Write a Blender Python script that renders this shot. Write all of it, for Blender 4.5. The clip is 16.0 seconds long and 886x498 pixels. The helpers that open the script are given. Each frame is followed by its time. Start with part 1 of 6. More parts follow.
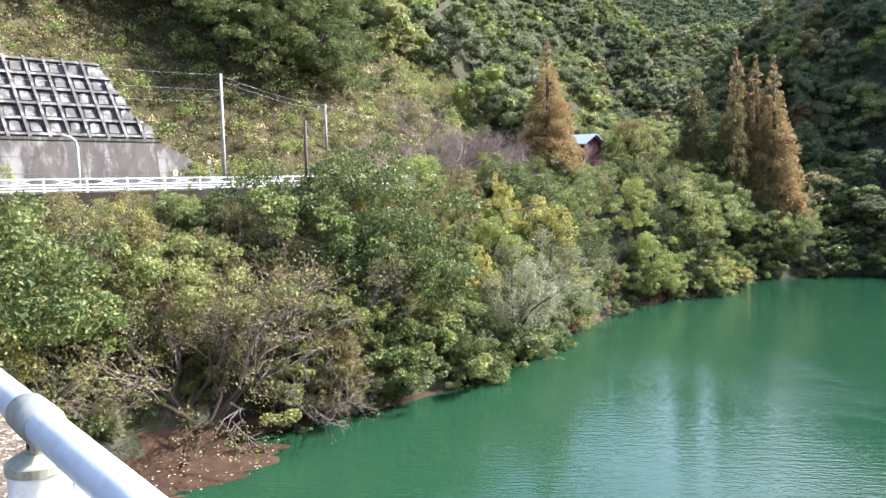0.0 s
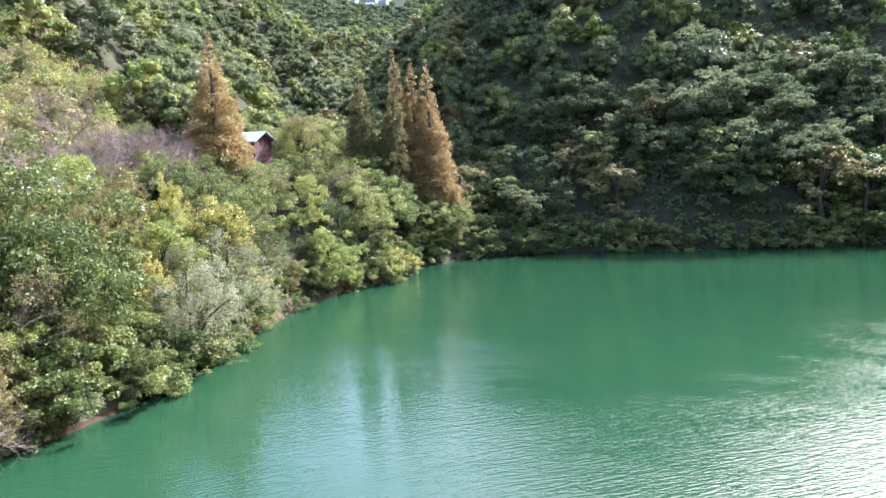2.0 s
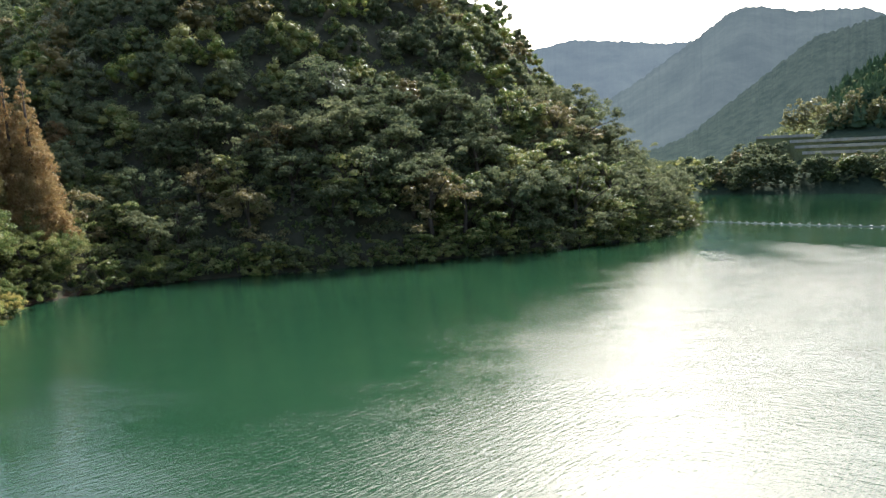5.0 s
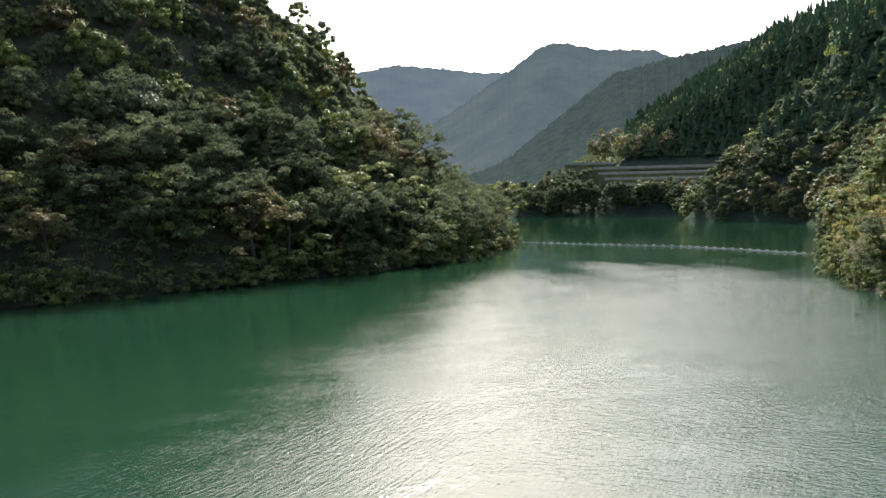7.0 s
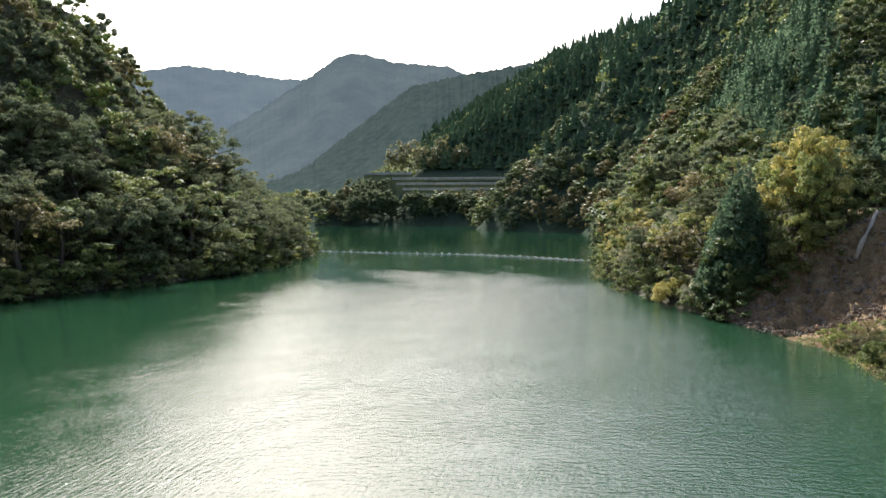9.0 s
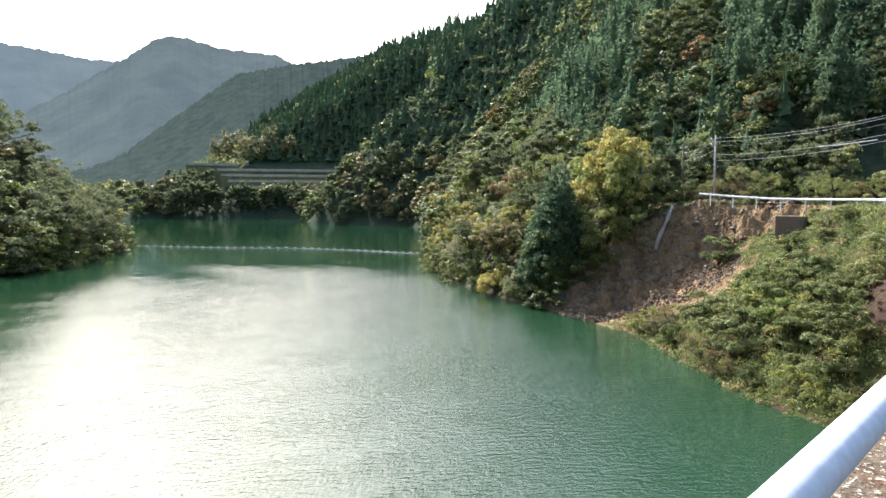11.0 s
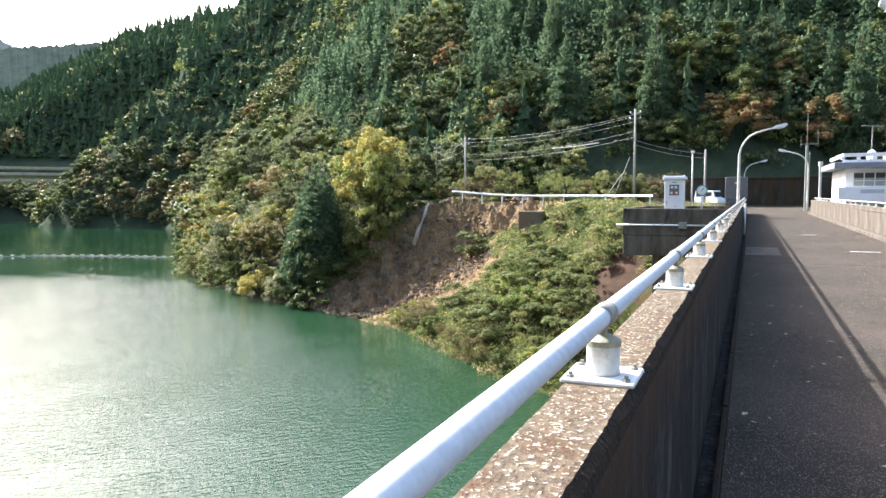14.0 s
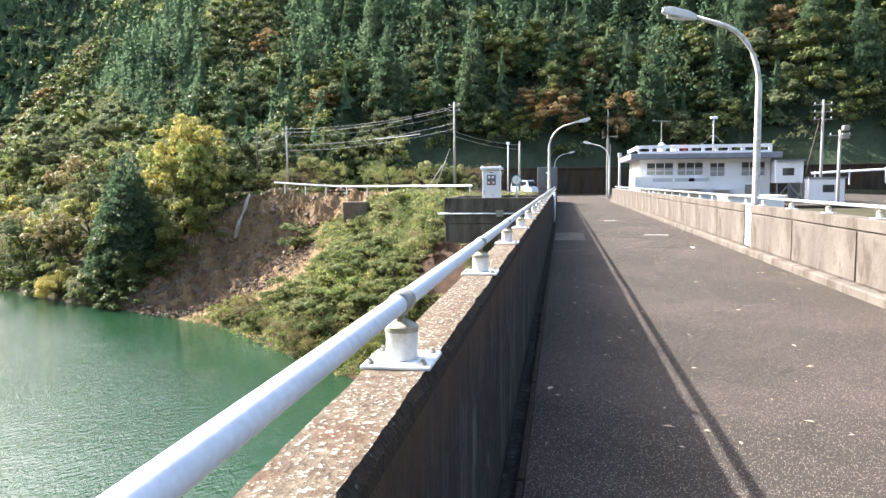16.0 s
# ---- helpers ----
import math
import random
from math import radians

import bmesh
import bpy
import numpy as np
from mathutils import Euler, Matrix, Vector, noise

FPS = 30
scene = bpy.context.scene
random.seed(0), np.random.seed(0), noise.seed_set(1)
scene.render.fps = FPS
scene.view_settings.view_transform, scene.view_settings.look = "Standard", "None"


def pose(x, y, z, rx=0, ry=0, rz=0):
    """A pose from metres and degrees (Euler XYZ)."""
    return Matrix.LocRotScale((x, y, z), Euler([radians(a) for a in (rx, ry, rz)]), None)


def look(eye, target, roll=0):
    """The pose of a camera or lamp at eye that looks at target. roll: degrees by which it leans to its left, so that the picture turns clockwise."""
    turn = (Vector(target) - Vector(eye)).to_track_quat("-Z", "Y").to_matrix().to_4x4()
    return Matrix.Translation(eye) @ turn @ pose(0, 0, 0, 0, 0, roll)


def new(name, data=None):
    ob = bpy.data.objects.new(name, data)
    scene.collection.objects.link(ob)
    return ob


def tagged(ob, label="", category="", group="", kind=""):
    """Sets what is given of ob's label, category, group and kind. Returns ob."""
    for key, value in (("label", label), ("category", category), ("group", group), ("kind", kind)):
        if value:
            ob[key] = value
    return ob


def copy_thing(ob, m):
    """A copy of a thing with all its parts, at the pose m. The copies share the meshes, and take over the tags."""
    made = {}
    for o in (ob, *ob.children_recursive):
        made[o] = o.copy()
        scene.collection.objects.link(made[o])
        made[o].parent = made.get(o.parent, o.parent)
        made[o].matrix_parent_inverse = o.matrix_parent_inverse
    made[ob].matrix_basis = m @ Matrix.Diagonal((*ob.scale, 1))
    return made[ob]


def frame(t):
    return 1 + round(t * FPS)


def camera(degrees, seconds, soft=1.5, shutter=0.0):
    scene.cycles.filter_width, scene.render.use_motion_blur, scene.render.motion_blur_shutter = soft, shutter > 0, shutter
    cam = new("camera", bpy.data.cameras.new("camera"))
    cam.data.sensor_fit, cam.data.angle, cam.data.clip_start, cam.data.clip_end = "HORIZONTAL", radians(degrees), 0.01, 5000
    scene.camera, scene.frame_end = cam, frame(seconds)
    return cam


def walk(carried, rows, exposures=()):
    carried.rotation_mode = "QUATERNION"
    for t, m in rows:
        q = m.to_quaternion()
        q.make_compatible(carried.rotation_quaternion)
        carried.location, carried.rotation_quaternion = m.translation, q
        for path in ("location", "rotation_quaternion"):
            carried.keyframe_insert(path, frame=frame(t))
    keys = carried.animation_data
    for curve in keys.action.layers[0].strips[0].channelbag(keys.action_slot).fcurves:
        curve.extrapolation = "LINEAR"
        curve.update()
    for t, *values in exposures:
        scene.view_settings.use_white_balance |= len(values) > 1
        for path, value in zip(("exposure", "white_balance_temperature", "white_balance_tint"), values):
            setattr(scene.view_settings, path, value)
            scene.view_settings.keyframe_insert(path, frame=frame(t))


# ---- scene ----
cam = camera(62.5, 16.0)
# seconds, x, y, z, then the turn about x, y and z in degrees
PATH = [
    (0.0, -2.765, -0.185, 1.712, 84.07, 0.62, 46.95),
    (0.5, -2.760, -0.179, 1.706, 83.74, 1.02, 41.13),
    (1.0, -2.755, -0.173, 1.698, 83.54, 1.36, 34.87),
    (1.5, -2.750, -0.168, 1.689, 83.49, 1.59, 28.25),
    (2.0, -2.745, -0.162, 1.680, 83.37, 1.77, 21.81),
    (2.5, -2.740, -0.156, 1.669, 83.19, 1.71, 15.73),
    (3.0, -2.735, -0.150, 1.665, 83.12, 1.52, 10.19),
    (3.5, -2.730, -0.144, 1.661, 83.19, 1.32, 5.29),
    (4.0, -2.725, -0.138, 1.657, 83.52, 1.38, 1.02),
    (6.5, -2.496, -0.150, 1.669, 85.65, 1.39, -16.52),
    (7.0, -2.478, -0.137, 1.674, 85.79, 1.03, -20.03),
    (7.5, -2.462, -0.121, 1.679, 86.04, 0.66, -23.94),
    (8.0, -2.447, -0.107, 1.684, 86.21, 0.57, -27.90),
    (8.5, -2.435, -0.091, 1.690, 86.32, 0.46, -31.80),
    (9.0, -2.421, -0.076, 1.695, 86.31, 0.27, -35.63),
    (9.5, -2.402, -0.062, 1.699, 86.10, 0.09, -39.30),
    (12.0, -1.810, -0.168, 1.631, 85.71, -0.06, -54.45),
    (12.5, -1.848, -0.188, 1.642, 85.63, 0.12, -57.41),
    (13.0, -1.905, -0.212, 1.653, 85.62, 0.11, -60.63),
    (13.5, -1.931, -0.231, 1.660, 85.65, 0.19, -63.81),
    (14.0, -1.941, -0.252, 1.664, 85.68, 0.18, -67.21),
    (14.5, -1.943, -0.274, 1.667, 85.65, 0.16, -70.94),
    (15.0, -1.941, -0.301, 1.669, 85.43, 0.30, -74.48),
    (15.5, -1.936, -0.316, 1.667, 85.16, 0.43, -77.84),
    (16.0, -1.943, -0.332, 1.664, 84.86, 0.55, -80.85),
]
EXPOSURES = [(0.0, 1.92, 5500, 12), (1.5, 2.2, 5400, 13), (3.0, 2.3, 5600, 13), (4.2, 1.85, 5800, 11), (6.3, 0.85, 5900, 10), (8.0, 0.95, 5900, 10), (9.7, 1.15, 5900, 10), (11.8, 1.55, 5900, 10), (14.0, 1.78, 6000, 10), (16.0, 1.96, 6050, 11)]
walk(cam, [(t, pose(x, y, z, rx, ry, rz)) for t, x, y, z, rx, ry, rz in PATH], EXPOSURES)

# ---- light: low autumn sun over the lake, hazy sky ----
SUN_BEARING, SUN_HEIGHT = 67.0, 40.0   # degrees from the dam's axis towards the lake, above the horizon
world = bpy.data.worlds.new("sky")
scene.world = world
world.use_nodes = True
wt = world.node_tree
sky = wt.nodes.new("ShaderNodeTexSky")
sky.sky_type, sky.sun_disc = "NISHITA", False
sky.sun_elevation, sky.sun_rotation = radians(SUN_HEIGHT), radians(90 - SUN_BEARING)
sky.altitude, sky.air_density, sky.dust_density, sky.ozone_density = 100, 1.2, 5.5, 1.0
wt.links.new(sky.outputs[0], wt.nodes["Background"].inputs[0])
wt.nodes["Background"].inputs[1].default_value = 0.15
sun_data = bpy.data.lights.new("sun", "SUN")
sun_data.energy, sun_data.angle, sun_data.color = 5.0, radians(0.6), (1.0, 0.955, 0.89)
sun = new("sun", sun_data)
sb, sh = radians(SUN_BEARING), radians(SUN_HEIGHT)
sun_dir = Vector((math.cos(sb) * math.cos(sh), math.sin(sb) * math.cos(sh), math.sin(sh)))
sun.matrix_world = look(sun_dir * 300, (0, 0, 0))

# ---- materials ----
def nodes_of(name):
    m = bpy.data.materials.new(name)
    m.use_nodes = True
    t = m.node_tree
    return m, t, t.nodes["Principled BSDF"], t.nodes.new, t.links.new


def noise_node(t, scale, detail=5, rough=0.6, stretch=None, coord="Object"):
    """A noise of that scale per metre, stretched along the axes if asked."""
    tc = t.nodes.new("ShaderNodeTexCoord")
    mp = t.nodes.new("ShaderNodeMapping")
    if stretch:
        mp.inputs["Scale"].default_value = stretch
    nz = t.nodes.new("ShaderNodeTexNoise")
    nz.inputs["Scale"].default_value, nz.inputs["Detail"].default_value, nz.inputs["Roughness"].default_value = scale, detail, rough
    t.links.new(tc.outputs[coord], mp.inputs[0])
    t.links.new(mp.outputs[0], nz.inputs["Vector"])
    return nz.outputs["Fac"]


def ramp(t, fac, stops):
    r = t.nodes.new("ShaderNodeValToRGB")
    el = r.color_ramp.elements
    while len(el) < len(stops):
        el.new(0.5)
    for e, (p, c) in zip(el, stops):
        e.position, e.color = p, (*c, 1)
    t.links.new(fac, r.inputs[0])
    return r.outputs[0]


def blend(t, fac, a, b, mode="MIX"):
    m = t.nodes.new("ShaderNodeMix")
    m.data_type, m.blend_type = "RGBA", mode
    for sock, v in ((m.inputs["Factor"], fac), (m.inputs["A"], a), (m.inputs["B"], b)):
        if isinstance(v, (int, float)):
            sock.default_value = v
        elif isinstance(v, tuple):
            sock.default_value = (*v, 1)
        else:
            t.links.new(v, sock)
    return m.outputs["Result"]


def bump(t, bsdf, height, strength, distance=0.02):
    b = t.nodes.new("ShaderNodeBump")
    b.inputs["Strength"].default_value, b.inputs["Distance"].default_value = strength, distance
    t.links.new(height, b.inputs["Height"])
    t.links.new(b.outputs[0], bsdf.inputs["Normal"])


def surface(name, dark, light, scale=3.0, rough=0.8, metal=0.0, grain=60.0, relief=0.3, dist=0.01, stretch=None, stain=None, stain_scale=0.6, lo=0.35, hi=0.65):
    """A worn surface: two tones broken up by noise, a fine grain in relief, and stains of their own shape."""
    m, t, b, add, link = nodes_of(name)
    big = noise_node(t, scale, stretch=stretch)
    fine = noise_node(t, grain, 3)
    col = ramp(t, big, [(lo, dark), (hi, light)])
    col = blend(t, 0.35, col, ramp(t, fine, [(0.3, tuple(0.6 * c for c in dark)), (0.7, light)]))
    if stain:
        col = blend(t, ramp(t, noise_node(t, stain_scale, 6, 0.7, stretch), [(0.5, (0, 0, 0)), (0.62, (1, 1, 1))]), col, stain)
    link(col, b.inputs["Base Color"])
    b.inputs["Roughness"].default_value, b.inputs["Metallic"].default_value = rough, metal
    b.inputs["Specular IOR Level"].default_value = 0.03 if rough > 0.94 else 0.15 if rough > 0.8 else 0.5
    bump(t, b, fine, relief, dist)
    return m


def foliage(name, shades, patch=0.5, shine=0.5, through_leaf=0.38):
    """Leaves: a shade for each leaf, for each spray and for each plant, lit through from behind."""
    m, t, b, add, link = nodes_of(name)
    geo, info = add("ShaderNodeNewGeometry"), add("ShaderNodeObjectInfo")
    spray = noise_node(t, patch, 3)
    s = add("ShaderNodeMath"); s.operation = "MULTIPLY_ADD"
    link(geo.outputs["Random Per Island"], s.inputs[0]); s.inputs[1].default_value = 0.70
    link(spray, s.inputs[2])
    s2 = add("ShaderNodeMath"); s2.operation = "MULTIPLY_ADD"
    link(info.outputs["Random"], s2.inputs[0]); s2.inputs[1].default_value = 0.50
    link(s.outputs[0], s2.inputs[2])
    even = add("ShaderNodeMath"); even.operation = "MULTIPLY"
    link(s2.outputs[0], even.inputs[0]); even.inputs[1].default_value = 0.60
    n = len(shades)
    col = ramp(t, even.outputs[0], [(0.22 + 0.58 * i / (n - 1), tuple(1.5 * k for k in c)) for i, c in enumerate(shades)])
    link(col, b.inputs["Base Color"])
    b.inputs["Roughness"].default_value = shine
    b.inputs["Specular IOR Level"].default_value = 0.20 if shine < 0.4 else 0.14 if shine < 0.6 else 0.04
    tr = add("ShaderNodeBsdfTranslucent")
    link(col, tr.inputs["Color"])
    mix = add("ShaderNodeMixShader")
    mix.inputs[0].default_value = through_leaf
    link(b.outputs[0], mix.inputs[1]); link(tr.outputs[0], mix.inputs[2])
    link(mix.outputs[0], t.nodes["Material Output"].inputs[0])
    return m


def water_material():
    """Green turbid lake water under a light breeze; the far reach lies calm with a few ruffled streaks."""
    m, t, b, add, link = nodes_of("lake_water")
    deep = noise_node(t, 0.02, 3)
    link(ramp(t, deep, [(0.3, (0.0095, 0.032, 0.0150)), (0.7, (0.0135, 0.041, 0.0185))]), b.inputs["Base Color"])
    b.inputs["IOR"].default_value = 1.33
    b.inputs["Specular IOR Level"].default_value = 0.5
    tc = add("ShaderNodeTexCoord")

    def calc(op, a, b_=None, c=None):
        q = add("ShaderNodeMath"); q.operation = op
        for sock, v in zip(q.inputs, (a, b_, c)):
            if isinstance(v, (int, float)):
                sock.default_value = v
            elif v is not None:
                link(v, sock)
        return q.outputs[0]

    def ripples(crest, along, across, detail=2, rough=0.5, bend=0.0):
        """Waves whose crests run at that bearing, in waves per metre along and across them."""
        mp, nz = add("ShaderNodeMapping"), add("ShaderNodeTexNoise")
        mp.vector_type = "TEXTURE"
        mp.inputs["Rotation"].default_value = (0, 0, radians(crest))
        mp.inputs["Scale"].default_value = (1 / along, 1 / across, 1)
        link(tc.outputs["Object"], mp.inputs[0]); link(mp.outputs[0], nz.inputs["Vector"])
        nz.inputs["Scale"].default_value, nz.inputs["Detail"].default_value, nz.inputs["Roughness"].default_value, nz.inputs["Distortion"].default_value = 1.0, detail, rough, bend
        return nz.outputs["Fac"]

    # breeze: gusts of two sizes, and the calm reach past the float line
    gust = ramp(t, noise_node(t, 0.045, 3, stretch=(0.8, 1.4, 1)), [(0.34, (0.55, 0.55, 0.55)), (0.62, (1, 1, 1))])
    cat = ramp(t, noise_node(t, 0.25, 3, stretch=(0.7, 1.3, 1)), [(0.32, (0.6, 0.6, 0.6)), (0.6, (1, 1, 1))])
    wind = calc("MULTIPLY", gust, cat)
    # the open reach is more ruffled than the bay in the lee of the headland
    lee = add("ShaderNodeVectorMath"); lee.operation = "DOT_PRODUCT"
    link(tc.outputs["Object"], lee.inputs[0]); lee.inputs[1].default_value = (0.891, -0.454, 0)
    fetch = add("ShaderNodeMapRange"); fetch.interpolation_type = "SMOOTHSTEP"
    for k, v in zip(("From Min", "From Max", "To Min", "To Max"), (-24.0, 32.0, 0.0, 1.0)):
        fetch.inputs[k].default_value = v
    link(calc("MULTIPLY_ADD", noise_node(t, 0.08, 3), 14.0, lee.outputs["Value"]), fetch.inputs["Value"])
    open_ = fetch.outputs[0]
    wind = calc("MULTIPLY", wind, calc("MULTIPLY_ADD", open_, 2.0, 0.78))
    reach = add("ShaderNodeVectorMath"); reach.operation = "DOT_PRODUCT"
    link(tc.outputs["Object"], reach.inputs[0])
    reach.inputs[1].default_value = (0.5 / 100, 0.86 / 100, 0)
    streak = noise_node(t, 0.05, 3, stretch=(1.6, 0.5, 1))
    calm = ramp(t, calc("MULTIPLY_ADD", streak, -0.9, reach.outputs["Value"]), [(0.0, (1, 1, 1)), (0.40, (0.9, 0.9, 0.9)), (0.60, (0.5, 0.5, 0.5)), (0.78, (0.10, 0.10, 0.10))])
    wind = calc("MULTIPLY", wind, calm)
    h = calc("MULTIPLY", ripples(42, 0.75, 4.8, 2, 0.5, 0.3), calc("MULTIPLY_ADD", open_, -0.20, 0.27))
    h = calc("MULTIPLY_ADD", ripples(32, 2.4, 8.0, 2), calc("MULTIPLY_ADD", open_, -0.12, 0.22), h)
    h = calc("MULTIPLY_ADD", ripples(-40, 1.5, 3.6, 3, 0.6), calc("MULTIPLY_ADD", open_, 0.34, 0.06), h)
    link(calc("MULTIPLY_ADD", wind, 0.022, 0.018), b.inputs["Roughness"])
    bump(t, b, calc("MULTIPLY", h, wind), 1.0, 0.12)
    return m


def speckled(name, dark, light, speck, scale, speck_scale, lo, hi, rough, relief, dist, patch=None, patch_scale=3.0, stretch=None, chips=False):
    """A mottled ground tone with sharp small specks and larger patches; chips: round grains in place of streaky specks."""
    m, t, b, add, link = nodes_of(name)
    col = ramp(t, noise_node(t, scale, 6, 0.65, stretch), [(0.35, dark), (0.65, light)])
    if patch:
        col = blend(t, ramp(t, noise_node(t, patch_scale, 5, 0.7, stretch), [(0.47, (0, 0, 0)), (0.62, (0.8, 0.8, 0.8))]), col, patch)
    if chips:
        tc, vo, sep = add("ShaderNodeTexCoord"), add("ShaderNodeTexVoronoi"), add("ShaderNodeSeparateColor")
        vo.inputs["Scale"].default_value = speck_scale
        link(tc.outputs["Object"], vo.inputs["Vector"]); link(vo.outputs["Color"], sep.inputs[0])
        big = ramp(t, sep.outputs[0], [(lo, (0, 0, 0)), (hi, (1, 1, 1))])
        dot = ramp(t, vo.outputs["Distance"], [(0.22, (1, 1, 1)), (0.42, (0, 0, 0))])
        mask = blend(t, 1.0, big, dot, "MULTIPLY")
        fine = vo.outputs["Distance"]
    else:
        fine = noise_node(t, speck_scale, 3, 0.6, stretch)
        mask = ramp(t, fine, [(lo, (0, 0, 0)), (hi, (1, 1, 1))])
    col = blend(t, mask, col, speck)
    link(col, b.inputs["Base Color"])
    b.inputs["Roughness"].default_value = rough
    b.inputs["Specular IOR Level"].default_value = 0.2
    bump(t, b, fine, relief, dist)
    return m


def parapet_face():
    """Old formed concrete, weathered and also painted near black for shade, a rusty moss band under the top and thin
    lime runs down the face.
    """
    m, t, b, add, link = nodes_of("weathered_concrete_dark")
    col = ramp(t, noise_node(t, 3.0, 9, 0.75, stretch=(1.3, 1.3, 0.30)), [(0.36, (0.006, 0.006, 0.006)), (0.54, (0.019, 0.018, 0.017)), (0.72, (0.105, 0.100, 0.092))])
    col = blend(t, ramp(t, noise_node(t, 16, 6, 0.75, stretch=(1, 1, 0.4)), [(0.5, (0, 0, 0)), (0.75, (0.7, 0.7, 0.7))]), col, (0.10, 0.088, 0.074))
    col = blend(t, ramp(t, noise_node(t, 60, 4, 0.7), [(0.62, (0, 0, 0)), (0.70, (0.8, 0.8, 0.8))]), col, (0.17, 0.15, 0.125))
    tc, sep, add_ = add("ShaderNodeTexCoord"), add("ShaderNodeSeparateXYZ"), add("ShaderNodeMath")
    link(tc.outputs["Object"], sep.inputs[0])
    add_.operation = "MULTIPLY_ADD"
    link(noise_node(t, 4.0, 4, 0.7, stretch=(1, 1, 0.3)), add_.inputs[0]); add_.inputs[1].default_value = 0.75; link(sep.outputs["Z"], add_.inputs[2])
    col = blend(t, moss_band(t, add_.outputs[0]), col, (0.060, 0.034, 0.018))
    run = noise_node(t, 11, 5, 0.7, stretch=(1.5, 1.5, 0.085))
    dash = noise_node(t, 9, 3, 0.6, stretch=(0.6, 0.6, 0.6))
    mask = blend(t, 1.0, ramp(t, run, [(0.61, (0, 0, 0)), (0.69, (1, 1, 1))]), ramp(t, dash, [(0.48, (0, 0, 0)), (0.60, (1, 1, 1))]), "MULTIPLY")
    col = blend(t, mask, col, (0.21, 0.185, 0.155))
    link(col, b.inputs["Base Color"])
    b.inputs["Roughness"].default_value = 0.92
    b.inputs["Specular IOR Level"].default_value = 0.2
    bump(t, b, noise_node(t, 45, 5, 0.7), 0.7, 0.012)
    return m


def moss_band(t, level):
    """Grows from nothing at the foot to full at the top edge."""
    mr = t.nodes.new("ShaderNodeMapRange")
    mr.inputs["From Min"].default_value, mr.inputs["From Max"].default_value = 1.18, 1.56
    mr.inputs["To Max"].default_value = 0.85
    t.links.new(level, mr.inputs["Value"])
    return mr.outputs[0]


M_WATER = water_material()
M_FLOOR = surface("forest_floor", (0.038, 0.040, 0.024), (0.080, 0.072, 0.044), 0.6, 0.95, grain=6, relief=0.6, dist=0.1)
M_SOIL = surface("bare_earth", (0.135, 0.083, 0.041), (0.31, 0.215, 0.120), 1.3, 0.95, grain=5, relief=1.0, dist=0.30, stain=(0.23, 0.175, 0.108), stain_scale=1.1)
M_MUD = surface("lake_mud", (0.026, 0.015, 0.008), (0.070, 0.039, 0.021), 1.6, 0.9, grain=8, relief=0.6, dist=0.05)
M_ROCK = surface("rock", (0.11, 0.086, 0.062), (0.24, 0.195, 0.15), 1.2, 0.9, grain=9, relief=0.8, dist=0.05, stain=(0.18, 0.10, 0.06))
M_GRASS = surface("grassy_bank", (0.025, 0.035, 0.010), (0.070, 0.080, 0.025), 0.8, 0.95, grain=12, relief=0.8, dist=0.08, stain=(0.075, 0.055, 0.028))
M_ASPHALT = speckled("asphalt", (0.0165, 0.0134, 0.0105), (0.057, 0.0455, 0.0345), (0.40, 0.335, 0.255), 90, 105, 0.48, 0.85, 0.9, 0.9, 0.010, (0.060, 0.046, 0.037), 0.35, chips=True)
M_PARAPET = parapet_face()
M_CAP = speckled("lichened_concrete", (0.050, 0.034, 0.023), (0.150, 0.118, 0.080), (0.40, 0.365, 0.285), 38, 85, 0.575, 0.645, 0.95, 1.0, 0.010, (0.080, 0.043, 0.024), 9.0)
M_ROADWALL = surface("mossy_road_wall", (0.022, 0.019, 0.015), (0.065, 0.054, 0.043), 1.2, 0.95, grain=20, relief=0.5, dist=0.02, stretch=(1.3, 1.3, 0.3), stain=(0.05, 0.035, 0.02), stain_scale=0.8)
M_CRUST = speckled("moss_crust", (0.008, 0.007, 0.006), (0.034, 0.026, 0.018), (0.16, 0.14, 0.11), 40, 70, 0.66, 0.74, 0.95, 1.0, 0.01, (0.04, 0.024, 0.012), 9.0)
M_SCRUBSOIL = surface("overgrown_slope", (0.030, 0.028, 0.012), (0.085, 0.070, 0.032), 0.9, 0.95, grain=6, relief=0.9, dist=0.2, stain=(0.10, 0.082, 0.045), stain_scale=1.5)
M_CONCRETE = surface("concrete", (0.090, 0.076, 0.062), (0.158, 0.135, 0.110), 1.6, 0.9, grain=45, relief=0.4, dist=0.006, stretch=(1, 1, 0.45), stain=(0.070, 0.055, 0.042), stain_scale=2.6)
M_DARKCON = surface("stained_concrete", (0.055, 0.045, 0.035), (0.17, 0.145, 0.115), 1.4, 0.92, grain=40, relief=0.5, dist=0.01, stretch=(1.3, 1.3, 0.3), stain=(0.035, 0.03, 0.025), stain_scale=0.8)
M_BANDCON = surface("retaining_concrete", (0.062, 0.053, 0.045), (0.12, 0.104, 0.088), 1.0, 0.92, grain=30, relief=0.4, dist=0.01, stretch=(1, 1, 0.3), stain=(0.22, 0.20, 0.175), stain_scale=0.8)
M_WHITE = surface("white_paint", (0.68, 0.70, 0.72), (0.80, 0.81, 0.82), 2.0, 0.35, grain=25, relief=0.05)
M_WORN = surface("worn_white_paint", (0.50, 0.49, 0.45), (0.74, 0.73, 0.69), 6.0, 0.55, grain=40, relief=0.15, dist=0.002, stain=(0.42, 0.38, 0.28), stain_scale=9)
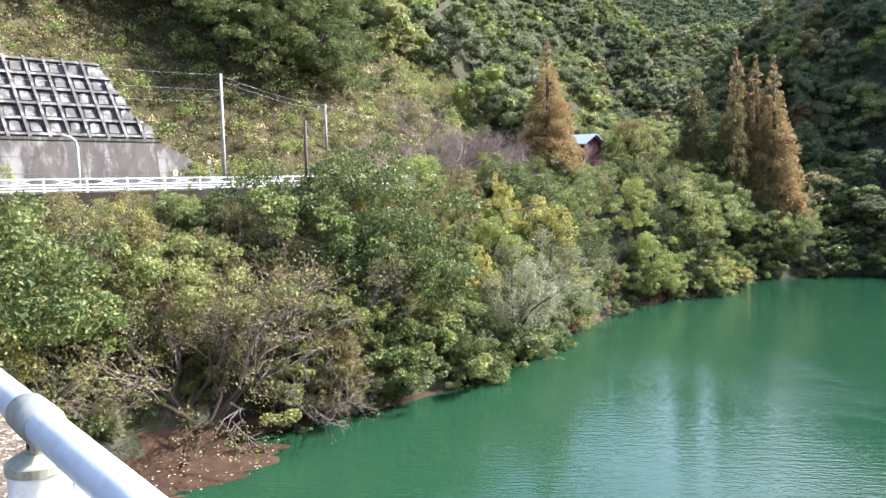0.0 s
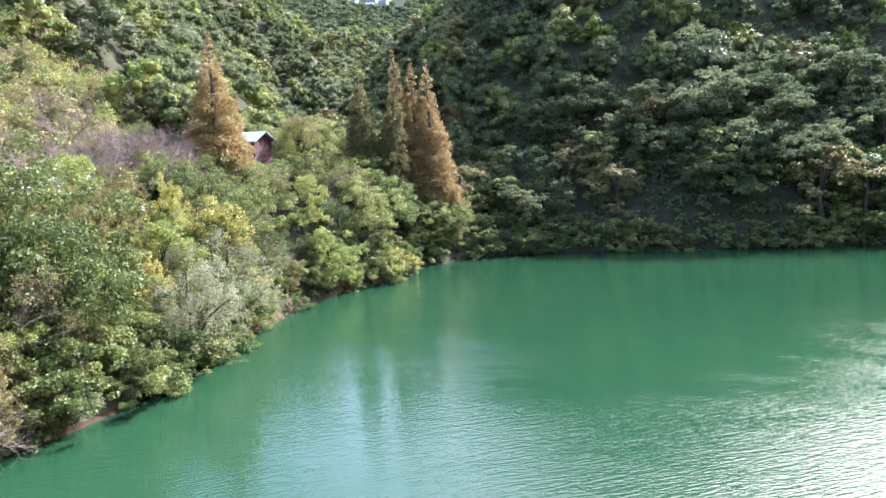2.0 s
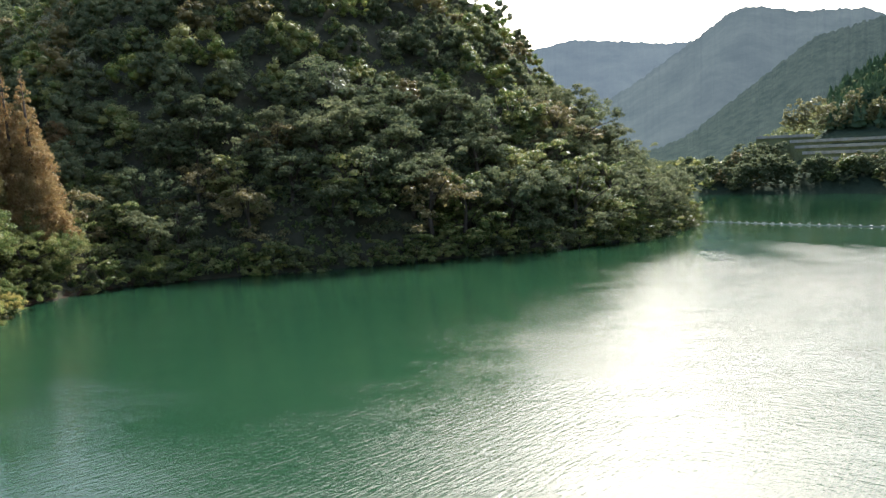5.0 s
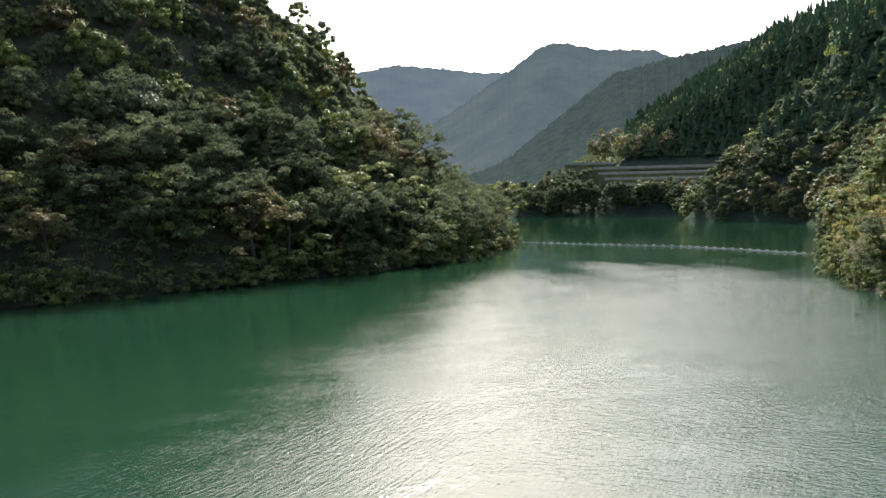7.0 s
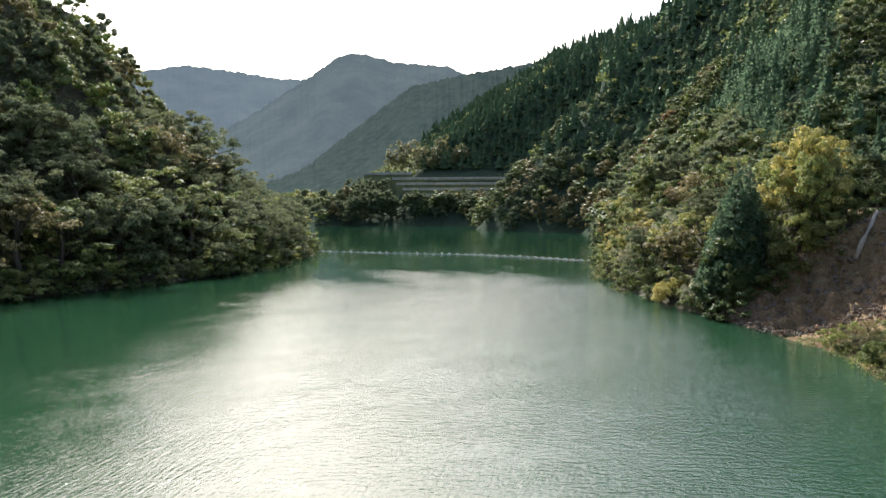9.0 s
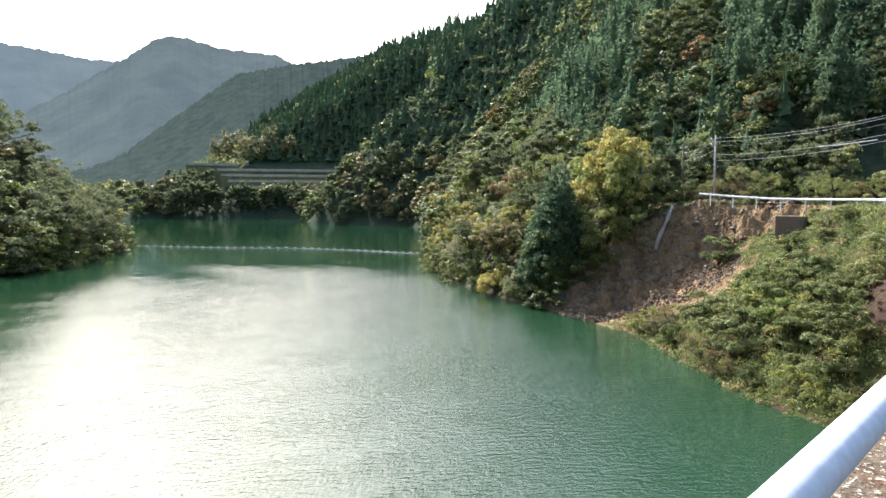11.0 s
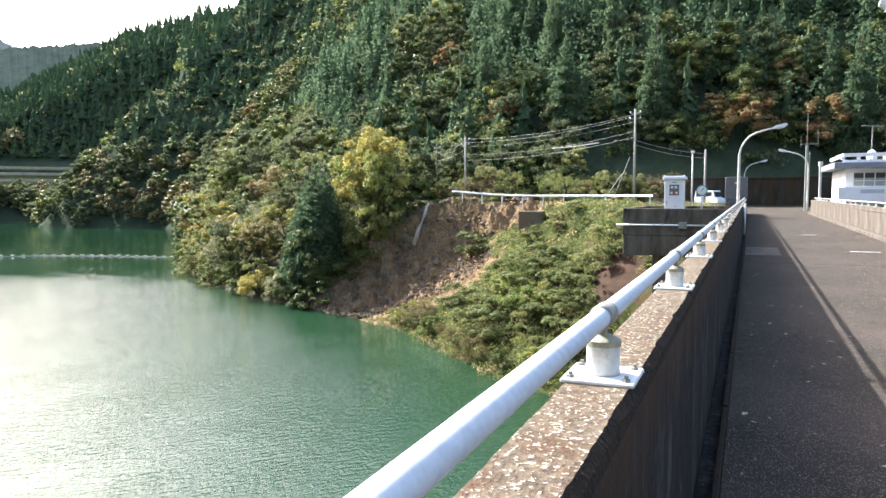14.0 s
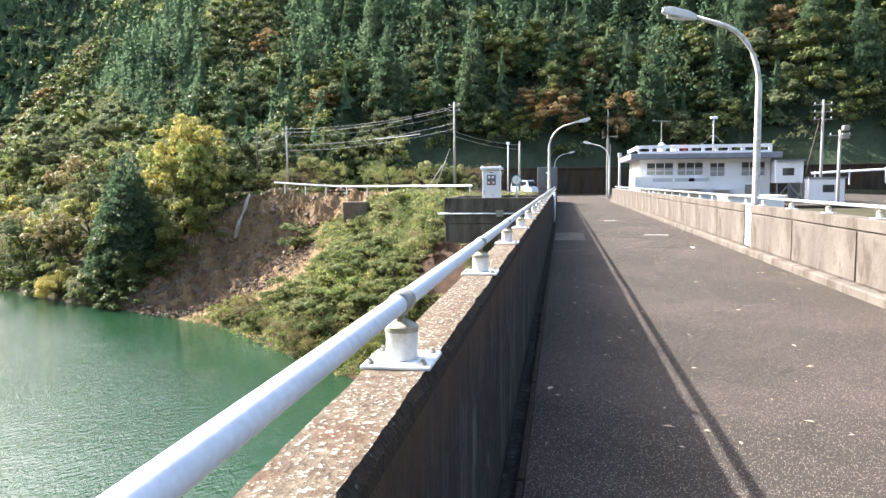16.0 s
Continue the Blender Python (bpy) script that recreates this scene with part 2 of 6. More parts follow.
M_PIPE = surface("silver_white_pipe", (0.50, 0.53, 0.57), (0.62, 0.65, 0.69), 2.0, 0.32, 0.0, grain=40, relief=0.04, dist=0.001)
M_STEEL = surface("dull_grey_steel", (0.20, 0.20, 0.17), (0.36, 0.35, 0.31), 12, 0.55, 0.5, grain=60, relief=0.15, dist=0.001)
M_CAPMETAL = surface("olive_grey_cast_metal", (0.24, 0.23, 0.16), (0.38, 0.36, 0.27), 20, 0.6, 0.3, grain=80, relief=0.2, dist=0.001)
M_POLE = surface("pole_concrete", (0.28, 0.26, 0.23), (0.42, 0.39, 0.35), 1.5, 0.85, grain=30, relief=0.2)
M_WOOD = surface("dark_wood_pole", (0.06, 0.045, 0.035), (0.13, 0.10, 0.08), 2, 0.85, grain=30, relief=0.3, stretch=(3, 3, 0.3))
M_WIRE = surface("cable", (0.30, 0.29, 0.28), (0.38, 0.37, 0.35), 2, 0.6)
M_BARK = surface("bark", (0.05, 0.04, 0.03), (0.13, 0.105, 0.08), 3, 0.95, grain=14, relief=0.7, dist=0.02, stretch=(2, 2, 0.4))
M_TWIG = surface("grey_twigs", (0.10, 0.078, 0.06), (0.21, 0.165, 0.135), 1.5, 0.9, grain=12, relief=0.2)
M_PINKTWIG = surface("pinkish_twigs", (0.17, 0.12, 0.105), (0.30, 0.23, 0.21), 0.8, 0.9, grain=12, relief=0.2)
M_EVER = foliage("evergreen_leaves", [(0.013, 0.025, 0.009), (0.034, 0.053, 0.016), (0.067, 0.084, 0.025), (0.125, 0.124, 0.042)], shine=0.42, through_leaf=0.32)
# paler, greyer evergreen leaves for distant woods: haze put into the colour
M_EVERHAZE = foliage("grey_green_oak_leaves", [(0.034, 0.047, 0.024), (0.056, 0.073, 0.036), (0.084, 0.098, 0.047), (0.118, 0.122, 0.060)], shine=0.7, through_leaf=0.44)
M_OLIVE = foliage("olive_leaves", [(0.022, 0.036, 0.010), (0.056, 0.080, 0.021), (0.104, 0.128, 0.037), (0.185, 0.178, 0.062)])
M_LIME = foliage("yellow_green_leaves", [(0.035, 0.060, 0.014), (0.080, 0.118, 0.027), (0.140, 0.168, 0.040), (0.23, 0.215, 0.065)])
M_YELLOW = foliage("yellow_leaves", [(0.045, 0.060, 0.016), (0.095, 0.108, 0.028), (0.205, 0.188, 0.046), (0.300, 0.250, 0.075)])
M_GREYLEAF = foliage("grey_green_leaves", [(0.035, 0.046, 0.022), (0.085, 0.097, 0.048), (0.14, 0.145, 0.078), (0.20, 0.19, 0.115)])
M_BROWN = foliage("brown_autumn_leaves", [(0.048, 0.042, 0.018), (0.090, 0.076, 0.031), (0.122, 0.100, 0.040), (0.150, 0.126, 0.052)])
M_RUST = foliage("rust_needles", [(0.078, 0.049, 0.021), (0.138, 0.084, 0.034), (0.195, 0.124, 0.050), (0.215, 0.160, 0.068)])
M_RUSTGREEN = foliage("brown_green_needles", [(0.035, 0.036, 0.014), (0.066, 0.058, 0.022), (0.10, 0.080, 0.030), (0.095, 0.090, 0.035)])
M_CEDAR = foliage("cedar_needles", [(0.034, 0.058, 0.031), (0.048, 0.076, 0.041), (0.064, 0.096, 0.052), (0.088, 0.120, 0.062)], shine=0.8, through_leaf=0.45)
M_ORANGE = foliage("orange_red_leaves", [(0.075, 0.042, 0.020), (0.12, 0.068, 0.030), (0.165, 0.098, 0.040), (0.17, 0.13, 0.055)])
M_WEED = foliage("bank_weeds", [(0.020, 0.038, 0.012), (0.054, 0.080, 0.025), (0.104, 0.126, 0.042), (0.190, 0.186, 0.076)])
M_DRYWEED = foliage("dry_weeds", [(0.12, 0.09, 0.045), (0.22, 0.17, 0.08), (0.30, 0.24, 0.12), (0.36, 0.29, 0.16)])
M_CANOPY = surface("far_forest_canopy", (0.030, 0.044, 0.026), (0.052, 0.068, 0.040), 0.12, 1.0, grain=0.5, relief=0.6, dist=1.0)
M_BLIND = surface("pale_blind", (0.24, 0.25, 0.22), (0.34, 0.345, 0.31), 2.0, 0.8, grain=30, relief=0.1, stretch=(1, 1, 12))
M_GLASS = surface("window_glass", (0.03, 0.035, 0.04), (0.06, 0.065, 0.07), 1.0, 0.08, grain=3, relief=0.0)
M_BALCONY = surface("pale_grey_panel", (0.42, 0.44, 0.46), (0.52, 0.54, 0.56), 1.5, 0.7, grain=20, relief=0.1)
M_ROOFGREY = surface("blue_grey_eaves", (0.16, 0.17, 0.20), (0.24, 0.25, 0.28), 1.5, 0.7, grain=20, relief=0.1)
M_WALLWHITE = surface("white_render", (0.78, 0.78, 0.77), (0.86, 0.86, 0.85), 0.8, 0.7, grain=30, relief=0.1, stain=(0.68, 0.67, 0.64), stain_scale=0.5)
M_RED = surface("red_paint", (0.45, 0.03, 0.03), (0.60, 0.06, 0.05), 3, 0.4)
M_DARKRED = surface("dark_red_boards", (0.065, 0.015, 0.014), (0.12, 0.028, 0.025), 3, 0.8, stretch=(1, 1, 0.3))
M_SLATE = surface("slate_blue_roof", (0.20, 0.23, 0.28), (0.33, 0.36, 0.41), 2, 0.55, stretch=(1, 4, 1))
M_BLACK = surface("black_rubber", (0.015, 0.015, 0.016), (0.03, 0.03, 0.03), 5, 0.7)
M_DIAL = surface("dial_face", (0.70, 0.72, 0.68), (0.80, 0.81, 0.78), 4, 0.4)
M_TEAL = surface("teal_rim", (0.06, 0.20, 0.20), (0.09, 0.27, 0.26), 6, 0.5)
M_GREYBOX = surface("grey_steel_cabinet", (0.11, 0.115, 0.12), (0.16, 0.165, 0.17), 1.5, 0.5, 0.2, grain=30, relief=0.05)
M_FLOAT = surface("buoy_plastic", (0.16, 0.15, 0.13), (0.36, 0.34, 0.30), 3, 0.6)
M_LOG = surface("bleached_wood", (0.35, 0.30, 0.24), (0.50, 0.44, 0.36), 4, 0.9, stretch=(1, 1, 0.3))
M_MARK = surface("worn_road_paint", (0.30, 0.29, 0.27), (0.60, 0.58, 0.54), 14, 0.8, grain=60, relief=0.3)
M_FALLEN = surface("fallen_leaves", (0.30, 0.20, 0.12), (0.62, 0.50, 0.36), 20, 0.8)
M_BAMBOO = foliage("bamboo_leaves", [(0.060, 0.062, 0.026), (0.090, 0.090, 0.038), (0.120, 0.115, 0.050), (0.15, 0.14, 0.062)])

# ---- mesh helpers ----
def quick_mesh(name, verts, faces, mats, index=None, smooth=False):
    """A mesh from arrays: verts n x 3, faces m x k."""
    me = bpy.data.meshes.new(name)
    verts, faces = np.asarray(verts, "f"), np.asarray(faces, "i")
    n, k = faces.shape
    me.vertices.add(len(verts)); me.vertices.foreach_set("co", verts.ravel())
    me.loops.add(n * k); me.loops.foreach_set("vertex_index", faces.ravel())
    me.polygons.add(n); me.polygons.foreach_set("loop_start", np.arange(0, n * k, k, dtype="i"))
    for m in mats if isinstance(mats, (list, tuple)) else [mats]:
        me.materials.append(m)
    if index is not None:
        me.polygons.foreach_set("material_index", np.asarray(index, "i"))
    me.update(calc_edges=True)
    me.polygons.foreach_set("use_smooth", np.full(n, smooth))
    return me


def part(name, bm, material, parent=None, label="", smooth=False):
    """Links a bmesh as one mesh object, under a thing or a part where one is given."""
    me = bpy.data.meshes.new(name)
    bm.to_mesh(me); bm.free()
    me.materials.append(material)
    if smooth:
        me.polygons.foreach_set("use_smooth", np.full(len(me.polygons), True))
    ob = new(name, me)
    if parent is not None:
        ob.parent = parent
    return tagged(ob, label)


def box(bm, x0, x1, y0, y1, z0, z1, m=None, bev=0.0):
    """A box, with its edges broken by a bevel if asked."""
    r = bmesh.ops.create_cube(bm, size=1, matrix=Matrix.Translation(((x0 + x1) / 2, (y0 + y1) / 2, (z0 + z1) / 2)) @ Matrix.Diagonal((x1 - x0, y1 - y0, z1 - z0, 1)))
    vs = r["verts"]
    if bev:
        es = list({e for v in vs for e in v.link_edges})
        vs = bmesh.ops.bevel(bm, geom=es, offset=bev, segments=1, affect="EDGES")["verts"]
    if m is not None:
        bmesh.ops.transform(bm, matrix=m, verts=list(vs))
    return bm


def boxes(*rows, bev=0.0):
    bm = bmesh.new()
    for r in rows:
        box(bm, *r, bev=bev)
    return bm


def tube(bm, points, radii, sides=8, caps=True):
    """A tapered tube along points."""
    pts = [Vector(p) for p in points]
    rings = []
    for i, p in enumerate(pts):
        d = (pts[min(i + 1, len(pts) - 1)] - pts[max(i - 1, 0)]).normalized()
        a = d.cross(Vector((0, 0, 1)) if abs(d.z) < 0.9 else Vector((1, 0, 0))).normalized()
        b = d.cross(a)
        r = radii[i] if isinstance(radii, (list, tuple)) else radii
        rings.append([bm.verts.new(p + (a * math.cos(2 * math.pi * k / sides) + b * math.sin(2 * math.pi * k / sides)) * r) for k in range(sides)])
    for r0, r1 in zip(rings, rings[1:]):
        for k in range(sides):
            bm.faces.new((r0[k], r0[(k + 1) % sides], r1[(k + 1) % sides], r1[k]))
    if caps:
        bm.faces.new(rings[0][::-1]); bm.faces.new(rings[-1])
    return bm


def tubes(*runs, sides=8):
    bm = bmesh.new()
    for pts, rad in runs:
        tube(bm, pts, rad, sides)
    bmesh.ops.recalc_face_normals(bm, faces=bm.faces)
    return bm


def thing(name, label, category, group="", at=(0, 0, 0), kind=""):
    ob = new(name)
    ob.location = at
    ob.empty_display_size = 0.2
    return tagged(ob, label, category, group, kind)


# ---- the lie of the land ----
LAKE = -10.0
SHORE = np.array([(-28, -4), (-30, 5), (-31.6, 9.5), (-32.2, 14.5), (-31.6, 19), (-31, 22), (-31, 27), (-32.5, 32), (-35, 42), (-37.5, 54), (-36, 66), (-36.5, 78),
                  (-31, 88), (-18, 93.5), (-4, 98), (12, 105), (28, 111), (46, 123), (60, 141), (76, 163), (86, 200), (110, 270), (140, 335),
                  (170, 332), (196, 312), (215, 285), (206, 262), (188, 240), (196, 190), (176, 155), (130, 115), (98, 92), (74, 66), (66, 52), (61, 41),
                  (54, 27), (46, 19), (40, 12.5), (37, 6), (36, -4)], float)
# ridges: x, y, z of both ends and the fall of the flanks
RIDGES = [(-94, -90, 52, -94, 38, 50, 1.15), (-94, 38, 50, -118, 82, 60, 1.1), (-118, 82, 60, -132, 152, 54, 1.2), (-132, 152, 54, -200, 225, 76, 0.8),
          (-230, 255, 110, -184, 296, 60, 0.7), (-184, 296, 60, -120, 322, 57, 0.42), (-120, 322, 57, -55, 335, 95, 0.6), (-560, 690, 225, -420, 800, 205, 0.4), (-420, 800, 205, -250, 880, 215, 0.4),
          (45.8, 172, 7, 42, 174, 21, 2.6), (42, 174, 21, 26, 178, 43, 1.8), (26, 178, 43, -2, 182, 66, 1.35), (-2, 182, 66, -28, 186, 75, 1.1), (-28, 186, 75, -62, 205, 60, 0.95), (-62, 205, 60, -92, 235, 38, 0.9),
          (26, 139, 6, 4, 142, 12, 0.9), (4, 142, 12, -24, 132, 10, 0.8),
          (170, -120, 70, 175, 20, 76, 0.9), (175, 20, 75, 215, 110, 91, 0.9), (215, 110, 91, 334, 252, 100, 0.8), (334, 252, 100, 375, 328, 108, 0.72), (375, 328, 108, 410, 421, 112, 0.64),
          (410, 421, 112, 418, 470, 96, 0.62), (300, 480, 18, 340, 560, 30, 0.35)]


def seg_dist(px, py, ax, ay, bx, by):
    dx, dy = bx - ax, by - ay
    s = np.clip(((px - ax) * dx + (py - ay) * dy) / (dx * dx + dy * dy + 1e-9), 0, 1)
    return np.hypot(px - ax - s * dx, py - ay - s * dy), s


def shore_dist(px, py):
    """Metres from the water's edge, positive on land."""
    best, inside = np.full(px.shape, 1e9), np.zeros(px.shape, bool)
    for (ax, ay), (bx, by) in zip(SHORE, np.roll(SHORE, -1, 0)):
        best = np.minimum(best, seg_dist(px, py, ax, ay, bx, by)[0])
        cross = ((ay > py) != (by > py)) & (px < (bx - ax) * (py - ay) / (by - ay + 1e-12) + ax)
        inside ^= cross
    return np.where(inside, -best, best)


def rumple(px, py, scale, seed=0.0):
    """Smooth pseudo-random swell between -1 and 1."""
    x, y = px / scale + seed, py / scale - 1.7 * seed
    return (np.sin(1.3 * x + 0.7 * np.sin(1.9 * y)) + np.sin(1.7 * y + 1.1 * np.sin(1.3 * x + 2)) + 0.6 * np.sin(2.9 * x - 2.3 * y + 1)) / 2.6


def ground(px, py):
    """The height of the ground."""
    px, py = np.asarray(px, float), np.asarray(py, float)
    d = shore_dist(px, py)
    west, east = px < -20, px > 30
    level = np.where(west & (py < 120), 0.9 + 0.02 * np.clip(py - 10, 0, 60), np.where(east & (py < 60), 0.7, 0.0))
    fall = np.where(west & (py < 90), np.where(py < 36, 0.85, 1.1), np.where(east & (py < 60), 0.75, 0.45))
    h = LAKE + np.minimum(fall * np.maximum(d, 0), level - LAKE)
    for ax, ay, az, bx, by, bz, k in RIDGES:
        dist, s = seg_dist(px, py, ax, ay, bx, by)
        top = az + (bz - az) * s - k * dist + 2.2 * rumple(px, py, 14, az) + 0.9 * rumple(px, py, 5, bz)
        h = np.maximum(h, np.minimum(top, LAKE + 1.15 * np.maximum(d, 0) + 0.5))
    # gentle foot of the far east hill, terraced for fields
    r_, a_ = np.hypot(px + 2.5, py), np.degrees(np.arctan2(py, px + 2.5))
    foot = LAKE + 0.5 + 0.36 * np.clip(r_ - 352, 0, 84) + 1.2 * np.maximum(r_ - 438, 0) + 6 * np.maximum(48 - a_, 0)
    h = np.where((r_ > 330) & (a_ > 42) & (a_ < 66), np.minimum(h, foot), h)
    # road benches on both banks
    bench_w = (px > -49.5) & (px < -41.8) & (py > -60) & (py < 44)
    h = np.where(bench_w, np.maximum(np.minimum(h, 0.85), np.where(px > -43, h, 0.85)), h)
    bench_e = ((px > 60) & (px < 92) & (py > -40) & (py < 12)) | ((px > 30) & (px < 62) & (py > -40) & (py < 1.2))
    h = np.where(bench_e, np.minimum(h, -0.2 + 0.13 * np.clip(py, 0, 8)), h)
    # the slide: a bowl bitten out of the bank, its debris fanning out below
    sx, sy = (px - 64.2) / 6.8, (py - 31) / 7.8
    bowl = np.clip(1 - sx * sx - sy * sy, 0, 1)
    h = h - (4.4 * np.sqrt(bowl) + np.clip(bowl * 4, 0, 1) * (0.9 * rumple(px, py, 1.7) + 0.7 * rumple(px, py, 0.8, 3))) * (h > LAKE)
    u, v = (px - 66.4) * 0.95 - (py - 22.5) * 0.31, (px - 66.4) * 0.31 + (py - 22.5) * 0.95
    scar = np.clip(1 - (u / 2.9) ** 2 - (v / 6.6) ** 2, 0, 1)
    h = h - (2.6 * np.sqrt(scar) + np.clip(scar * 4, 0, 1) * 0.5 * rumple(px, py, 0.9, 5)) * (h > LAKE)
    h = h + np.where((d > 0) & (d < 40), 0.25 * rumple(px, py, 2.3) * np.clip(d / 3, 0, 1), 0) * ~bench_w * ~bench_e
    # river gorge below the dam
    gorge = np.clip(1 - np.abs(px - 4) / 34, 0, 1) * np.clip((-py - 6) / 8, 0, 1)
    h = np.where(py < -5, h - 34 * gorge, h)
    return np.where(d <= 0, LAKE - np.minimum(0.45 * -d, 7), h)


TONGUE = [(60.6, 40.6), (59.4, 35.5), (58.4, 31), (57.6, 26.5), (58.8, 22.5)]


def tongue(px, py):
    """Metres from the crest of the debris tongue."""
    return np.min([seg_dist(px, py, *a, *b)[0] for a, b in zip(TONGUE, TONGUE[1:])], axis=0)


def spaced(a, b, fine, far):
    """Even steps from a to b that then grow outwards."""
    mid = list(np.arange(a, b + fine / 2, fine))
    out, s = [], fine
    lo, hi = a, b
    lows, highs = [], []
    while hi < far:
        s *= 1.045
        hi += s; lo -= s
        highs.append(hi); lows.append(lo)
    return np.array(lows[::-1] + mid + highs)


gx, gy = spaced(-96, 104, 0.9, 2600), spaced(-30, 150, 0.9, 2600)
X, Y = np.meshgrid(gx, gy, indexing="ij")
Z = ground(X, Y)
nx, ny = X.shape
idx = np.arange(nx * ny).reshape(nx, ny)
faces = np.stack([idx[:-1, :-1], idx[1:, :-1], idx[1:, 1:], idx[:-1, 1:]], -1).reshape(-1, 4)
cx, cy = (X[:-1, :-1] + 0.7).ravel(), (Y[:-1, :-1] + 0.7).ravel()
cd = shore_dist(cx, cy)
slide = ((((cx - 65) / 11) ** 2 + ((cy - 32.5) / 11) ** 2 < 1) & (cd > 0.2)) | ((tongue(cx, cy) < 2.5) & (cd > -0.5)) | (((cx - 66.4) ** 2 / 12 + (cy - 22.5) ** 2 / 50) < 1)
weedy = (cx > 36) & (cx < 72) & (cy > 4) & (cy < 32)
muddy = (((cx - 47.2) / 3.4) ** 2 + ((cy - 7.8) / 2.0) ** 2 < 1) | (cd < np.where((cx < 0) & (cy > 6) & (cy < 18), 0.5, 0.05)) & (cd > -6) & (cx < 75) & (cy < 95)
mat = np.where(slide, 1, np.where(muddy, 2, np.where(weedy, 3, np.where((cx < -48) & (cx > -75) & (cy < 60), 4, np.where((np.hypot(cx, cy) > 260) | (cx > 92), 5, 0)))))
land = new("ground", quick_mesh("ground", np.stack([X, Y, Z], -1).reshape(-1, 3), faces, [M_FLOOR, M_SOIL, M_MUD, M_GRASS, M_SCRUBSOIL, M_CANOPY], mat, True))
tagged(land, "wooded valley slopes with bare slipped earth and muddy shores", "ground", kind="structure")

wx, wy = np.arange(-60, 300, 6.0), np.arange(-6, 420, 6.0)
WX, WY = np.meshgrid(wx, wy, indexing="ij")
wi = np.arange(WX.size).reshape(WX.shape)
lake = new("water", quick_mesh("water", np.stack([WX, WY, np.full(WX.shape, LAKE)], -1).reshape(-1, 3), np.stack([wi[:-1, :-1], wi[1:, :-1], wi[1:, 1:], wi[:-1, 1:]], -1).reshape(-1, 4), M_WATER))
tagged(lake, "green reservoir water with calm patches and wind ripples", "water", kind="structure")

# far blue mountains at the head of the valley, one range behind the other, haze painted as glow
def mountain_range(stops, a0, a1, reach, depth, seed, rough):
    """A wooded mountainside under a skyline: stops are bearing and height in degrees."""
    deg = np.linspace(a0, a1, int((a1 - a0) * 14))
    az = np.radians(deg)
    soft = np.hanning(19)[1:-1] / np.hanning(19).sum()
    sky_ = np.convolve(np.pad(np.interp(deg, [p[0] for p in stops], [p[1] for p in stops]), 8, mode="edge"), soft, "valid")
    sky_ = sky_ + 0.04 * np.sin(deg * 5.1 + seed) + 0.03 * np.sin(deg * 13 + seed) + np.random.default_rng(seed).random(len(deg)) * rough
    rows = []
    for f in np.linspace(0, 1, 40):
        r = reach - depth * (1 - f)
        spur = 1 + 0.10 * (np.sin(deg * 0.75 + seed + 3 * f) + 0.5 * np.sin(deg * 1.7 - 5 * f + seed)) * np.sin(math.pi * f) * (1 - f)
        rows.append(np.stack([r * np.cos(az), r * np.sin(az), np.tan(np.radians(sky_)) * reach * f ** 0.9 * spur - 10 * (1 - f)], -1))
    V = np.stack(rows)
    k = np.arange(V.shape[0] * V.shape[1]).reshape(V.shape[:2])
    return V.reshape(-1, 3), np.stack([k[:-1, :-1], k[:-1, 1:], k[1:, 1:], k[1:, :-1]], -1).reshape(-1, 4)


# aerial haze painted on as a faint blue grey emission over dark woods
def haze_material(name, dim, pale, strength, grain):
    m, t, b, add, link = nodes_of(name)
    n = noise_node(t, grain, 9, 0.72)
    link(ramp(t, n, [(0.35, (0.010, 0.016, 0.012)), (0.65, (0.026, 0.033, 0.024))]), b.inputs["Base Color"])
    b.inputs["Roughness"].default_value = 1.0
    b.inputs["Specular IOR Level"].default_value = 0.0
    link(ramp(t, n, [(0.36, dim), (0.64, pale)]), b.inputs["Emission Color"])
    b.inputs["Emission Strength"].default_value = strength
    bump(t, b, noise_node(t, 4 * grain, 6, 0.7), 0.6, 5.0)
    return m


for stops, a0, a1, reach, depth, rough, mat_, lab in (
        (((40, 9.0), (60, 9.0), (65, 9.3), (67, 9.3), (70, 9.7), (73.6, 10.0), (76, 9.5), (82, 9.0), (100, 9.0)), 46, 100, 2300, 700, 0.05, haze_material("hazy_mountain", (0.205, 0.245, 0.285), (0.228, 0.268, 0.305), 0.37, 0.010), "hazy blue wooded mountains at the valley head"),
        (((30, 8.0), (50, 9.0), (52.8, 9.8), (53.9, 10.4), (58.2, 10.7), (60.6, 11.3), (62.0, 11.25), (62.9, 10.75), (64.2, 9.8), (66, 8.6), (69, 6.6), (73, 4.4), (82, 2.0)), 32, 82, 1500, 600, 0.07, haze_material("wooded_mountain", (0.165, 0.198, 0.222), (0.196, 0.230, 0.250), 0.33, 0.014), "wooded hill closing the valley, blue grey with painted haze"),
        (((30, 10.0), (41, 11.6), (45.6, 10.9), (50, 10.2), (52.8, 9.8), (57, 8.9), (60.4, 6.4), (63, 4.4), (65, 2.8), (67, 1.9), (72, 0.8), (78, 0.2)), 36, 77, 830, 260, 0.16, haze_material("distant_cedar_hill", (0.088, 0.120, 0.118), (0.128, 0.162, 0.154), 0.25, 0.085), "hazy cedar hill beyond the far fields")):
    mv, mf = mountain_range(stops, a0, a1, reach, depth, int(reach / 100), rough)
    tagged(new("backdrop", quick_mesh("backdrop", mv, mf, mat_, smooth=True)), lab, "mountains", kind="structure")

# ---- plants ----
rng = np.random.default_rng(7)


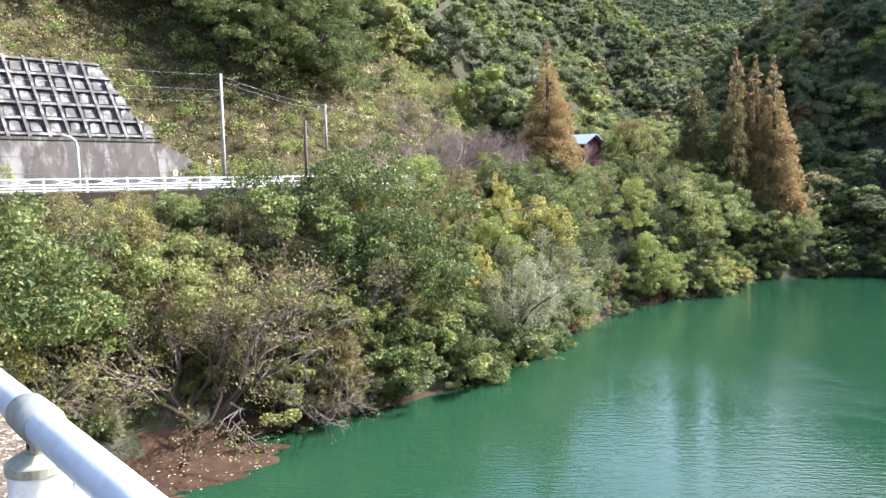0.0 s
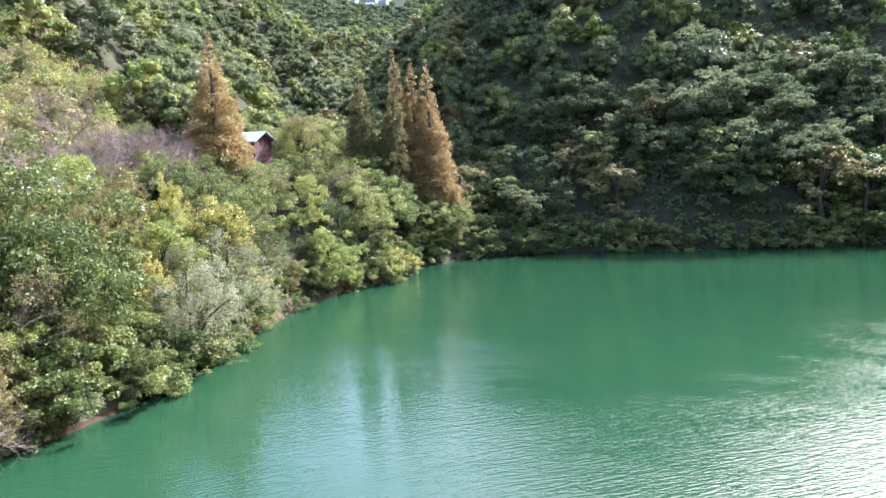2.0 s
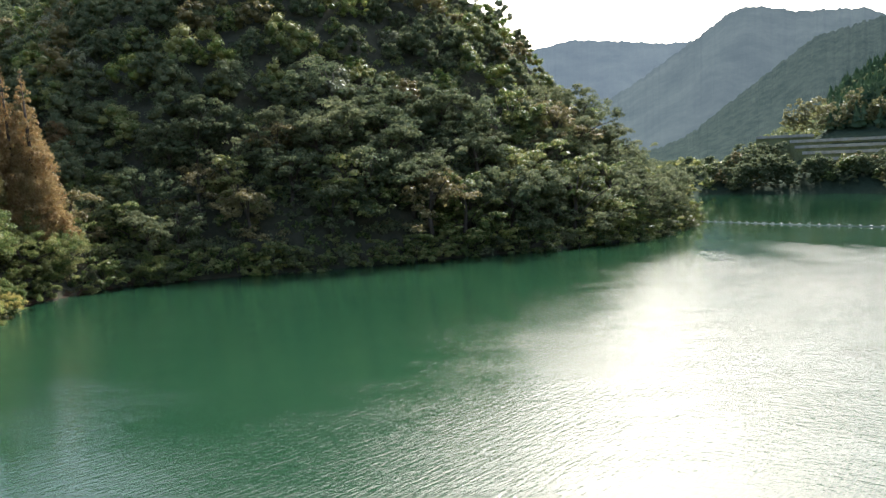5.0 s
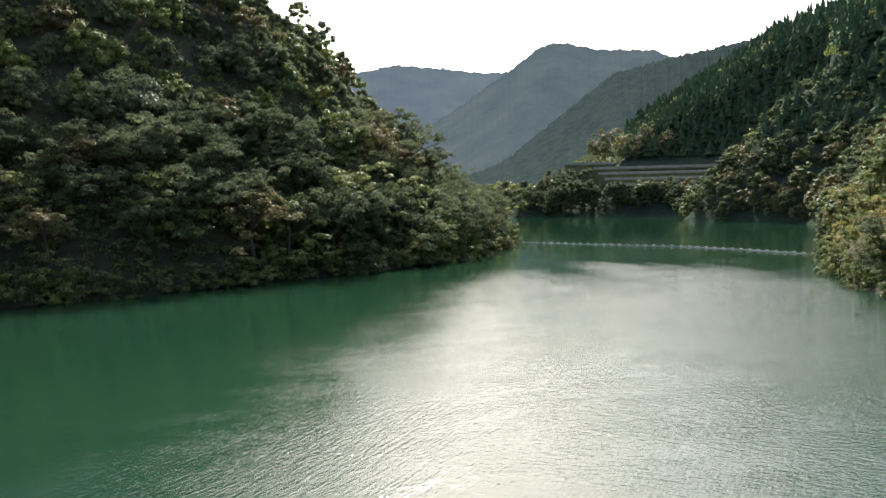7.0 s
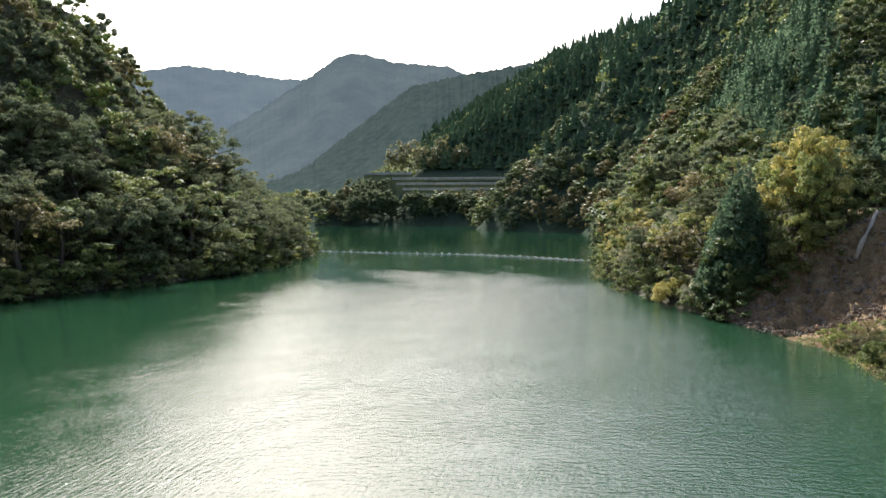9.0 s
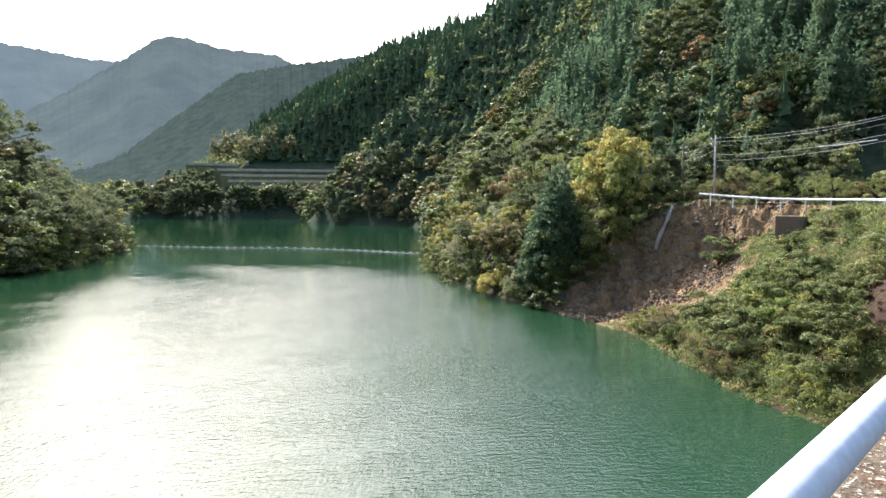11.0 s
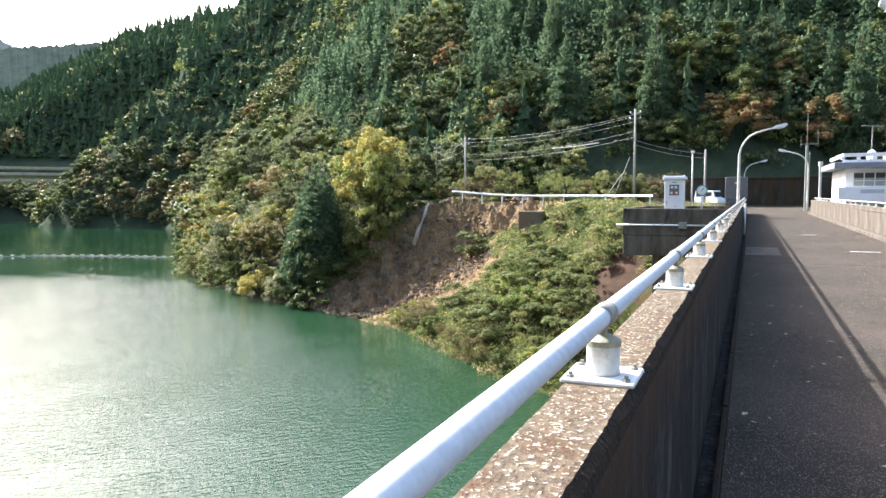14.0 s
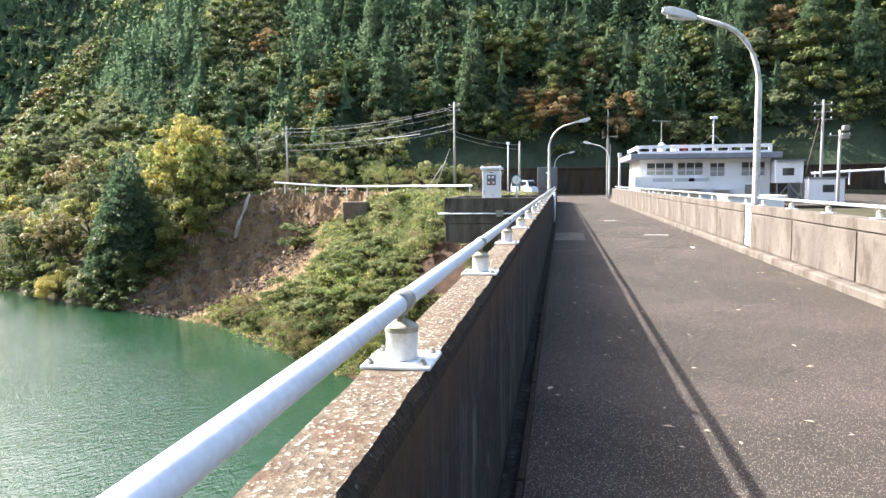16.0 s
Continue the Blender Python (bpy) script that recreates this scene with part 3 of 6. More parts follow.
def leaves(centres, radii, count, size, flat=0.8, shell=0.35, droop=0.0, wild=0.65):
    """Leaf blades, four corners each, spread over lumps of foliage."""
    centres, radii = np.asarray(centres, float), np.asarray(radii, float)
    w = radii ** 2 / (radii ** 2).sum()
    who = rng.choice(len(centres), count, p=w)
    d = rng.normal(size=(count, 3)); d /= np.linalg.norm(d, axis=1)[:, None]
    low = -0.85 if wild > 0.5 else -0.35
    d[:, 2] = np.where(d[:, 2] < low, -d[:, 2], d[:, 2])
    r = radii[who] * (shell + (1 - shell) * rng.random(count) ** 0.5)
    p = centres[who] + d * r[:, None] * np.array([1, 1, flat])
    nrm = (1.15 - wild) * d + np.array([0, 0, 0.25 - droop]) + wild * rng.normal(size=(count, 3))
    nrm /= np.linalg.norm(nrm, axis=1)[:, None]
    t = np.cross(nrm, rng.normal(size=(count, 3))); t /= np.linalg.norm(t, axis=1)[:, None]
    b = np.cross(nrm, t)
    s = size * (0.6 + 0.8 * rng.random(count))[:, None]
    v = np.stack([p - t * s, p - b * s * 0.52 + nrm * s * 0.12, p + t * s, p + b * s * 0.52 + nrm * s * 0.12], 1).reshape(-1, 3)
    return v, np.arange(4 * count).reshape(-1, 4)


def broad_lumps(n, width, height, low=0.25, ragged=0.25):
    """Lumps of an uneven crown that stands on the origin, gathered in boughs with gaps between them."""
    c, r = [], []
    boughs = []
    for _ in range(max(7, n // 5)):
        a, q = rng.random() * 2 * math.pi, 0.35 + 0.65 * rng.random() ** 0.5
        h = low + (0.92 - low) * rng.random()
        reach = width / 2 * math.sqrt(max(0.12, 1 - ((h - 0.45) / 0.62) ** 2)) * (1 + ragged * rng.normal())
        boughs.append((math.cos(a) * q * reach * 0.95, math.sin(a) * q * reach * 0.95, height * h))
    for k in range(n):
        bx, by, bz = boughs[k % len(boughs)]
        c.append((bx + 0.11 * width * rng.normal(), by + 0.11 * width * rng.normal(), max(0.03 * height, bz + 0.06 * height * rng.normal())))
        r.append(width * (0.048 + 0.085 * rng.random() ** 1.5))
    return np.array(c), np.array(r)


def wood(centres, height, thick, limbs=7, lean=0.06):
    """A tapered trunk with limbs that reach into the lumps of the crown."""
    bm = bmesh.new()
    sway = [Vector((lean * height * math.sin(k * 1.1) * k / 4, lean * height * math.cos(k * 1.7) * k / 5, height * 0.82 * k / 4 - (0.4 if k == 0 else 0))) for k in range(5)]
    tube(bm, sway, [thick, thick * 0.8, thick * 0.6, thick * 0.4, thick * 0.15], 7)
    for i in rng.choice(len(centres), min(limbs, len(centres)), replace=False):
        end = Vector(centres[i])
        k = min(3, max(1, int(4 * end.z / height * 0.7)))
        s = sway[k]
        mid = s.lerp(end, 0.5) + Vector((0, 0, 0.06 * height))
        tube(bm, [s, mid, end], [thick * 0.42, thick * 0.26, thick * 0.08], 5)
    bmesh.ops.recalc_face_normals(bm, faces=bm.faces)
    return bm


TREES = {}


def tree_kind(key, name, label, mat, width, height, count, size, lumps=34, low=0.25, flat=0.75, limbs=7, category="tree", thick=None, wild=0.65):
    """One model plant, kept below ground level out of sight until it is copied to its places."""
    c, r = broad_lumps(int(lumps * 1.9), width, height, low)
    root = thing(name, label, category)
    part("trunk", wood(c, height, thick or 0.035 * height, limbs), M_BARK, root, smooth=True)
    v, f = leaves(c, r, count, size, flat, wild=wild)
    cr = new("crown", quick_mesh("crown", v, f, mat)); cr.parent = root
    TREES[key] = (root, height, width, [])


def needle_kind(key, name, label, mat, width, height, count, size, droop=0.15, tiers=52, low=0.06, power=0.85):
    """A narrow conifer: sprays on whorls of boughs up a straight stem."""
    c, r = [], []
    for i in range(tiers):
        h = low + (1 - low) * (i + rng.random()) / tiers
        reach = width / 2 * (1 - h) ** power + 0.05
        n = max(2, int(9 * (1 - h)) + 1)
        for k in range(n):
            a = rng.random() * 2 * math.pi
            q = 0.35 + 0.65 * rng.random() ** 0.7
            c.append((math.cos(a) * reach * q, math.sin(a) * reach * q, height * h - 0.10 * reach * q))
            r.append(0.14 * width * (1 - h) ** 0.8 + 0.09)
    c, r = np.array(c), np.array(r)
    root = thing(name, label, "tree")
    bm = bmesh.new()
    tube(bm, [(0, 0, -0.5), (0, 0, height * 0.5), (0, 0, height * 0.99)], [height * 0.022, height * 0.014, 0.02], 8)
    for i in rng.choice(len(c), min(24, len(c)), replace=False):
        tube(bm, [(0, 0, c[i][2] + 0.1), tuple(c[i])], [0.05, 0.015], 4)
    part("trunk", bm, M_BARK, root, smooth=True)
    v, f = leaves(c, r, count, size, 0.7, 0.3, droop)
    cr = new("crown", quick_mesh("crown", v, f, mat)); cr.parent = root
    TREES[key] = (root, height, width, [])


def twig_kind(key, name, label, mat, width, height, levels=5, spread=0.6, stems=5, up=0.25, seed=3, leafed=None):
    """A bare crown of forking branches and twigs."""
    rr = random.Random(seed)
    bm = bmesh.new()
    ends = []

    def grow(p, d, length, rad, lv):
        q = p + d * length
        mid = p.lerp(q, 0.5) + Vector((rr.gauss(0, 1), rr.gauss(0, 1), rr.gauss(0, 1))) * length * 0.06
        tube(bm, [p, mid, q], [rad, rad * 0.8, rad * 0.6], 5 if lv > 3 else 3, False)
        if lv == 0:
            ends.append(q)
            return
        for _ in range(3 if lv > 1 else 4):
            nd = (d + Vector((rr.gauss(0, spread), rr.gauss(0, spread), rr.gauss(up * 0.4, spread * 0.8)))).normalized()
            grow(p.lerp(q, 0.55 + 0.45 * rr.random()), nd, length * (0.62 + 0.2 * rr.random()), rad * 0.58, lv - 1)
    for k in range(stems):
        a = 2 * math.pi * (k + rr.random()) / stems
        d = Vector((math.cos(a) * width / height * 0.75, math.sin(a) * width / height * 0.75, 1)).normalized()
        grow(Vector((0, 0, -0.2)), d, height * 0.42, 0.014 * height, levels - 1)
    root = thing(name, label, "tree")
    part("crown_wood", bm, mat, root)
    if leafed:
        v, f = leaves(np.array([tuple(e) for e in ends]), np.full(len(ends), 0.35), leafed[1], leafed[2], 0.8, 0.1)
        cr = new("crown", quick_mesh("crown", v, f, leafed[0])); cr.parent = root
    TREES[key] = (root, height, width, [])


def plant(key, x, y, height, turn=None, z=None, wide=1.0, label=""):
    """Puts a copy of a model plant on the ground."""
    root, h0, w0, used = TREES[key]
    s = height / h0
    z = float(ground(np.array([x]), np.array([y]))[0]) - 0.08 if z is None else z
    turn = rng.random() * 360 if turn is None else turn
    m = Matrix.Translation((x, y, z)) @ pose(0, 0, 0, rng.normal() * 2.5, rng.normal() * 2.5, turn)
    if used:
        ob = copy_thing(root, m)
    else:
        ob = root
        ob.matrix_basis = m
    ob.scale = (s * wide, s * wide, s)
    used.append(ob)
    return tagged(ob, label)


# model plants: the near bank in full, those across the water ("_far") with fewer, larger sprays and evergreens paled
# for haze
for far, k, grow_ in (("", 2.6, 0.50), ("_far", 1.1, 0.85)):
    wd = 0.32 if far else 0.6
    n_ = lambda c: int(c * k)
    tree_kind("ever" + far, "evergreen_tree", "dense dark glossy evergreen tree on the bank" if not far else "dense evergreen tree on the shore, leaves paled grey green for haze", M_EVERHAZE if far else M_EVER, 5.5, 7.0, n_(4600), 0.165 * grow_, 60, 0.12, wild=wd)
    tree_kind("ever2" + far, "evergreen_tree", "broad dark evergreen tree with a lumpy crown" if not far else "broad evergreen tree with a lumpy crown, leaves paled grey green for haze", M_EVERHAZE if far else M_EVER, 6.5, 7.0, n_(4800), 0.18 * grow_, 66, 0.08, wild=wd)
    tree_kind("olive" + far, "broadleaf_tree", "olive green broadleaf tree turning in autumn", M_OLIVE, 5.5, 6.5, n_(4400), 0.16 * grow_, 56, 0.12, wild=wd)
    tree_kind("olive2" + far, "broadleaf_tree", "layered olive broadleaf tree with flat sprays", M_OLIVE, 6.5, 6.0, n_(4200), 0.17 * grow_, 46, 0.15, 0.55, wild=wd)
    tree_kind("lime" + far, "broadleaf_tree", "yellow green broadleaf tree lit by the sun", M_LIME, 5.5, 6.0, n_(4200), 0.16 * grow_, 50, 0.12, 0.7, wild=wd)
    tree_kind("grey" + far, "willow_tree", "pale grey green willow leaning over the water", M_GREYLEAF, 5.5, 7.0, n_(4800), 0.13 * grow_, 60, 0.06, 1.0, wild=wd)
    tree_kind("brown" + far, "autumn_tree", "brown autumn tree with thinning leaves", M_BROWN, 5.0, 6.0, n_(2600), 0.15 * grow_, 44, wild=wd)
    tree_kind("yellow" + far, "autumn_tree", "yellow autumn tree on the bank", M_YELLOW, 5.5, 6.5, n_(3800), 0.16 * grow_, 50, wild=wd)
    tree_kind("orange" + far, "maple_tree", "orange red autumn maple", M_ORANGE, 5.0, 5.5, n_(3200), 0.15 * grow_, 44, wild=wd)
    for key, mat, lab in (("shrub", M_OLIVE, "low olive shrub at the water's edge"), ("shrubg", M_EVER, "low dark green shrub at the water's edge"), ("shruby", M_YELLOW, "low yellow shrub hanging over the water"), ("shrubl", M_LIME, "low yellow green shrub on the bank")):
        tree_kind(key + far, "shrub", lab, mat, 3.0, 2.4, n_(1700), 0.13 * grow_, 24, 0.02, category="shrub", thick=0.06, wild=wd)
tree_kind("creeper", "creeper_mound", "green mound of creepers covering the bank", M_WEED, 3.0, 2.2, 8200, 0.055, 30, 0.02, 0.9, category="shrub", thick=0.05, wild=0.5)
needle_kind("redwood", "dawn_redwood", "tall cone shaped dawn redwood turned rust orange", M_RUST, 5.4, 12.0, 36000, 0.085, power=0.95)
needle_kind("redwoodg", "dawn_redwood", "tall brownish green dawn redwood", M_RUSTGREEN, 5.2, 11.0, 28000, 0.09, power=0.95)
needle_kind("cedar", "cedar_tree", "dark green pointed cedar on the shore", M_CEDAR, 5.5, 11.5, 14000, 0.16, power=0.9)
twig_kind("bare", "bare_tree", "grey bare tree with fine twigs and few leaves", M_TWIG, 6.0, 5.0, 5, 0.55, 5, leafed=(M_BROWN, 4200, 0.050))
twig_kind("cherry", "cherry_tree", "leafless cherry tree with a haze of pinkish twigs", M_PINKTWIG, 7.0, 4.5, 6, 0.5, 4, 0.3, 5)
twig_kind("snag", "driftwood_snag", "bleached tangle of bare wood drooping to the water", M_TWIG, 4.0, 3.2, 5, 0.7, 6, -0.5, 9)


def clear_unused():
    """Model plants that found no place go."""
    for root, h, w, used in TREES.values():
        if not used:
            for o in (*root.children_recursive, root):
                bpy.data.objects.remove(o)

# ---- west bank wood below the road ----
def pick(table):
    names, weights = zip(*table)
    return names[int(rng.choice(len(names), p=np.array(weights) / sum(weights)))]


def scatter(x0, x1, y0, y1, step, keep):
    """Jittered grid of places, filtered by keep(x, y, d) over arrays."""
    gx_, gy_ = np.meshgrid(np.arange(x0, x1, step), np.arange(y0, y1, step))
    px = gx_.ravel() + rng.uniform(-0.42, 0.42, gx_.size) * step
    py = gy_.ravel() + rng.uniform(-0.42, 0.42, gx_.size) * step
    d = shore_dist(px, py)
    ok = keep(px, py, d)
    return list(zip(px[ok], py[ok], d[ok], ground(px[ok], py[ok])))


BANK = [("ever", 4), ("ever2", 2.5), ("olive", 4), ("olive2", 2.5), ("lime", 3.2), ("grey", 0.9), ("brown", 2.6), ("yellow", 1.2), ("bare", 1.4)]
for x, y, d, z in scatter(-46, -26, -12, 92, 3.3, lambda x, y, d: (d > 2.2) & (d < 13.2) & (x < -24)):
    top = 0.75 + 0.35 * rng.normal()
    if y < 9:
        top = 0.6
    elif y > 28:
        top = 2.0 + 0.03 * (y - 28) + rng.random()
    hgt = min(3.6 + 3.4 * rng.random(), max(1.6, top - z))
    if hgt < 1.7:
        plant(pick([("shrub", 2), ("shrubl", 1), ("shrubg", 1)]), x, y, max(hgt, 1.2))
    else:
        plant(pick(BANK), x, y, hgt, wide=1.0 if hgt > 4 else 1.25)
for x, y, d, z in scatter(-42, -24, -4, 95, 1.8, lambda x, y, d: (d > np.where((y > 7) & (y < 17), 0.9, -0.9)) & (d < 2.4) & (np.hypot(x + 30.3, y - 18.3) > 2.0)):
    plant(pick([("shrub", 3), ("shrubg", 2), ("shrubl", 1), ("shruby", 0.1), ("grey", 0.8), ("brown", 0.4)]), x, y, 1.6 + 1.5 * rng.random())
for k in range(26):
    plant(pick([("olive", 3), ("lime", 2), ("ever", 2), ("brown", 1)]), -40.9 + 0.5 * rng.normal(), -6 + 1.6 * k + 0.4 * rng.normal(), 2.9 + 0.4 * rng.random(), z=-2.3, wide=1.25)
# plants that stand out
plant("snag", -30.6, 17.8, 3.7, z=-9.5)
plant("brown", -31.5, 18.8, 4.4)
plant("bare", -33.0, 13.5, 7.0, wide=1.1)
plant("bare", -34.5, 17.0, 6.5, wide=1.1)
plant("ever2", -37.5, 27.5, 8.5)
plant("ever2", -38.0, 23.0, 6.5)
plant("grey", -32.6, 33.5, 7.5, wide=0.9)
plant("grey", -33.6, 36.0, 7.0, wide=0.9)
plant("grey", -35.5, 40.5, 7.5)
plant("shrubl", -31.2, 30.0, 1.7)
plant("lime", -37.5, 58.0, 5.5)
plant("yellow", -36.0, 68.0, 3.2)
plant("yellow", -35.2, 70.2, 2.6)
plant("ever2", -35.0, 3.0, 8.5, wide=0.75)
plant("olive", -33.0, -3.0, 11.0, wide=0.6)
plant("olive", -37.0, 6.2, 5.6, wide=0.8)
for x, y, h in ((-34.0, 6.0, 8.0), (-33.2, 3.6, 8.5), (-35.6, 8.4, 6.5), (-36.6, 11.0, 6.0), (-38.5, 20.5, 6.0), (-36.0, 20.5, 6.0), (-36.5, 24.5, 7.5), (-35.0, 22.5, 6.5), (-34.0, 25.0, 6.5), (-33.4, 21.2, 5.0), (-36.4, 30.0, 7.0)):
    plant(pick([("ever", 2.5), ("ever2", 1.5), ("olive2", 1), ("brown", 1), ("lime", 0.5)]), x, y, h)
for k in range(17):
    y = 17.0 + 1.15 * k
    plant(pick([("shrubg", 3), ("shrub", 3), ("brown", 1.5), ("ever", 1), ("shruby", 0.5)]), -31.6 - 0.06 * abs(y - 24) + 0.35 * rng.normal(), y, 2.4 + 1.2 * rng.random(), wide=1.15)

# ---- park terrace with cherries and dawn redwoods ----
for x, y, h in ((-50, 45.5, 5.4), (-48.5, 47.8, 5.4), (-46.6, 49.6, 5.2), (-45.2, 51, 4.8), (-47.5, 36, 4.2), (-50.5, 39.5, 4.6), (-48.5, 43.5, 4.4), (-50.5, 47.0, 5.0), (-47.0, 48.5, 4.6), (-53, 51, 4.6), (-54, 45, 4.8), (-51.5, 65, 3.6)):
    plant("cherry", x, y, h)
plant("redwood", -48.0, 56.2, 13.2, wide=1.12, label="tall cone shaped dawn redwood turned rust orange, standing alone")
plant("redwoodg", -43.6, 77.2, 17.0, wide=0.72)
plant("redwoodg", -42.0, 79.2, 17.2, wide=0.72)
plant("redwood", -41.2, 83.4, 18.8, wide=0.76)
plant("redwood", -39.8, 84.6, 18.6, wide=0.74)
plant("redwood", -38.0, 85.4, 19.8, wide=0.8)
for x, y, h in ((-38.2, 79.6, 5.5), (-37.2, 81.5, 5.5), (-36.0, 83.0, 5.5), (-35.2, 84.5, 5.0)):
    plant("olive", x, y, h)
plant("orange", -50.6, 62.5, 3.2)
plant("orange", -53.2, 62.0, 3.2)
plant("orange", -46.5, 117, 6.5, label="orange autumn maple high on the wooded slope")
for x, y, d, z in scatter(-60, -36, 46, 112, 4.4, lambda x, y, d: (d > 11.5) & (d < 36) & (np.hypot(x + 48, y - 56) > 5) & ((seg_dist(x, y, -30, 37, -54, 69)[0] > 2.6) | (y < 52))):
    near = y < 60
    plant(pick([("lime", 2), ("olive2", 3), ("olive", 2), ("ever", 1.5), ("brown", 0.8), ("bare", 0.5)]), x, y, (1.8 + 1.2 * rng.random()) if near else (3.5 + 2.5 * rng.random()))

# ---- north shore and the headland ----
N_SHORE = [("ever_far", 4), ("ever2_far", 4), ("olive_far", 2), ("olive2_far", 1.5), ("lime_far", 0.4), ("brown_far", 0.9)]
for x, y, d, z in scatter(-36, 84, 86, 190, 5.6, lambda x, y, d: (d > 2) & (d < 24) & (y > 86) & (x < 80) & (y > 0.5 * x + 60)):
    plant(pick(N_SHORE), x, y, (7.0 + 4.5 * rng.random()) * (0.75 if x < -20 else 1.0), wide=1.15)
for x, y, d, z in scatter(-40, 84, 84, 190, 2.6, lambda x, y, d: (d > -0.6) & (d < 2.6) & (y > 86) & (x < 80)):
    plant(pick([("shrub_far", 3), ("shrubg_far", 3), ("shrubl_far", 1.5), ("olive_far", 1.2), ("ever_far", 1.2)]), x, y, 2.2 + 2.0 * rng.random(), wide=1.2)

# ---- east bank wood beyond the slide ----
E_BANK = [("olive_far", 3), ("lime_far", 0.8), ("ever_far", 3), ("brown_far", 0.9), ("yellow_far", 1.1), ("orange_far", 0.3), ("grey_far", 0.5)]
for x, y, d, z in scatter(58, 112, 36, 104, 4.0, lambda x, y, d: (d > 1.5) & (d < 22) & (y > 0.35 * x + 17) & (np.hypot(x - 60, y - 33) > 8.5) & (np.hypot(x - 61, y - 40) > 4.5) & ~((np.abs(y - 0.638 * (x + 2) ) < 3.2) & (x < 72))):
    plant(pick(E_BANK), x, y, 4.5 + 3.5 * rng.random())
for x, y, d, z in scatter(58, 112, 42, 104, 2.2, lambda x, y, d: (d > -0.5) & (d < 2.0)):
    plant(pick([("shrub_far", 3), ("shrubg_far", 2), ("shrubl_far", 1.5), ("olive_far", 1)]), x, y, 1.8 + 1.8 * rng.random(), wide=1.1)
for x, y, h in ((65.4, 43.2, 13.5), (66.6, 42.2, 12.0), (66.8, 44.8, 12.0), (65.0, 44.9, 10.0), (68.2, 43.4, 11.0)):
    plant("cedar", x, y, h, wide=1.0)
for key, x, y, h in (("lime_far", 69.6, 38.8, 10.0), ("yellow_far", 71.6, 39.8, 11.0), ("yellow_far", 73.0, 38.4, 9.6), ("olive_far", 72.4, 37.6, 7.4), ("olive_far", 70.6, 37.4, 7.0)):
    plant(key, x, y, h, wide=0.72, label="tall yellow green autumn tree above the slide")
plant("shruby", 65.6, 51.0, 3.6, z=-10.1)
plant("shruby", 67.3, 53.0, 3.0, z=-10.1)
plant("grey", 64.6, 46.8, 3.4)
for x, y, h in ((66.2, 40.6, 6.5), (64.6, 41.4, 6.0), (63.2, 42.3, 5.0), (67.6, 38.8, 5.5), (62.4, 43.4, 3.6), (64.8, 39.2, 3.2), (63.0, 40.6, 2.6)):
    plant(pick([("ever", 3), ("ever2", 1), ("shrubg", 1)]), x, y, h)
for x, y, h in ((69.5, 36.2, 4.5), (71.5, 35.0, 4.0), (73.5, 40, 7.0), (70.0, 44.5, 7.0)):
    plant(pick([("ever", 2), ("olive", 1)]), x, y, h)


# ---- woods that nobody could count ----
blob = bmesh.new()
bmesh.ops.create_icosphere(blob, subdivisions=1, radius=1)
BLOB_V, BLOB_F = np.array([tuple(v.co) for v in blob.verts]), np.array([[v.index for v in f.verts] for f in blob.faces])
blob.free()


def woodland(name, label, mat, places, count, size, width, tall, conifer=False, flat=0.7, wild=0.32, core=False):
    """Many crowns in one sheet of foliage: places are x, y, z rows; core: dense inner sprays as well."""
    if not places:
        return None
    vs, fs, n0 = [], [], 0
    cv, cf, c0 = [], [], 0
    for x, y, z in places:
        s = 0.7 + 0.6 * rng.random()
        if conifer:
            k = 9
            h = (np.arange(k) + rng.random(k)) / k
            a = rng.random(k) * 6.28
            reach = width * s * 0.42 * (1 - h)
            c = np.stack([np.cos(a) * reach * 0.5, np.sin(a) * reach * 0.5, tall * s * (0.15 + 0.82 * h)], -1)
            r = width * s * (0.10 + 0.30 * (1 - h))
        else:
            k = 24
            a, q = rng.random(k) * 6.28, rng.random(k) ** 0.55
            c = np.stack([np.cos(a) * q * width * s * 0.37, np.sin(a) * q * width * s * 0.37, tall * s * (0.10 + 0.70 * np.sqrt(1 - 0.92 * q * q) * (0.35 + 0.65 * rng.random(k) ** 0.5))], -1)
            r = width * s * (0.075 + 0.085 * rng.random(k))
            if core:
                V = (c + np.array([x, y, z - 0.5]))[:, None] + BLOB_V[None] * (r * 0.62)[:, None, None] * np.array([1, 1, flat]) * (0.85 + 0.3 * rng.random((k, len(BLOB_V), 1)))
                cv.append(V.reshape(-1, 3)); cf.append((BLOB_F[None] + (np.arange(k) * len(BLOB_V))[:, None, None]).reshape(-1, 3) + c0); c0 += k * len(BLOB_V)
        v, f = leaves(c + np.array([x, y, z - 0.5]), r, int(count * s), size, flat if not conifer else 1.2, wild=wild)
        vs.append(v); fs.append(f + n0); n0 += len(v)
    if cv:
        tagged(new(name, quick_mesh(name, np.concatenate(cv), np.concatenate(cf), mat)), "inner leaves of the " + label, "trees", kind="stuff")
    ob = new(name, quick_mesh(name, np.concatenate(vs), np.concatenate(fs), mat))
    return tagged(ob, label, "trees", kind="stuff")


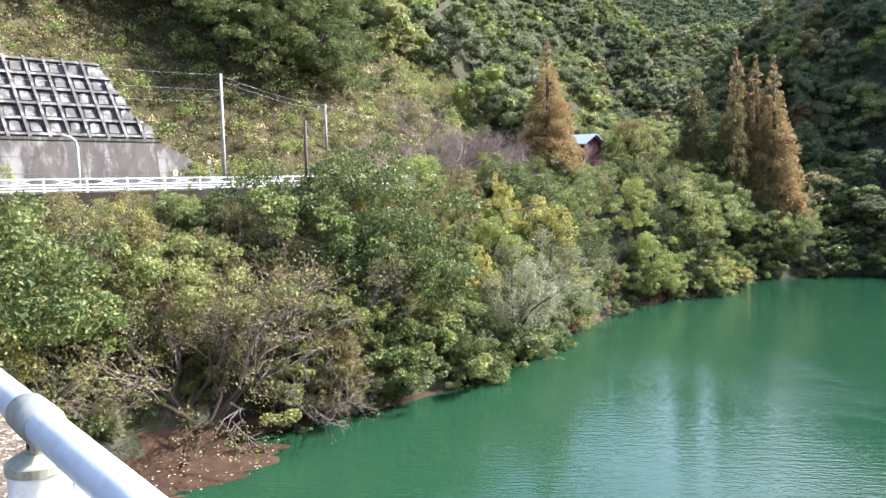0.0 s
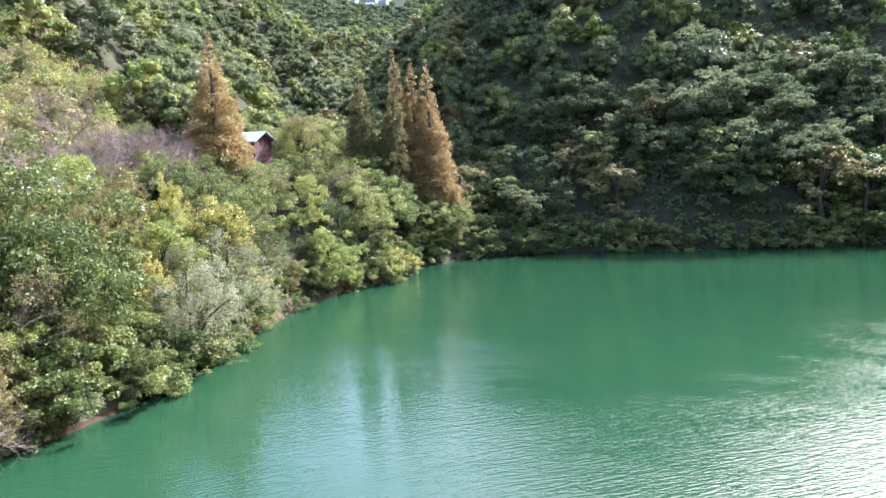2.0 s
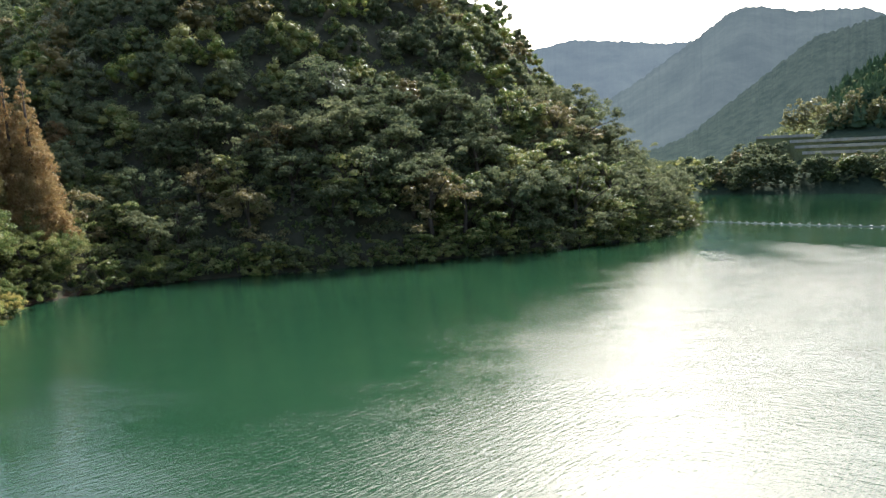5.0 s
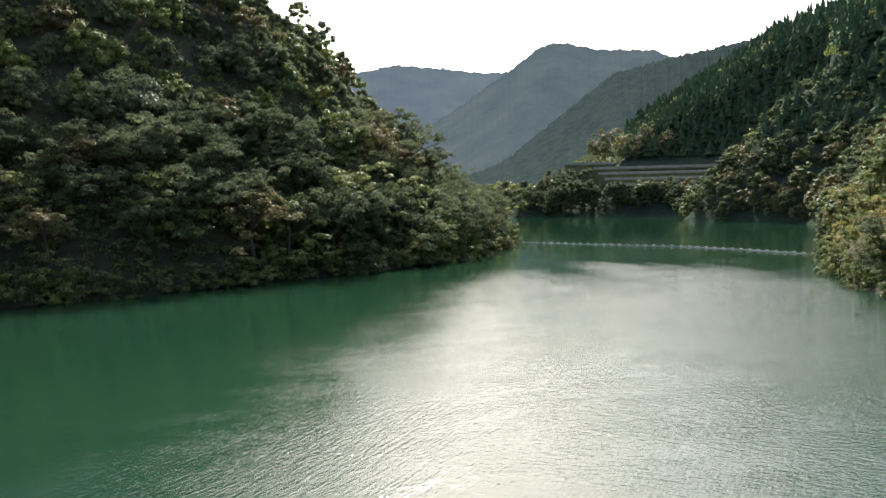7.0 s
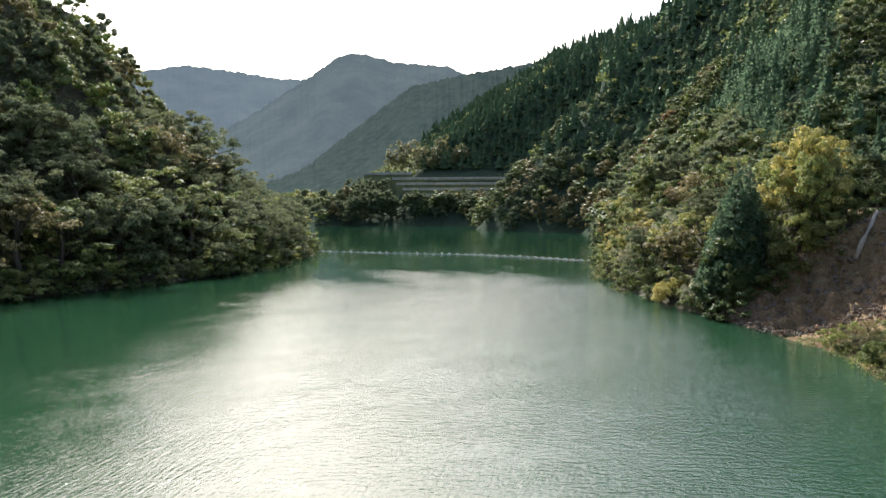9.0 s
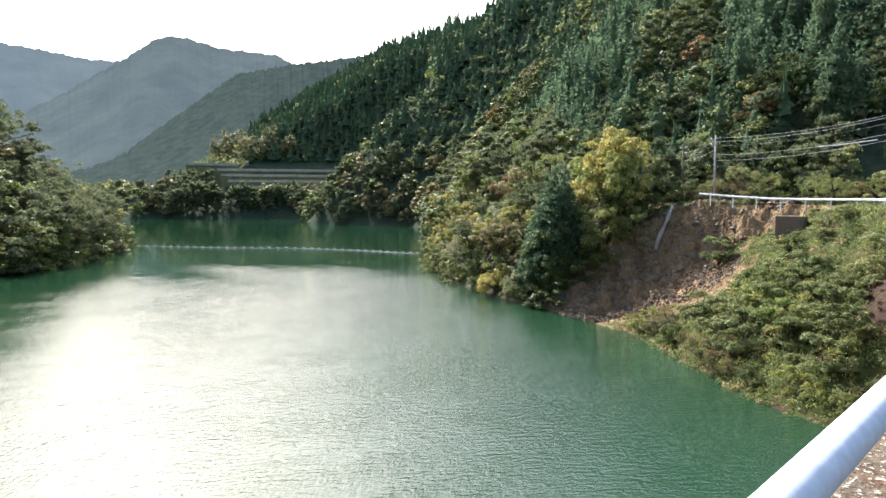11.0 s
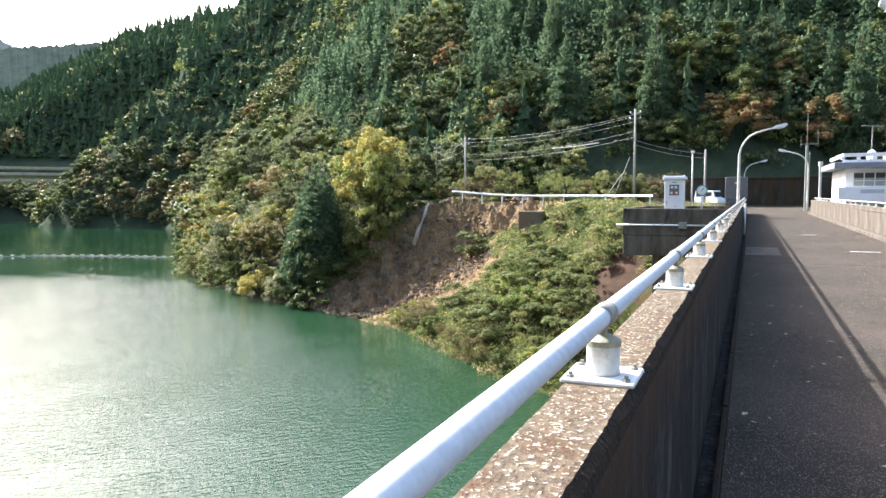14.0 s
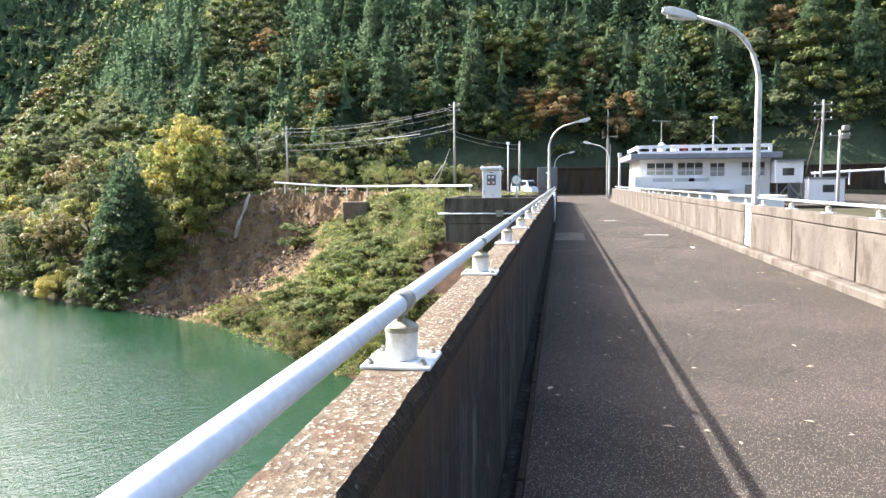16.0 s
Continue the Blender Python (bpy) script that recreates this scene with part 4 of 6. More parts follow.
def cedar_stand(name, label, mat, places, width, tall, tiers=6, points=9):
    """Pointed conifers of ragged drooping skirts, many in one sheet: places are x, y, z rows."""
    n = len(places)
    P = np.array(places)
    s = 0.65 + 0.7 * rng.random(n)
    vs, fs, n0 = [], [], 0
    k = np.arange(points)
    fan = np.stack([np.zeros(points, int), 1 + k, 1 + (k + 1) % points], -1)
    for j in range(tiers):
        h = (j + 0.3 * rng.random(n)) / tiers
        apex = tall * s * (0.13 + 0.82 * h + 1.05 / tiers)
        rim = tall * s * (0.10 + 0.82 * h)
        r = width * s * 0.5 * (1 - h) ** 0.8
        a = rng.random((n, 1)) * 6.28 + (k + 0.35 * rng.normal(size=(n, points))) * 6.283 / points
        rr = r[:, None] * np.where(k % 2, 0.55, 1.1) * (0.75 + 0.5 * rng.random((n, points)))
        ring = np.stack([np.cos(a) * rr, np.sin(a) * rr, rim[:, None] + 0.12 * tall * (rng.random((n, points)) - 0.5)], -1)
        tip = np.stack([0.08 * width * rng.normal(size=n), 0.08 * width * rng.normal(size=n), apex], -1)[:, None]
        V = np.concatenate([tip, ring], 1) + P[:, None] - np.array([0, 0, 0.5])
        vs.append(V.reshape(-1, 3)); fs.append((fan[None] + (np.arange(n) * (points + 1))[:, None, None]).reshape(-1, 3) + n0); n0 += n * (points + 1)
    ob = new(name, quick_mesh(name, np.concatenate(vs), np.concatenate(fs), mat))
    return tagged(ob, label, "trees", kind="stuff")


def wood_places(x0, x1, y0, y1, step, keep):
    out = []
    for x, y, d, z in scatter(x0, x1, y0, y1, step, keep):
        out.append((x, y, z))
    return out


def bearing(x, y):
    return np.degrees(np.arctan2(y + 0.2, x + 2.5))


def far_from(x, y):
    return np.hypot(x + 2.5, y)


def fields(x, y):
    """The terraced fields over the far shore."""
    return (bearing(x, y) > 45.5) & (bearing(x, y) < 61) & (far_from(x, y) > 380) & (far_from(x, y) < 434)


# steep wood behind the west road, the gorge and the north hill
west = wood_places(-130, -48, -30, 130, 4.3, lambda x, y, d: (d > 14) & (bearing(x, y) < 172) & ((x < -62) | (y > 60)) & ~((x > -60) & (y < 100)))
north = wood_places(-200, 60, 60, 345, 4.7, lambda x, y, d: (d > 22) & (bearing(x, y) > 66) & ((x > -60) | (y > 128)) & (far_from(x, y) < 350) & (bearing(x, y) < 140) & ((far_from(x, y) < 205) | (bearing(x, y) > 100)))
allw = west + north
order = rng.permutation(len(allw))
groups = np.split(order, [int(f * len(order)) for f in (0.58, 0.78, 0.85, 0.93)])
for sel, mat, lab in zip(groups, (M_EVERHAZE, M_OLIVE, M_LIME, M_BROWN, M_GREYLEAF), ("dark evergreen woodland on the valley slopes", "olive mixed woodland on the valley slopes", "yellow green woodland on the valley slopes", "brown autumn woodland on the valley slopes", "pale grey green woodland on the valley slopes")):
    for near, cnt, sz in ((True, 1150, 0.17), (False, 520, 0.25)):
        woodland("woodland", lab, mat, [allw[i] for i in sel if (math.hypot(allw[i][0], allw[i][1]) < 135) == near], cnt, sz, 7.4, 7.8, flat=0.85, core=True, wild=0.5)
# east hill: cedar plantation with broadleaf belts
hill_in = lambda x, y: (bearing(x, y) > -26) & (bearing(x, y) < 68) & ~fields(x, y)
cedars = wood_places(86, 330, -60, 330, 3.9, lambda x, y, d: (d > 24) & hill_in(x, y) & (rumple(x, y, 26) > -0.6) & (far_from(x, y) < 330) & ~((x < 100) & (y < 30)) & ~((x < 92)))
far_cedars = wood_places(180, 560, 0, 800, 4.4, lambda x, y, d: (d > 24) & hill_in(x, y) & (far_from(x, y) >= 330) & (far_from(x, y) < 640) & (bearing(x, y) < 56) & (rumple(x, y, 40) > -0.62))
far_mixed = wood_places(120, 520, 100, 560, 6.5, lambda x, y, d: (d > 18) & hill_in(x, y) & (far_from(x, y) >= 330) & (far_from(x, y) < 520) & (rumple(x, y, 40) <= -0.5))
mixed = wood_places(76, 300, -70, 430, 4.2, lambda x, y, d: (d > 18) & hill_in(x, y) & (far_from(x, y) < 330) & ((rumple(x, y, 26) <= -0.6) | (x < 112)) & ~((x < 88) & (y < 34)) & ~((x < 97) & (y < 21)))
shore_e = wood_places(96, 260, 92, 420, 5.2, lambda x, y, d: (d > -1.5) & (d < 22) & (bearing(x, y) < 64) & ~fields(x, y))
near_c = [c for c in cedars if math.hypot(c[0], c[1]) < 185]
woodland("cedar_woodland", "dark cedar plantation on the east hillside", M_CEDAR, near_c, 200, 0.30, 6.0, 9.5, True, wild=0.45)
cedar_stand("cedar_woodland", "inner boughs of the cedars on the east hillside", M_CEDAR, near_c, 2.6, 8.8, 9, 9)
cedar_stand("cedar_woodland", "dark cedar plantation on the far hillside", M_CEDAR, [c for c in cedars if math.hypot(c[0], c[1]) >= 185 and rng.random() < 0.75], 4.6, 8.6, 7, 9)
cedar_stand("cedar_woodland", "cedar plantation up to the skyline", M_CEDAR, far_cedars, 5.2, 10.5, 4, 7)
woodland("woodland", "grey green woods far up the side valley", M_EVERHAZE, wood_places(-560, -240, 560, 860, 10.0, lambda x, y, d: (bearing(x, y) > 108) & (bearing(x, y) < 130) & ((np.hypot(x + 383, y - 748) > 46) | (y < 712))), 70, 1.1, 13.0, 9.0, core=True)
order = rng.permutation(len(far_mixed))
for sel, mat, lab in zip(np.split(order, [int(0.55 * len(order)), int(0.85 * len(order))]), (M_EVERHAZE, M_OLIVE, M_LIME), ("dark broadleaf wood on the far hillside", "olive broadleaf wood on the far hillside", "yellow green wood on the far hillside")):
    woodland("woodland", lab, mat, [far_mixed[i] for i in sel], 110, 0.8, 9.0, 9.0, core=True)
# the steep foot of the hill behind the office: evergreens, leaf colour kept dark to give its shade, and a few maples
foot = [c for c in mixed if c[1] < 12]
mixed = [c for c in mixed if c[1] >= 12]
for c0, c1, mat, lab in ((0.0, 0.70, M_EVER, "evergreens leaved dark for the shade on the steep slope behind the office"), (0.70, 0.90, M_EVERHAZE, "evergreens paled grey green for haze on the steep slope behind the office"), (0.90, 1.0, M_ORANGE, "red brown maples on the steep slope behind the office")):
    share = [foot[i] for i in np.argsort([math.sin(91.7 * c[0] + 47.3 * c[1]) for c in foot])[int(c0 * len(foot)):int(c1 * len(foot))]]
    woodland("woodland", lab, mat, share, 800, 0.19, 7.5, 9.0, core=True, wild=0.5)
order = rng.permutation(len(mixed))
for sel, mat, lab in zip(np.split(order, [int(f * len(order)) for f in (0.46, 0.76, 0.92, 0.95, 0.975)]), (M_EVER, M_EVERHAZE, M_OLIVE, M_BROWN, M_LIME, M_ORANGE), ("dark evergreen belt on the east hillside", "evergreens paled grey green for haze on the east hillside", "olive broadleaf belt on the east hillside", "brown autumn trees on the east hillside", "yellow green trees on the east hillside", "red brown maples on the east hillside")):
    for near, cnt, sz in ((True, 900, 0.19), (False, 260, 0.42)):
        woodland("woodland", lab, mat, [mixed[i] for i in sel if (math.hypot(mixed[i][0], mixed[i][1]) < 165) == near], cnt, sz, 7.5, 9.0, core=True, wild=0.5)
for k in range(40):
    y = -62 + 2.6 * k + rng.normal()
    x = 98 + 26 * rng.random() + 0.12 * abs(y)
    plant("cedar", x, y, 11 + 6 * rng.random(), wide=0.75, label="tall dark green cedar at the edge of the plantation")
order = rng.permutation(len(shore_e))
for sel, mat, lab in zip(np.split(order, [int(0.25 * len(order)), int(0.8 * len(order))]), (M_OLIVE, M_EVERHAZE, M_BROWN), ("olive trees along the far shore", "dark green trees along the far shore", "brown trees along the far shore")):
    woodland("woodland", lab, mat, [shore_e[i] for i in sel], 320, 0.42, 9.0, 11.0, core=True)

# scrub and undergrowth
def undergrowth(name, places, mixture, count, size, width, tall):
    """Low cover of several plants over one stretch of ground: mixture rows are share, material, label."""
    order = rng.permutation(len(places))
    cuts = np.cumsum([m[0] for m in mixture])[:-1]
    for sel, (share, mat, lab) in zip(np.split(order, [int(c * len(order)) for c in cuts]), mixture):
        woodland(name, lab, mat, [places[i] for i in sel], count, size, width, tall, wild=0.6)


cut = lambda x, y, d: (d > 18.5) & ~((x > -56.0) & (y > 1) & (y < 17.2)) & ((x < -50.5) | (y > 23))
undergrowth("scrub", wood_places(-80, -49, 0, 62, 0.95, cut), [(0.28, M_OLIVE, "olive scrub on the cut slope above the road"), (0.34, M_BROWN, "brown scrub and creepers on the cut slope"), (0.20, M_DRYWEED, "dry grass tufts on the cut slope"), (0.10, M_LIME, "yellow green creepers on the cut slope"), (0.08, M_EVER, "dark bushes on the cut slope")], 62, 0.10, 1.75, 1.0)
undergrowth("scrub", wood_places(-80, -49, 0, 62, 2.1, cut), [(0.5, M_OLIVE, "taller olive bushes on the cut slope"), (0.3, M_LIME, "taller yellow green bushes on the cut slope"), (0.2, M_BROWN, "taller brown bushes on the cut slope")], 170, 0.11, 2.9, 2.4)
undergrowth("undergrowth", wood_places(-47, -27, -6, 92, 1.35, lambda x, y, d: (d > np.where((y > 7) & (y < 17), 0.6, -0.3)) & (d < 13.0) & (x < -26.5)), [(0.45, M_EVER, "dark green undergrowth on the west bank"), (0.35, M_OLIVE, "olive undergrowth on the west bank"), (0.2, M_BROWN, "brown undergrowth on the west bank")], 46, 0.13, 1.9, 1.0)
undergrowth("undergrowth", wood_places(-38, 80, 84, 170, 2.3, lambda x, y, d: (d > -0.2) & (d < 16) & (y > 85)), [(0.6, M_EVERHAZE, "dark green undergrowth on the north shore"), (0.4, M_OLIVE, "olive undergrowth on the north shore")], 95, 0.26, 3.8, 2.6)
undergrowth("undergrowth", wood_places(94, 300, -50, 300, 3.4, lambda x, y, d: (d > 14) & hill_in(x, y) & ~((x < 96.5) & (y < 21)) & (far_from(x, y) < 260)), [(0.55, M_EVERHAZE, "grey green understorey on the east hillside"), (0.25, M_OLIVE, "olive understorey on the east hillside"), (0.20, M_EVER, "dark understorey on the east hillside")], 90, 0.30, 4.6, 3.4)
undergrowth("undergrowth", wood_places(140, 480, 40, 560, 6.4, lambda x, y, d: (d > 14) & hill_in(x, y) & (far_from(x, y) >= 260) & (far_from(x, y) < 560)), [(0.7, M_EVERHAZE, "grey green understorey on the far hillside"), (0.3, M_OLIVE, "olive understorey on the far hillside")], 60, 0.8, 9.0, 5.0)
undergrowth("undergrowth", wood_places(-60, 60, 95, 200, 3.3, lambda x, y, d: (d > 14) & (far_from(x, y) < 205) & (bearing(x, y) > 68) & (bearing(x, y) < 118)), [(0.7, M_EVERHAZE, "grey green understorey on the headland"), (0.3, M_OLIVE, "olive understorey on the headland")], 130, 0.26, 4.4, 3.2)
for x, y, h in ((-59.5, 28.5, 6.5), (-57.5, 31.0, 6.0), (-58.7, 34.6, 7.5), (-57.2, 36.0, 6.0), (-57.5, 38.5, 6.5), (-61.5, 30, 8), (-61, 35, 8), (-61.5, 39.5, 8), (-63.5, 26.5, 7), (-64, 33, 9), (-64, 37, 9), (-66, 41, 9), (-65.5, 29.5, 9), (-68, 35, 9), (-67, 45, 9)):
    plant("ever2", x, y, h, wide=1.2)

# weeds and creepers on the east bank below the road
off_slide = lambda x, y: (((x - 64.2) / 6.8) ** 2 + ((y - 31) / 7.8) ** 2 > 1) & (tongue(x, y) > 2.1) & ((y < 33) | (x > 72)) & ((((x - 66.4) * 0.95 - (y - 22.5) * 0.31) / 2.8) ** 2 + (((x - 66.4) * 0.31 + (y - 22.5) * 0.95) / 6.4) ** 2 > 1)
clear_rail = lambda x, y, r: (seg_dist(x, y, 60, 6.9, 70.2, 29.3)[0] > r) & ~((x > 37.0) & (x < 46.8) & (y < 6.9)) & (((x - 47.2) / 2.9) ** 2 + ((y - 7.8) / 1.5) ** 2 > 1)
undergrowth("weeds", wood_places(36.5, 72, 2, 42, 0.60, lambda x, y, d: (d > -0.5) & (d < 15) & (y > 0.6) & off_slide(x, y) & clear_rail(x, y, 0.5)), [(0.72, M_WEED, "green creepers and weeds covering the bank"), (0.22, M_LIME, "yellow green weeds on the bank"), (0.06, M_DRYWEED, "dry straw coloured weeds on the bank")], 85, 0.070, 1.35, 1.05)
clumps = wood_places(37, 68, 3, 36, 1.9, lambda x, y, d: (d > 0.8) & (d < 13) & off_slide(x, y) & (tongue(x, y) > 2.6) & clear_rail(x, y, 2.0) & ((((x - 66.4) * 0.95 - (y - 22.5) * 0.31) / 4.6) ** 2 + (((x - 66.4) * 0.31 + (y - 22.5) * 0.95) / 8.0) ** 2 > 1) & (rumple(x, y, 3.1) > -0.1))
for x, y, z in clumps:
    plant(pick([("creeper", 6), ("shrub", 1), ("shrubl", 1)]), x, y, 0.8 + 1.2 * rng.random() ** 1.8, wide=1.5)
for k in range(22):
    y = 8 + 1.25 * k
    plant(pick([("shrubg", 2), ("olive", 1.5), ("ever", 3), ("brown", 1), ("bare", 1), ("creeper", 2)]), 74.5 + 0.1 * y + rng.normal() * 1.2, y, 1.8 + 2.0 * rng.random())
bamboo = [(-2.5 + r * math.cos(radians(a)), r * math.sin(radians(a)), 18.0 + 0.9 * max(0, r - 440)) for a, r in zip(rng.uniform(52.5, 58.6, 30), rng.uniform(434, 448, 30))]
hedge = [(-2.5 + r * math.cos(radians(a)), r * math.sin(radians(a)), -3.5) for a, r in zip(rng.uniform(48, 61.5, 60), rng.uniform(368, 381, 60))]
hedge += [(-2.5 + r * math.cos(radians(a)), r * math.sin(radians(a)), 0.5 * (r - 385) * 0.3) for a, r in zip(rng.uniform(58.6, 62, 26), rng.uniform(380, 425, 26))]
woodland("woodland", "grey green trees below the far field terraces", M_EVERHAZE, hedge, 300, 0.5, 9.0, 12.0, core=True)
woodland("bamboo_grove", "straw coloured bamboo grove above the far shore", M_BAMBOO, bamboo, 260, 0.7, 9, 19.0)
# taller bushes on the weedy bank and along its foot
for x, y, d, z in scatter(38, 64, 4, 36, 1.5, lambda x, y, d: (d > 0.1) & (d < 1.6) & off_slide(x, y) & clear_rail(x, y, 1.5)):
    plant(pick([("shrub", 3), ("shrubl", 2), ("brown", 1.2), ("shrubg", 1.5), ("bare", 0.5)]), x, y, 1.0 + 0.9 * rng.random(), wide=1.1)
for x, y, d, z in scatter(42, 66, 5, 32, 4.2, lambda x, y, d: (d > 2.5) & (d < 12) & off_slide(x, y) & (tongue(x, y) > 3.2) & clear_rail(x, y, 3.0)):
    plant(pick([("shrubg", 3), ("shrub", 2), ("creeper", 3)]), x, y, 1.5 + 0.8 * rng.random(), wide=1.1)
# twiggy and yellowing trees among the evergreens of the west bank
for x, y, d, z in scatter(-40, -30, 2, 50, 3.4, lambda x, y, d: (d > 1.6) & (d < 10)):
    kind_ = pick([("bare", 4), ("brown", 2), ("yellow", 1)] if y < 18 else [("brown", 3), ("yellow", 2.2), ("bare", 1.5), ("lime", 1)])
    plant(kind_, x, y, min(4.2 + 2.6 * rng.random(), max(2.0, 1.2 - z)), wide=0.55 if kind_ == "yellow" else 0.85)
clear_unused()

# ---- the dam: crest road and parapets ----
X0, X1 = -34.0, 62.0
dam = part("dam_wall", boxes((X0, X1, -4.95, 0.20, -24, -0.32)), M_DARKCON)
tagged(dam, "dark stained concrete dam wall", "dam", kind="structure")
road = part("road", boxes((X0 - 14, X1 + 40, -4.45, -0.14, -0.30, 0.0)), M_ASPHALT)
tagged(road, "worn brownish asphalt road along the dam crest", "road", kind="structure")


def rough_slab(x0, x1, y0, y1, z0, z1, step, amount, seed):
    """A slab whose long top edges are chipped and uneven."""
    n = int((x1 - x0) / step)
    xs = np.linspace(x0, x1, n + 1)
    r = np.random.default_rng(seed)
    def j(k=1.0):
        """Uneven along the edge, with a few deeper chips."""
        fine = r.normal(size=n + 1)
        soft = np.convolve(r.normal(size=n + 1), np.ones(7) / 2.6, "same")
        chip = np.convolve((r.random(n + 1) < 0.02) * r.random(n + 1), np.hanning(7), "same")
        return amount * k * (0.16 * fine + 0.9 * soft - 4.5 * chip)
    prof = [(y0 + 0 * xs, z0 + 0 * xs), (y0 + 0 * xs, z1 - 0.06 + 0 * xs), (y0 + np.abs(j(0.5)), z1 - 0.026 + j()), (y0 + 0.018 + np.abs(j()), z1 + j(0.4)), (0.5 * (y0 + y1) + 0 * xs, z1 + j(0.3)), (y1 - 0.018 - np.abs(j()), z1 + j(0.4)), (y1 - np.abs(j(0.5)), z1 - 0.026 + j()), (y1 + 0 * xs, z1 - 0.06 + 0 * xs), (y1 + 0 * xs, z0 + 0 * xs)]
    V = np.stack([np.stack([xs, a, b], -1) for a, b in prof], 1)
    k = np.arange(V.shape[0] * V.shape[1]).reshape(V.shape[:2])
    f = np.stack([k[:-1, :-1], k[:-1, 1:], k[1:, 1:], k[1:, :-1]], -1).reshape(-1, 4)
    return V.reshape(-1, 3), f


# lake side: a weathered face painted darker for its shade, with a lichened top
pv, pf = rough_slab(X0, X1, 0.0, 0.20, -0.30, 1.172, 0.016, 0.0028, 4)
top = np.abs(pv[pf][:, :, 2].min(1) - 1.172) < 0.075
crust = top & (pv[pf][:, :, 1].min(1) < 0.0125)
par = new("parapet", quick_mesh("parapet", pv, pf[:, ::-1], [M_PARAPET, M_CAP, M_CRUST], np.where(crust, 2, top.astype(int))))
tagged(par, "stained concrete parapet, face painted shade black, lichened top, lake side", "parapet", kind="structure")
gutter = part("gutter", boxes((X0, X1, -0.09, -0.003, -0.29, -0.05)), M_PARAPET)
lip = part("gutter_lip", boxes(*[(X0 + 2.0 * k, X0 + 2.0 * k + 1.985, -0.135, -0.095, -0.29, 0.03 + 0.008 * math.sin(5.1 * k)) for k in range(48)], bev=0.008), M_CRUST)
tagged(lip, "worn concrete lip of the drain channel", "kerb", kind="structure")
tagged(gutter, "narrow dark drain channel along the parapet foot", "gutter", kind="structure")

# valley side: kerb, panelled wall
kerb = part("kerb", boxes((X0, X1, -4.62, -4.452, -0.30, 0.13), bev=0.02), M_CONCRETE)
tagged(kerb, "worn concrete kerb along the valley side", "kerb", kind="structure")
GATE = 15.95
wall_r = part("parapet", boxes((X0, GATE - 0.28, -4.90, -4.64, -0.31, 1.10), (GATE + 0.28, X1, -4.90, -4.64, -0.31, 1.10), bev=0.012), M_CONCRETE)
tagged(wall_r, "weathered beige concrete parapet on the valley side", "parapet", kind="structure")
pbm = boxes((0.03, 3.02, -4.64, -4.615, 0.155, 0.90), bev=0.006)
pan0 = part("panel", pbm, M_CONCRETE, wall_r)
px_ = GATE + 0.28
spots = [px_ + 3.05 * k for k in range(15)] + [GATE - 0.28 - 3.05 * (k + 1) for k in range(5)]
pan0.location.x = spots[0]
for xx in spots[1:]:
    o = new("panel", pan0.data); o.parent = wall_r; o.location.x = xx
cap0 = part("coping", boxes((0.0, 3.05, -4.645, -4.612, 0.925, 1.104), bev=0.008), M_CONCRETE, wall_r)
cap0.location.x = spots[0]
for xx in spots[1:]:
    o = new("coping", cap0.data); o.parent = wall_r; o.location.x = xx

# joints, a dark strip, a patch and painted marks on the road
for xx in (17.0, 47.0, -13.0):
    tagged(part("road_joint", boxes((xx, xx + 0.05, -4.44, -0.15, 0.001, 0.005)), M_DARKCON), "dark sealed joint across the road", "joint", kind="structure")
tagged(part("road_joint", boxes((17.055, 17.085, -1.6, -0.2, 0.001, 0.005), (17.055, 17.085, -4.3, -3.5, 0.001, 0.005)), M_CONCRETE), "pale worn filler left in a joint across the road", "joint", kind="structure")
tagged(part("road_joint", boxes((53.2, 54.0, -2.4, -0.2, 0.001, 0.0045)), M_CRUST), "dark strip across half the road", "joint", kind="structure")
tagged(part("road_patch", boxes((19.2, 22.4, -1.05, -0.16, 0.001, 0.006)), M_CONCRETE), "pale concrete patch in the asphalt", "patch", kind="structure")
for xx, yy, w, l in ((21.5, -3.25, 0.12, 0.75), (30.2, -2.4, 0.10, 0.5), (17.2, -3.6, 0.3, 0.08)):
    tagged(part("road_mark", boxes((xx - w, xx + w * 0.2, yy - l / 2, yy + l / 2, 0.001, 0.006)), M_MARK), "worn white mark on the asphalt", "road mark", kind="structure")


# ---- handrails on both parapets ----
def lathe(profile, sides=20):
    bm = bmesh.new()
    rings = [[bm.verts.new((r * math.cos(2 * math.pi * k / sides), r * math.sin(2 * math.pi * k / sides), z)) for k in range(sides)] for r, z in profile]
    for a, b in zip(rings, rings[1:]):
        for k in range(sides):
            bm.faces.new((a[k], a[(k + 1) % sides], b[(k + 1) % sides], b[k]))
    bm.faces.new(rings[0][::-1]); bm.faces.new(rings[-1])
    return bm


RAIL_Z, PIPE = 0.168, 0.0265      # pipe axis above the parapet's top, pipe radius


